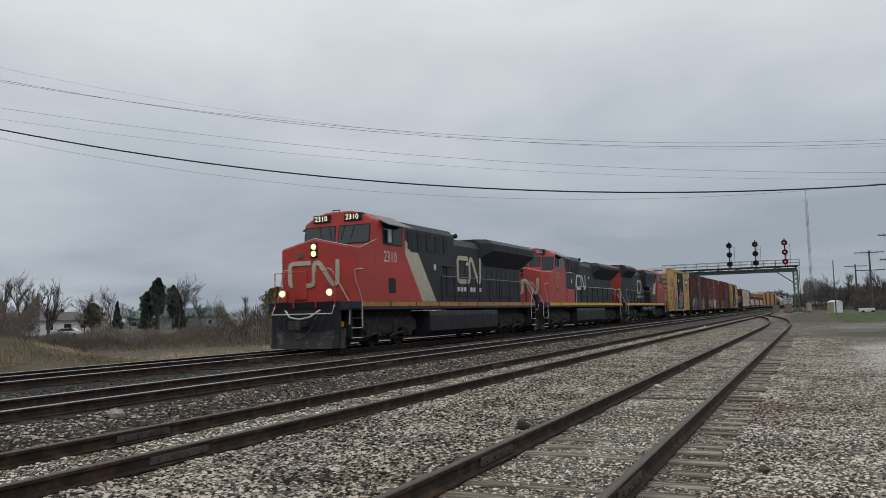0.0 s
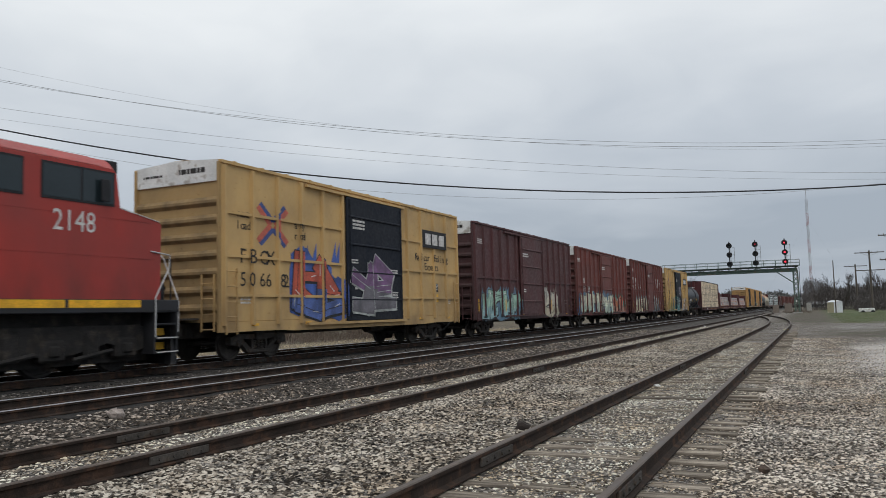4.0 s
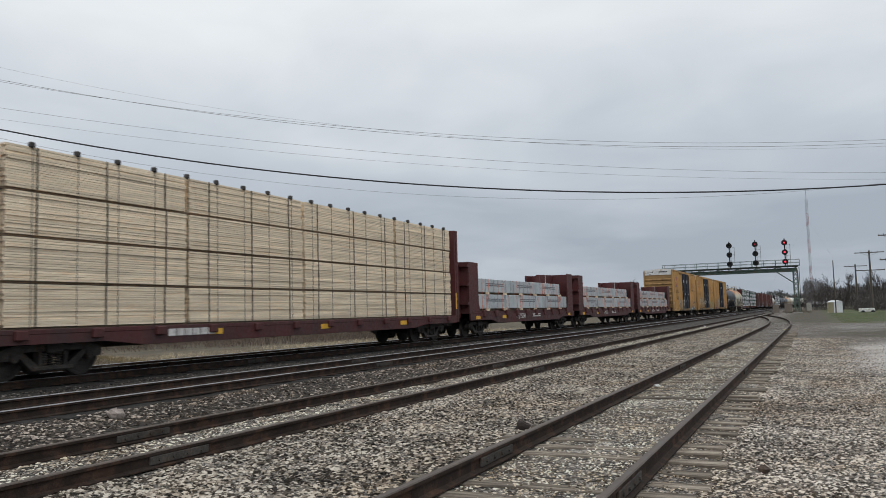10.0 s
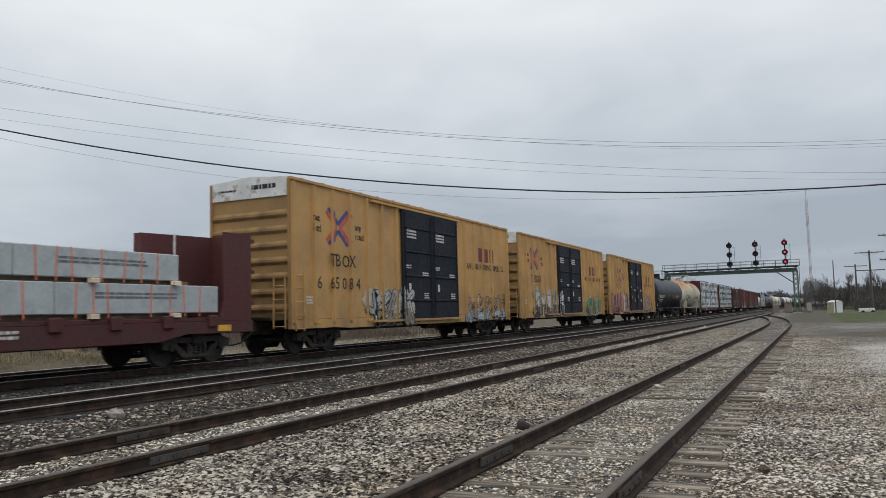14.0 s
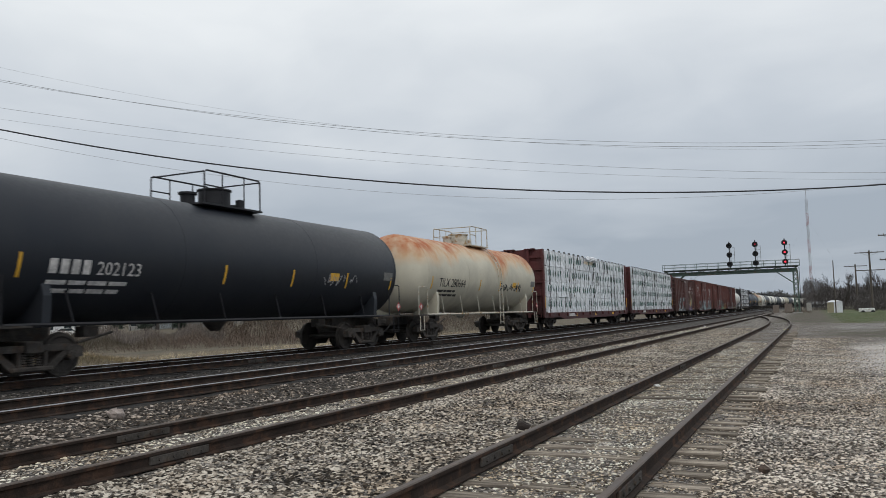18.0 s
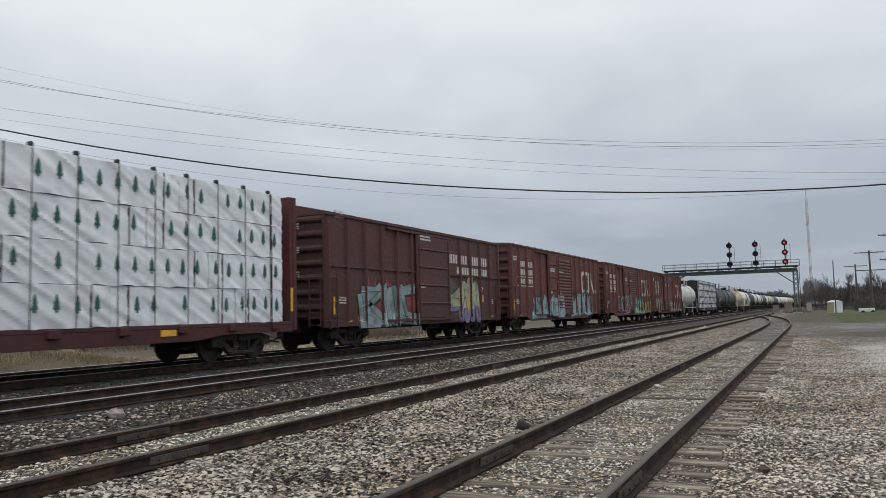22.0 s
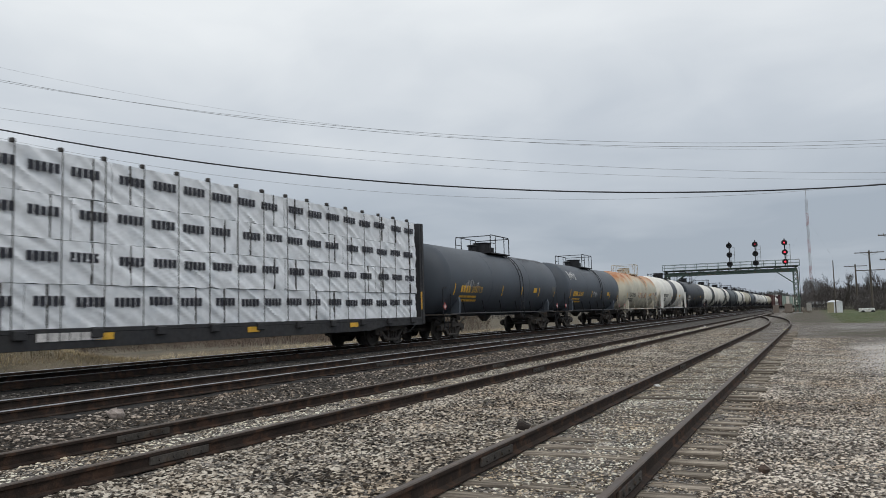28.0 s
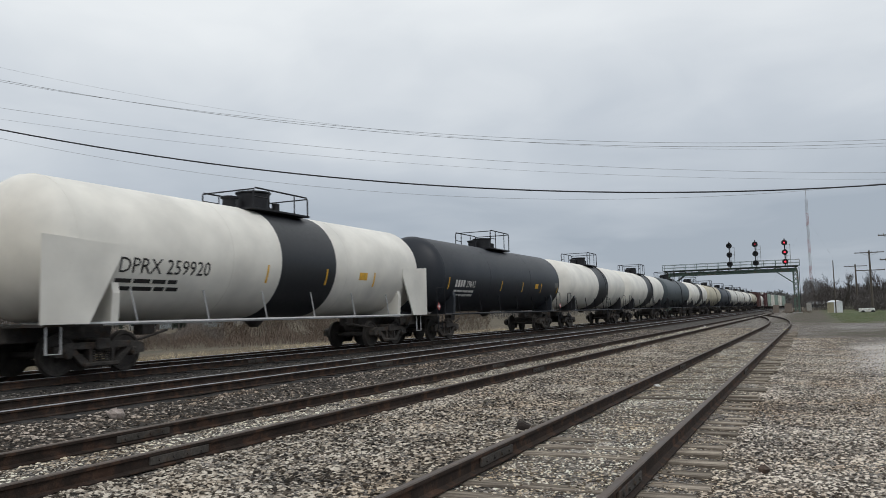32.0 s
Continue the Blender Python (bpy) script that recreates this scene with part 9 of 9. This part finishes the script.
    brown_box(*mids(417.8, 436.95), 18.0, 4.74, "brown_paint_d", (0.150, 0.046, 0.037), ((-5.6, -0.2, 0.72, 2.1, (0.26, 0.36, 0.39), (0.32, 0.42, 0.44), (0.02, 0.02, 0.03), 7.3), (2.0, 6.6, 0.72, 2.3, (0.26, 0.38, 0.42), (0.34, 0.46, 0.49), (0.02, 0.02, 0.03), 6.7)),
              "brown boxcar with louvred door and pale blue graffiti", ((-3.0, -1.22), (-1.22, 1.75)), 15, "", (4.5, 2.22, 1.46, 3.55), None, True, True, "old brown boxcars", ((-7.9, 3.79, 2.5, 0.3), (-7.9, 3.36, 2.5, 0.3), (-7.9, 2.98, 2.5, 0.1), (-7.9, 2.86, 2.5, 0.26), (-7.9, 2.50, 2.5, 0.1)))
    brown_box(*mids(437.75, 456.9), 18.1, 4.74, "brown_paint_e", (0.142, 0.044, 0.036), ((-4.9, -0.6, 0.72, 2.1, (0.045, 0.065, 0.06), (0.24, 0.03, 0.045), (0.46, 0.45, 0.44), 6.2), (1.0, 4.8, 0.5, 2.0, (0.08, 0.34, 0.32), (0.25, 0.5, 0.3), (0.03, 0.2, 0.35), 4.8), (4.9, 8.6, 0.5, 1.9, (0.42, 0.30, 0.05), (0.35, 0.24, 0.08), (0.25, 0.18, 0.25), 9.8)),
              "brown boxcar with louvred door, teal and yellow graffiti", ((-3.0, -1.22), (-1.22, 1.75)), 15, "", (4.5, 2.22, 1.46, 3.55), None, True, True, "old brown boxcars", ((-7.9, 3.79, 2.5, 0.3), (-7.9, 3.36, 2.5, 0.3), (-7.9, 2.98, 2.5, 0.1), (-7.9, 2.86, 2.5, 0.26), (-7.9, 2.50, 2.5, 0.1)))
    brown_box(*mids(456.5, 475.7), 18.0, 4.74, "brown_paint_f", (0.138, 0.043, 0.036), ((-7.0, -3.8, 0.7, 2.0, (0.30, 0.32, 0.30), (0.2, 0.2, 0.2), (0.4, 0.4, 0.36), 6.4), (0.2, 2.8, 0.7, 1.9, (0.45, 0.45, 0.42), (0.18, 0.18, 0.18), (0.1, 0.1, 0.1), 1.4), (3.2, 8.0, 0.7, 1.7, (0.30, 0.27, 0.24), (0.36, 0.33, 0.15), (0.2, 0.2, 0.2), 2.8)),
              "brown boxcar with louvred door and grey graffiti", ((-3.0, -1.22), (-1.22, 1.75)), 15, "", (4.5, 2.22, 1.46, 3.55), None, True, True, "old brown boxcars", ((-7.9, 3.79, 2.5, 0.3), (-7.9, 3.36, 2.5, 0.3), (-7.9, 2.98, 2.5, 0.1), (-7.9, 2.86, 2.5, 0.26), (-7.9, 2.50, 2.5, 0.1)))
    info = tank_car(*mids(475.95, 489.6), 1.40, 4.0, TWHT, "short white tank car on a black underframe", WHITE, heads=1.1, rail_mat=HANDRAIL, saddle=BLACK)
    tank_marks(info, "", DARKSTENCIL)
    centerbeam(*mids(489.6, 513.5), 21.9, CBBLK, "black centerbeam flat car with white wrapped lumber printed in black", wrapped_load(BLACKPRINT, "word", seed=3))
    for a, b, num in ((513.5, 531.1, "203710"), (531.1, 547.6, "202863")):
        info = tank_car(*mids(a, b), 1.61, 4.19, TGRY, "dark grey tank car with yellow stencils", BLACK, rail_mat=BLACK)
        tank_marks(info, num, YELLOWMARK)
        if num == "202863":
            tank_scribble(*info[:3], -6.3, -4.9, 3.0, 3.6, (0.62, 0.62, 0.62), 8, 0.035)
            tank_scribble(*info[:3], -0.9, 0.3, 2.0, 2.4, (0.40, 0.40, 0.41), 9)
        else:
            tank_scribble(*info[:3], -6.0, -4.6, 2.2, 2.6, (0.40, 0.40, 0.41), 10)
            rq = random.Random(6)
            for k in range(12):
                xx, aa = rq.uniform(3.0, 7.0), rq.uniform(48, 66)
                on_tank(info[0], info[1], info[2], xx, xx + rq.uniform(0.2, 1.1), aa, aa + rq.uniform(0.8, 2.2), BLACK, "paint_flake")
    info = tank_car(*mids(547.85, 564.15), 1.61, 4.29, TRUST, "cream tank car with bright rust along its top", CREAMRAIL, heads=1.2, rail_mat=CREAMRAIL, deck=(-0.75, 1.35), span=7.55)
    tank_marks(info, "280654", DARKSTENCIL, mark_text="TILX")
    tank_scribble(*info[:3], -2.0, 6.0, 2.0, 2.6, (0.36, 0.20, 0.16), 15, 0.012)
    tank_scribble(*info[:3], 1.8, 4.2, 1.9, 2.2, (0.12, 0.12, 0.13), 16, 0.016)
    info = tank_car(*mids(564.1, 582.4), 1.63, 4.40, TBAND, "white tank car with a black band round its middle", BLACK, rail_mat=HANDRAIL, saddle=TBAND, heads=1.1, shroud=0.5, skirt=True, deck=(-1.15, 1.5), rail_h=0.5, ladder=False, span=8.45)
    tank_marks(info, "259920", DARKSTENCIL, mark_text="DPRX")
    info = tank_car(*mids(582.2, 601.0), 1.61, 4.42, TBLK, "long black tank car with yellow reflectors", BLACK, rail_mat=BLACK, ladder=False)
    tank_marks(info, "29643", STENCIL)
    s = 601.0
    tail = [(TBAND, "white tank car with a black band"), (TBAND, "white tank car with a black band"), (TSLATE, "slate grey tank car"), (TBAND, "white tank car with a black band"),
            (TCREAM, "cream tank car"), (TGRY, "dark grey tank car"), (TWHT, "white tank car"), (TWHT, "white tank car"), (TBAND, "white tank car with a black band"), (TCREAM, "cream tank car")]
    for p, lab in tail:
        tank_car(s + 9.1, 18.2, 1.6, 4.42, p, lab + " in the train's tail", BLACK, rail_mat=BLACK, saddle=BLACK, fancy=False)
        s += 18.2
    brown_box(s + 8.5, 17.0, 15.0, 4.9, "brown_paint_c", BRN, (), "rusty brown boxcar in the tail of the train", ((-1.4, 1.6),), 13, "", None, None, group="old brown boxcars")
    s += 17.0
    tank_car(s + 8.0, 16.0, 1.45, 4.3, TWHT, "white tank car in the tail of the train", BLACK, rail_mat=HANDRAIL, fancy=False)
    s += 16.0
    brown_box(s + 8.5, 17.0, 15.0, 5.2, "maroon_paint_a", MAR, (), "maroon boxcar in the tail of the train", ((-1.4, 1.6),), 13)
    s += 17.0
    GRN = paint_mat("pale_green_paint", (0.36, 0.46, 0.40), 0.6, rust_amount=0.1)
    for k in range(5):
        p = (GRN, TWHT, GRN, TWHT, GRN)[k]
        boxcar(s + 8.5, 17.0, 15.2, 4.9, p, (0.4, 0.42, 0.4), "pale freight car at the end of the train", ((-1.4, 1.6),), None, 12, None, group="pale freight cars")
        s += 17.0


build_train()


def line_pose(y):
    """Pose of a car whose middle is y metres along the main line."""
    slope = (y - 250.0) / 2045.0 if y > 250 else 0.0
    return pose(x_d(y), y, Z_D, 0, 0, 90 - math.degrees(math.atan(slope)))


def motions():
    for car, mid in CARS:
        rows, t = [], 0.0
        while t <= 32.001:
            rows.append((t, line_pose(mid - V * t)))
            t += 2.0
        walk(car, rows)
    for wheels, (x, y, z), r, mid in ((w, p, r, m) for (w, c, p, r) in SPINS for (k, m) in CARS if k is c):
        # the axles roll while the car is within sight of its wheels; the turn is 80 degrees a row
        t0, t1 = max((mid + x - 52.0) / V, 0.0), min((mid + x + 2.0) / V, 32.0)
        if t1 <= t0:
            walk(wheels, [(0.0, pose(x, y, z)), (32.0, pose(x, y, z))])
            continue
        step = radians(80) * r / V
        n = max(int((t1 - t0) / step), 1)
        rows = [(0.0, pose(x, y, z))] if t0 > 0.01 else []
        rows += [(t0 + (t1 - t0) * i / n, pose(x, y, z, 0, -math.degrees(V * (t1 - t0) * i / n / r), 0)) for i in range(n + 1)]
        if t1 < 31.99:
            rows.append((32.0, rows[-1][1]))
        walk(wheels, rows)


motions()
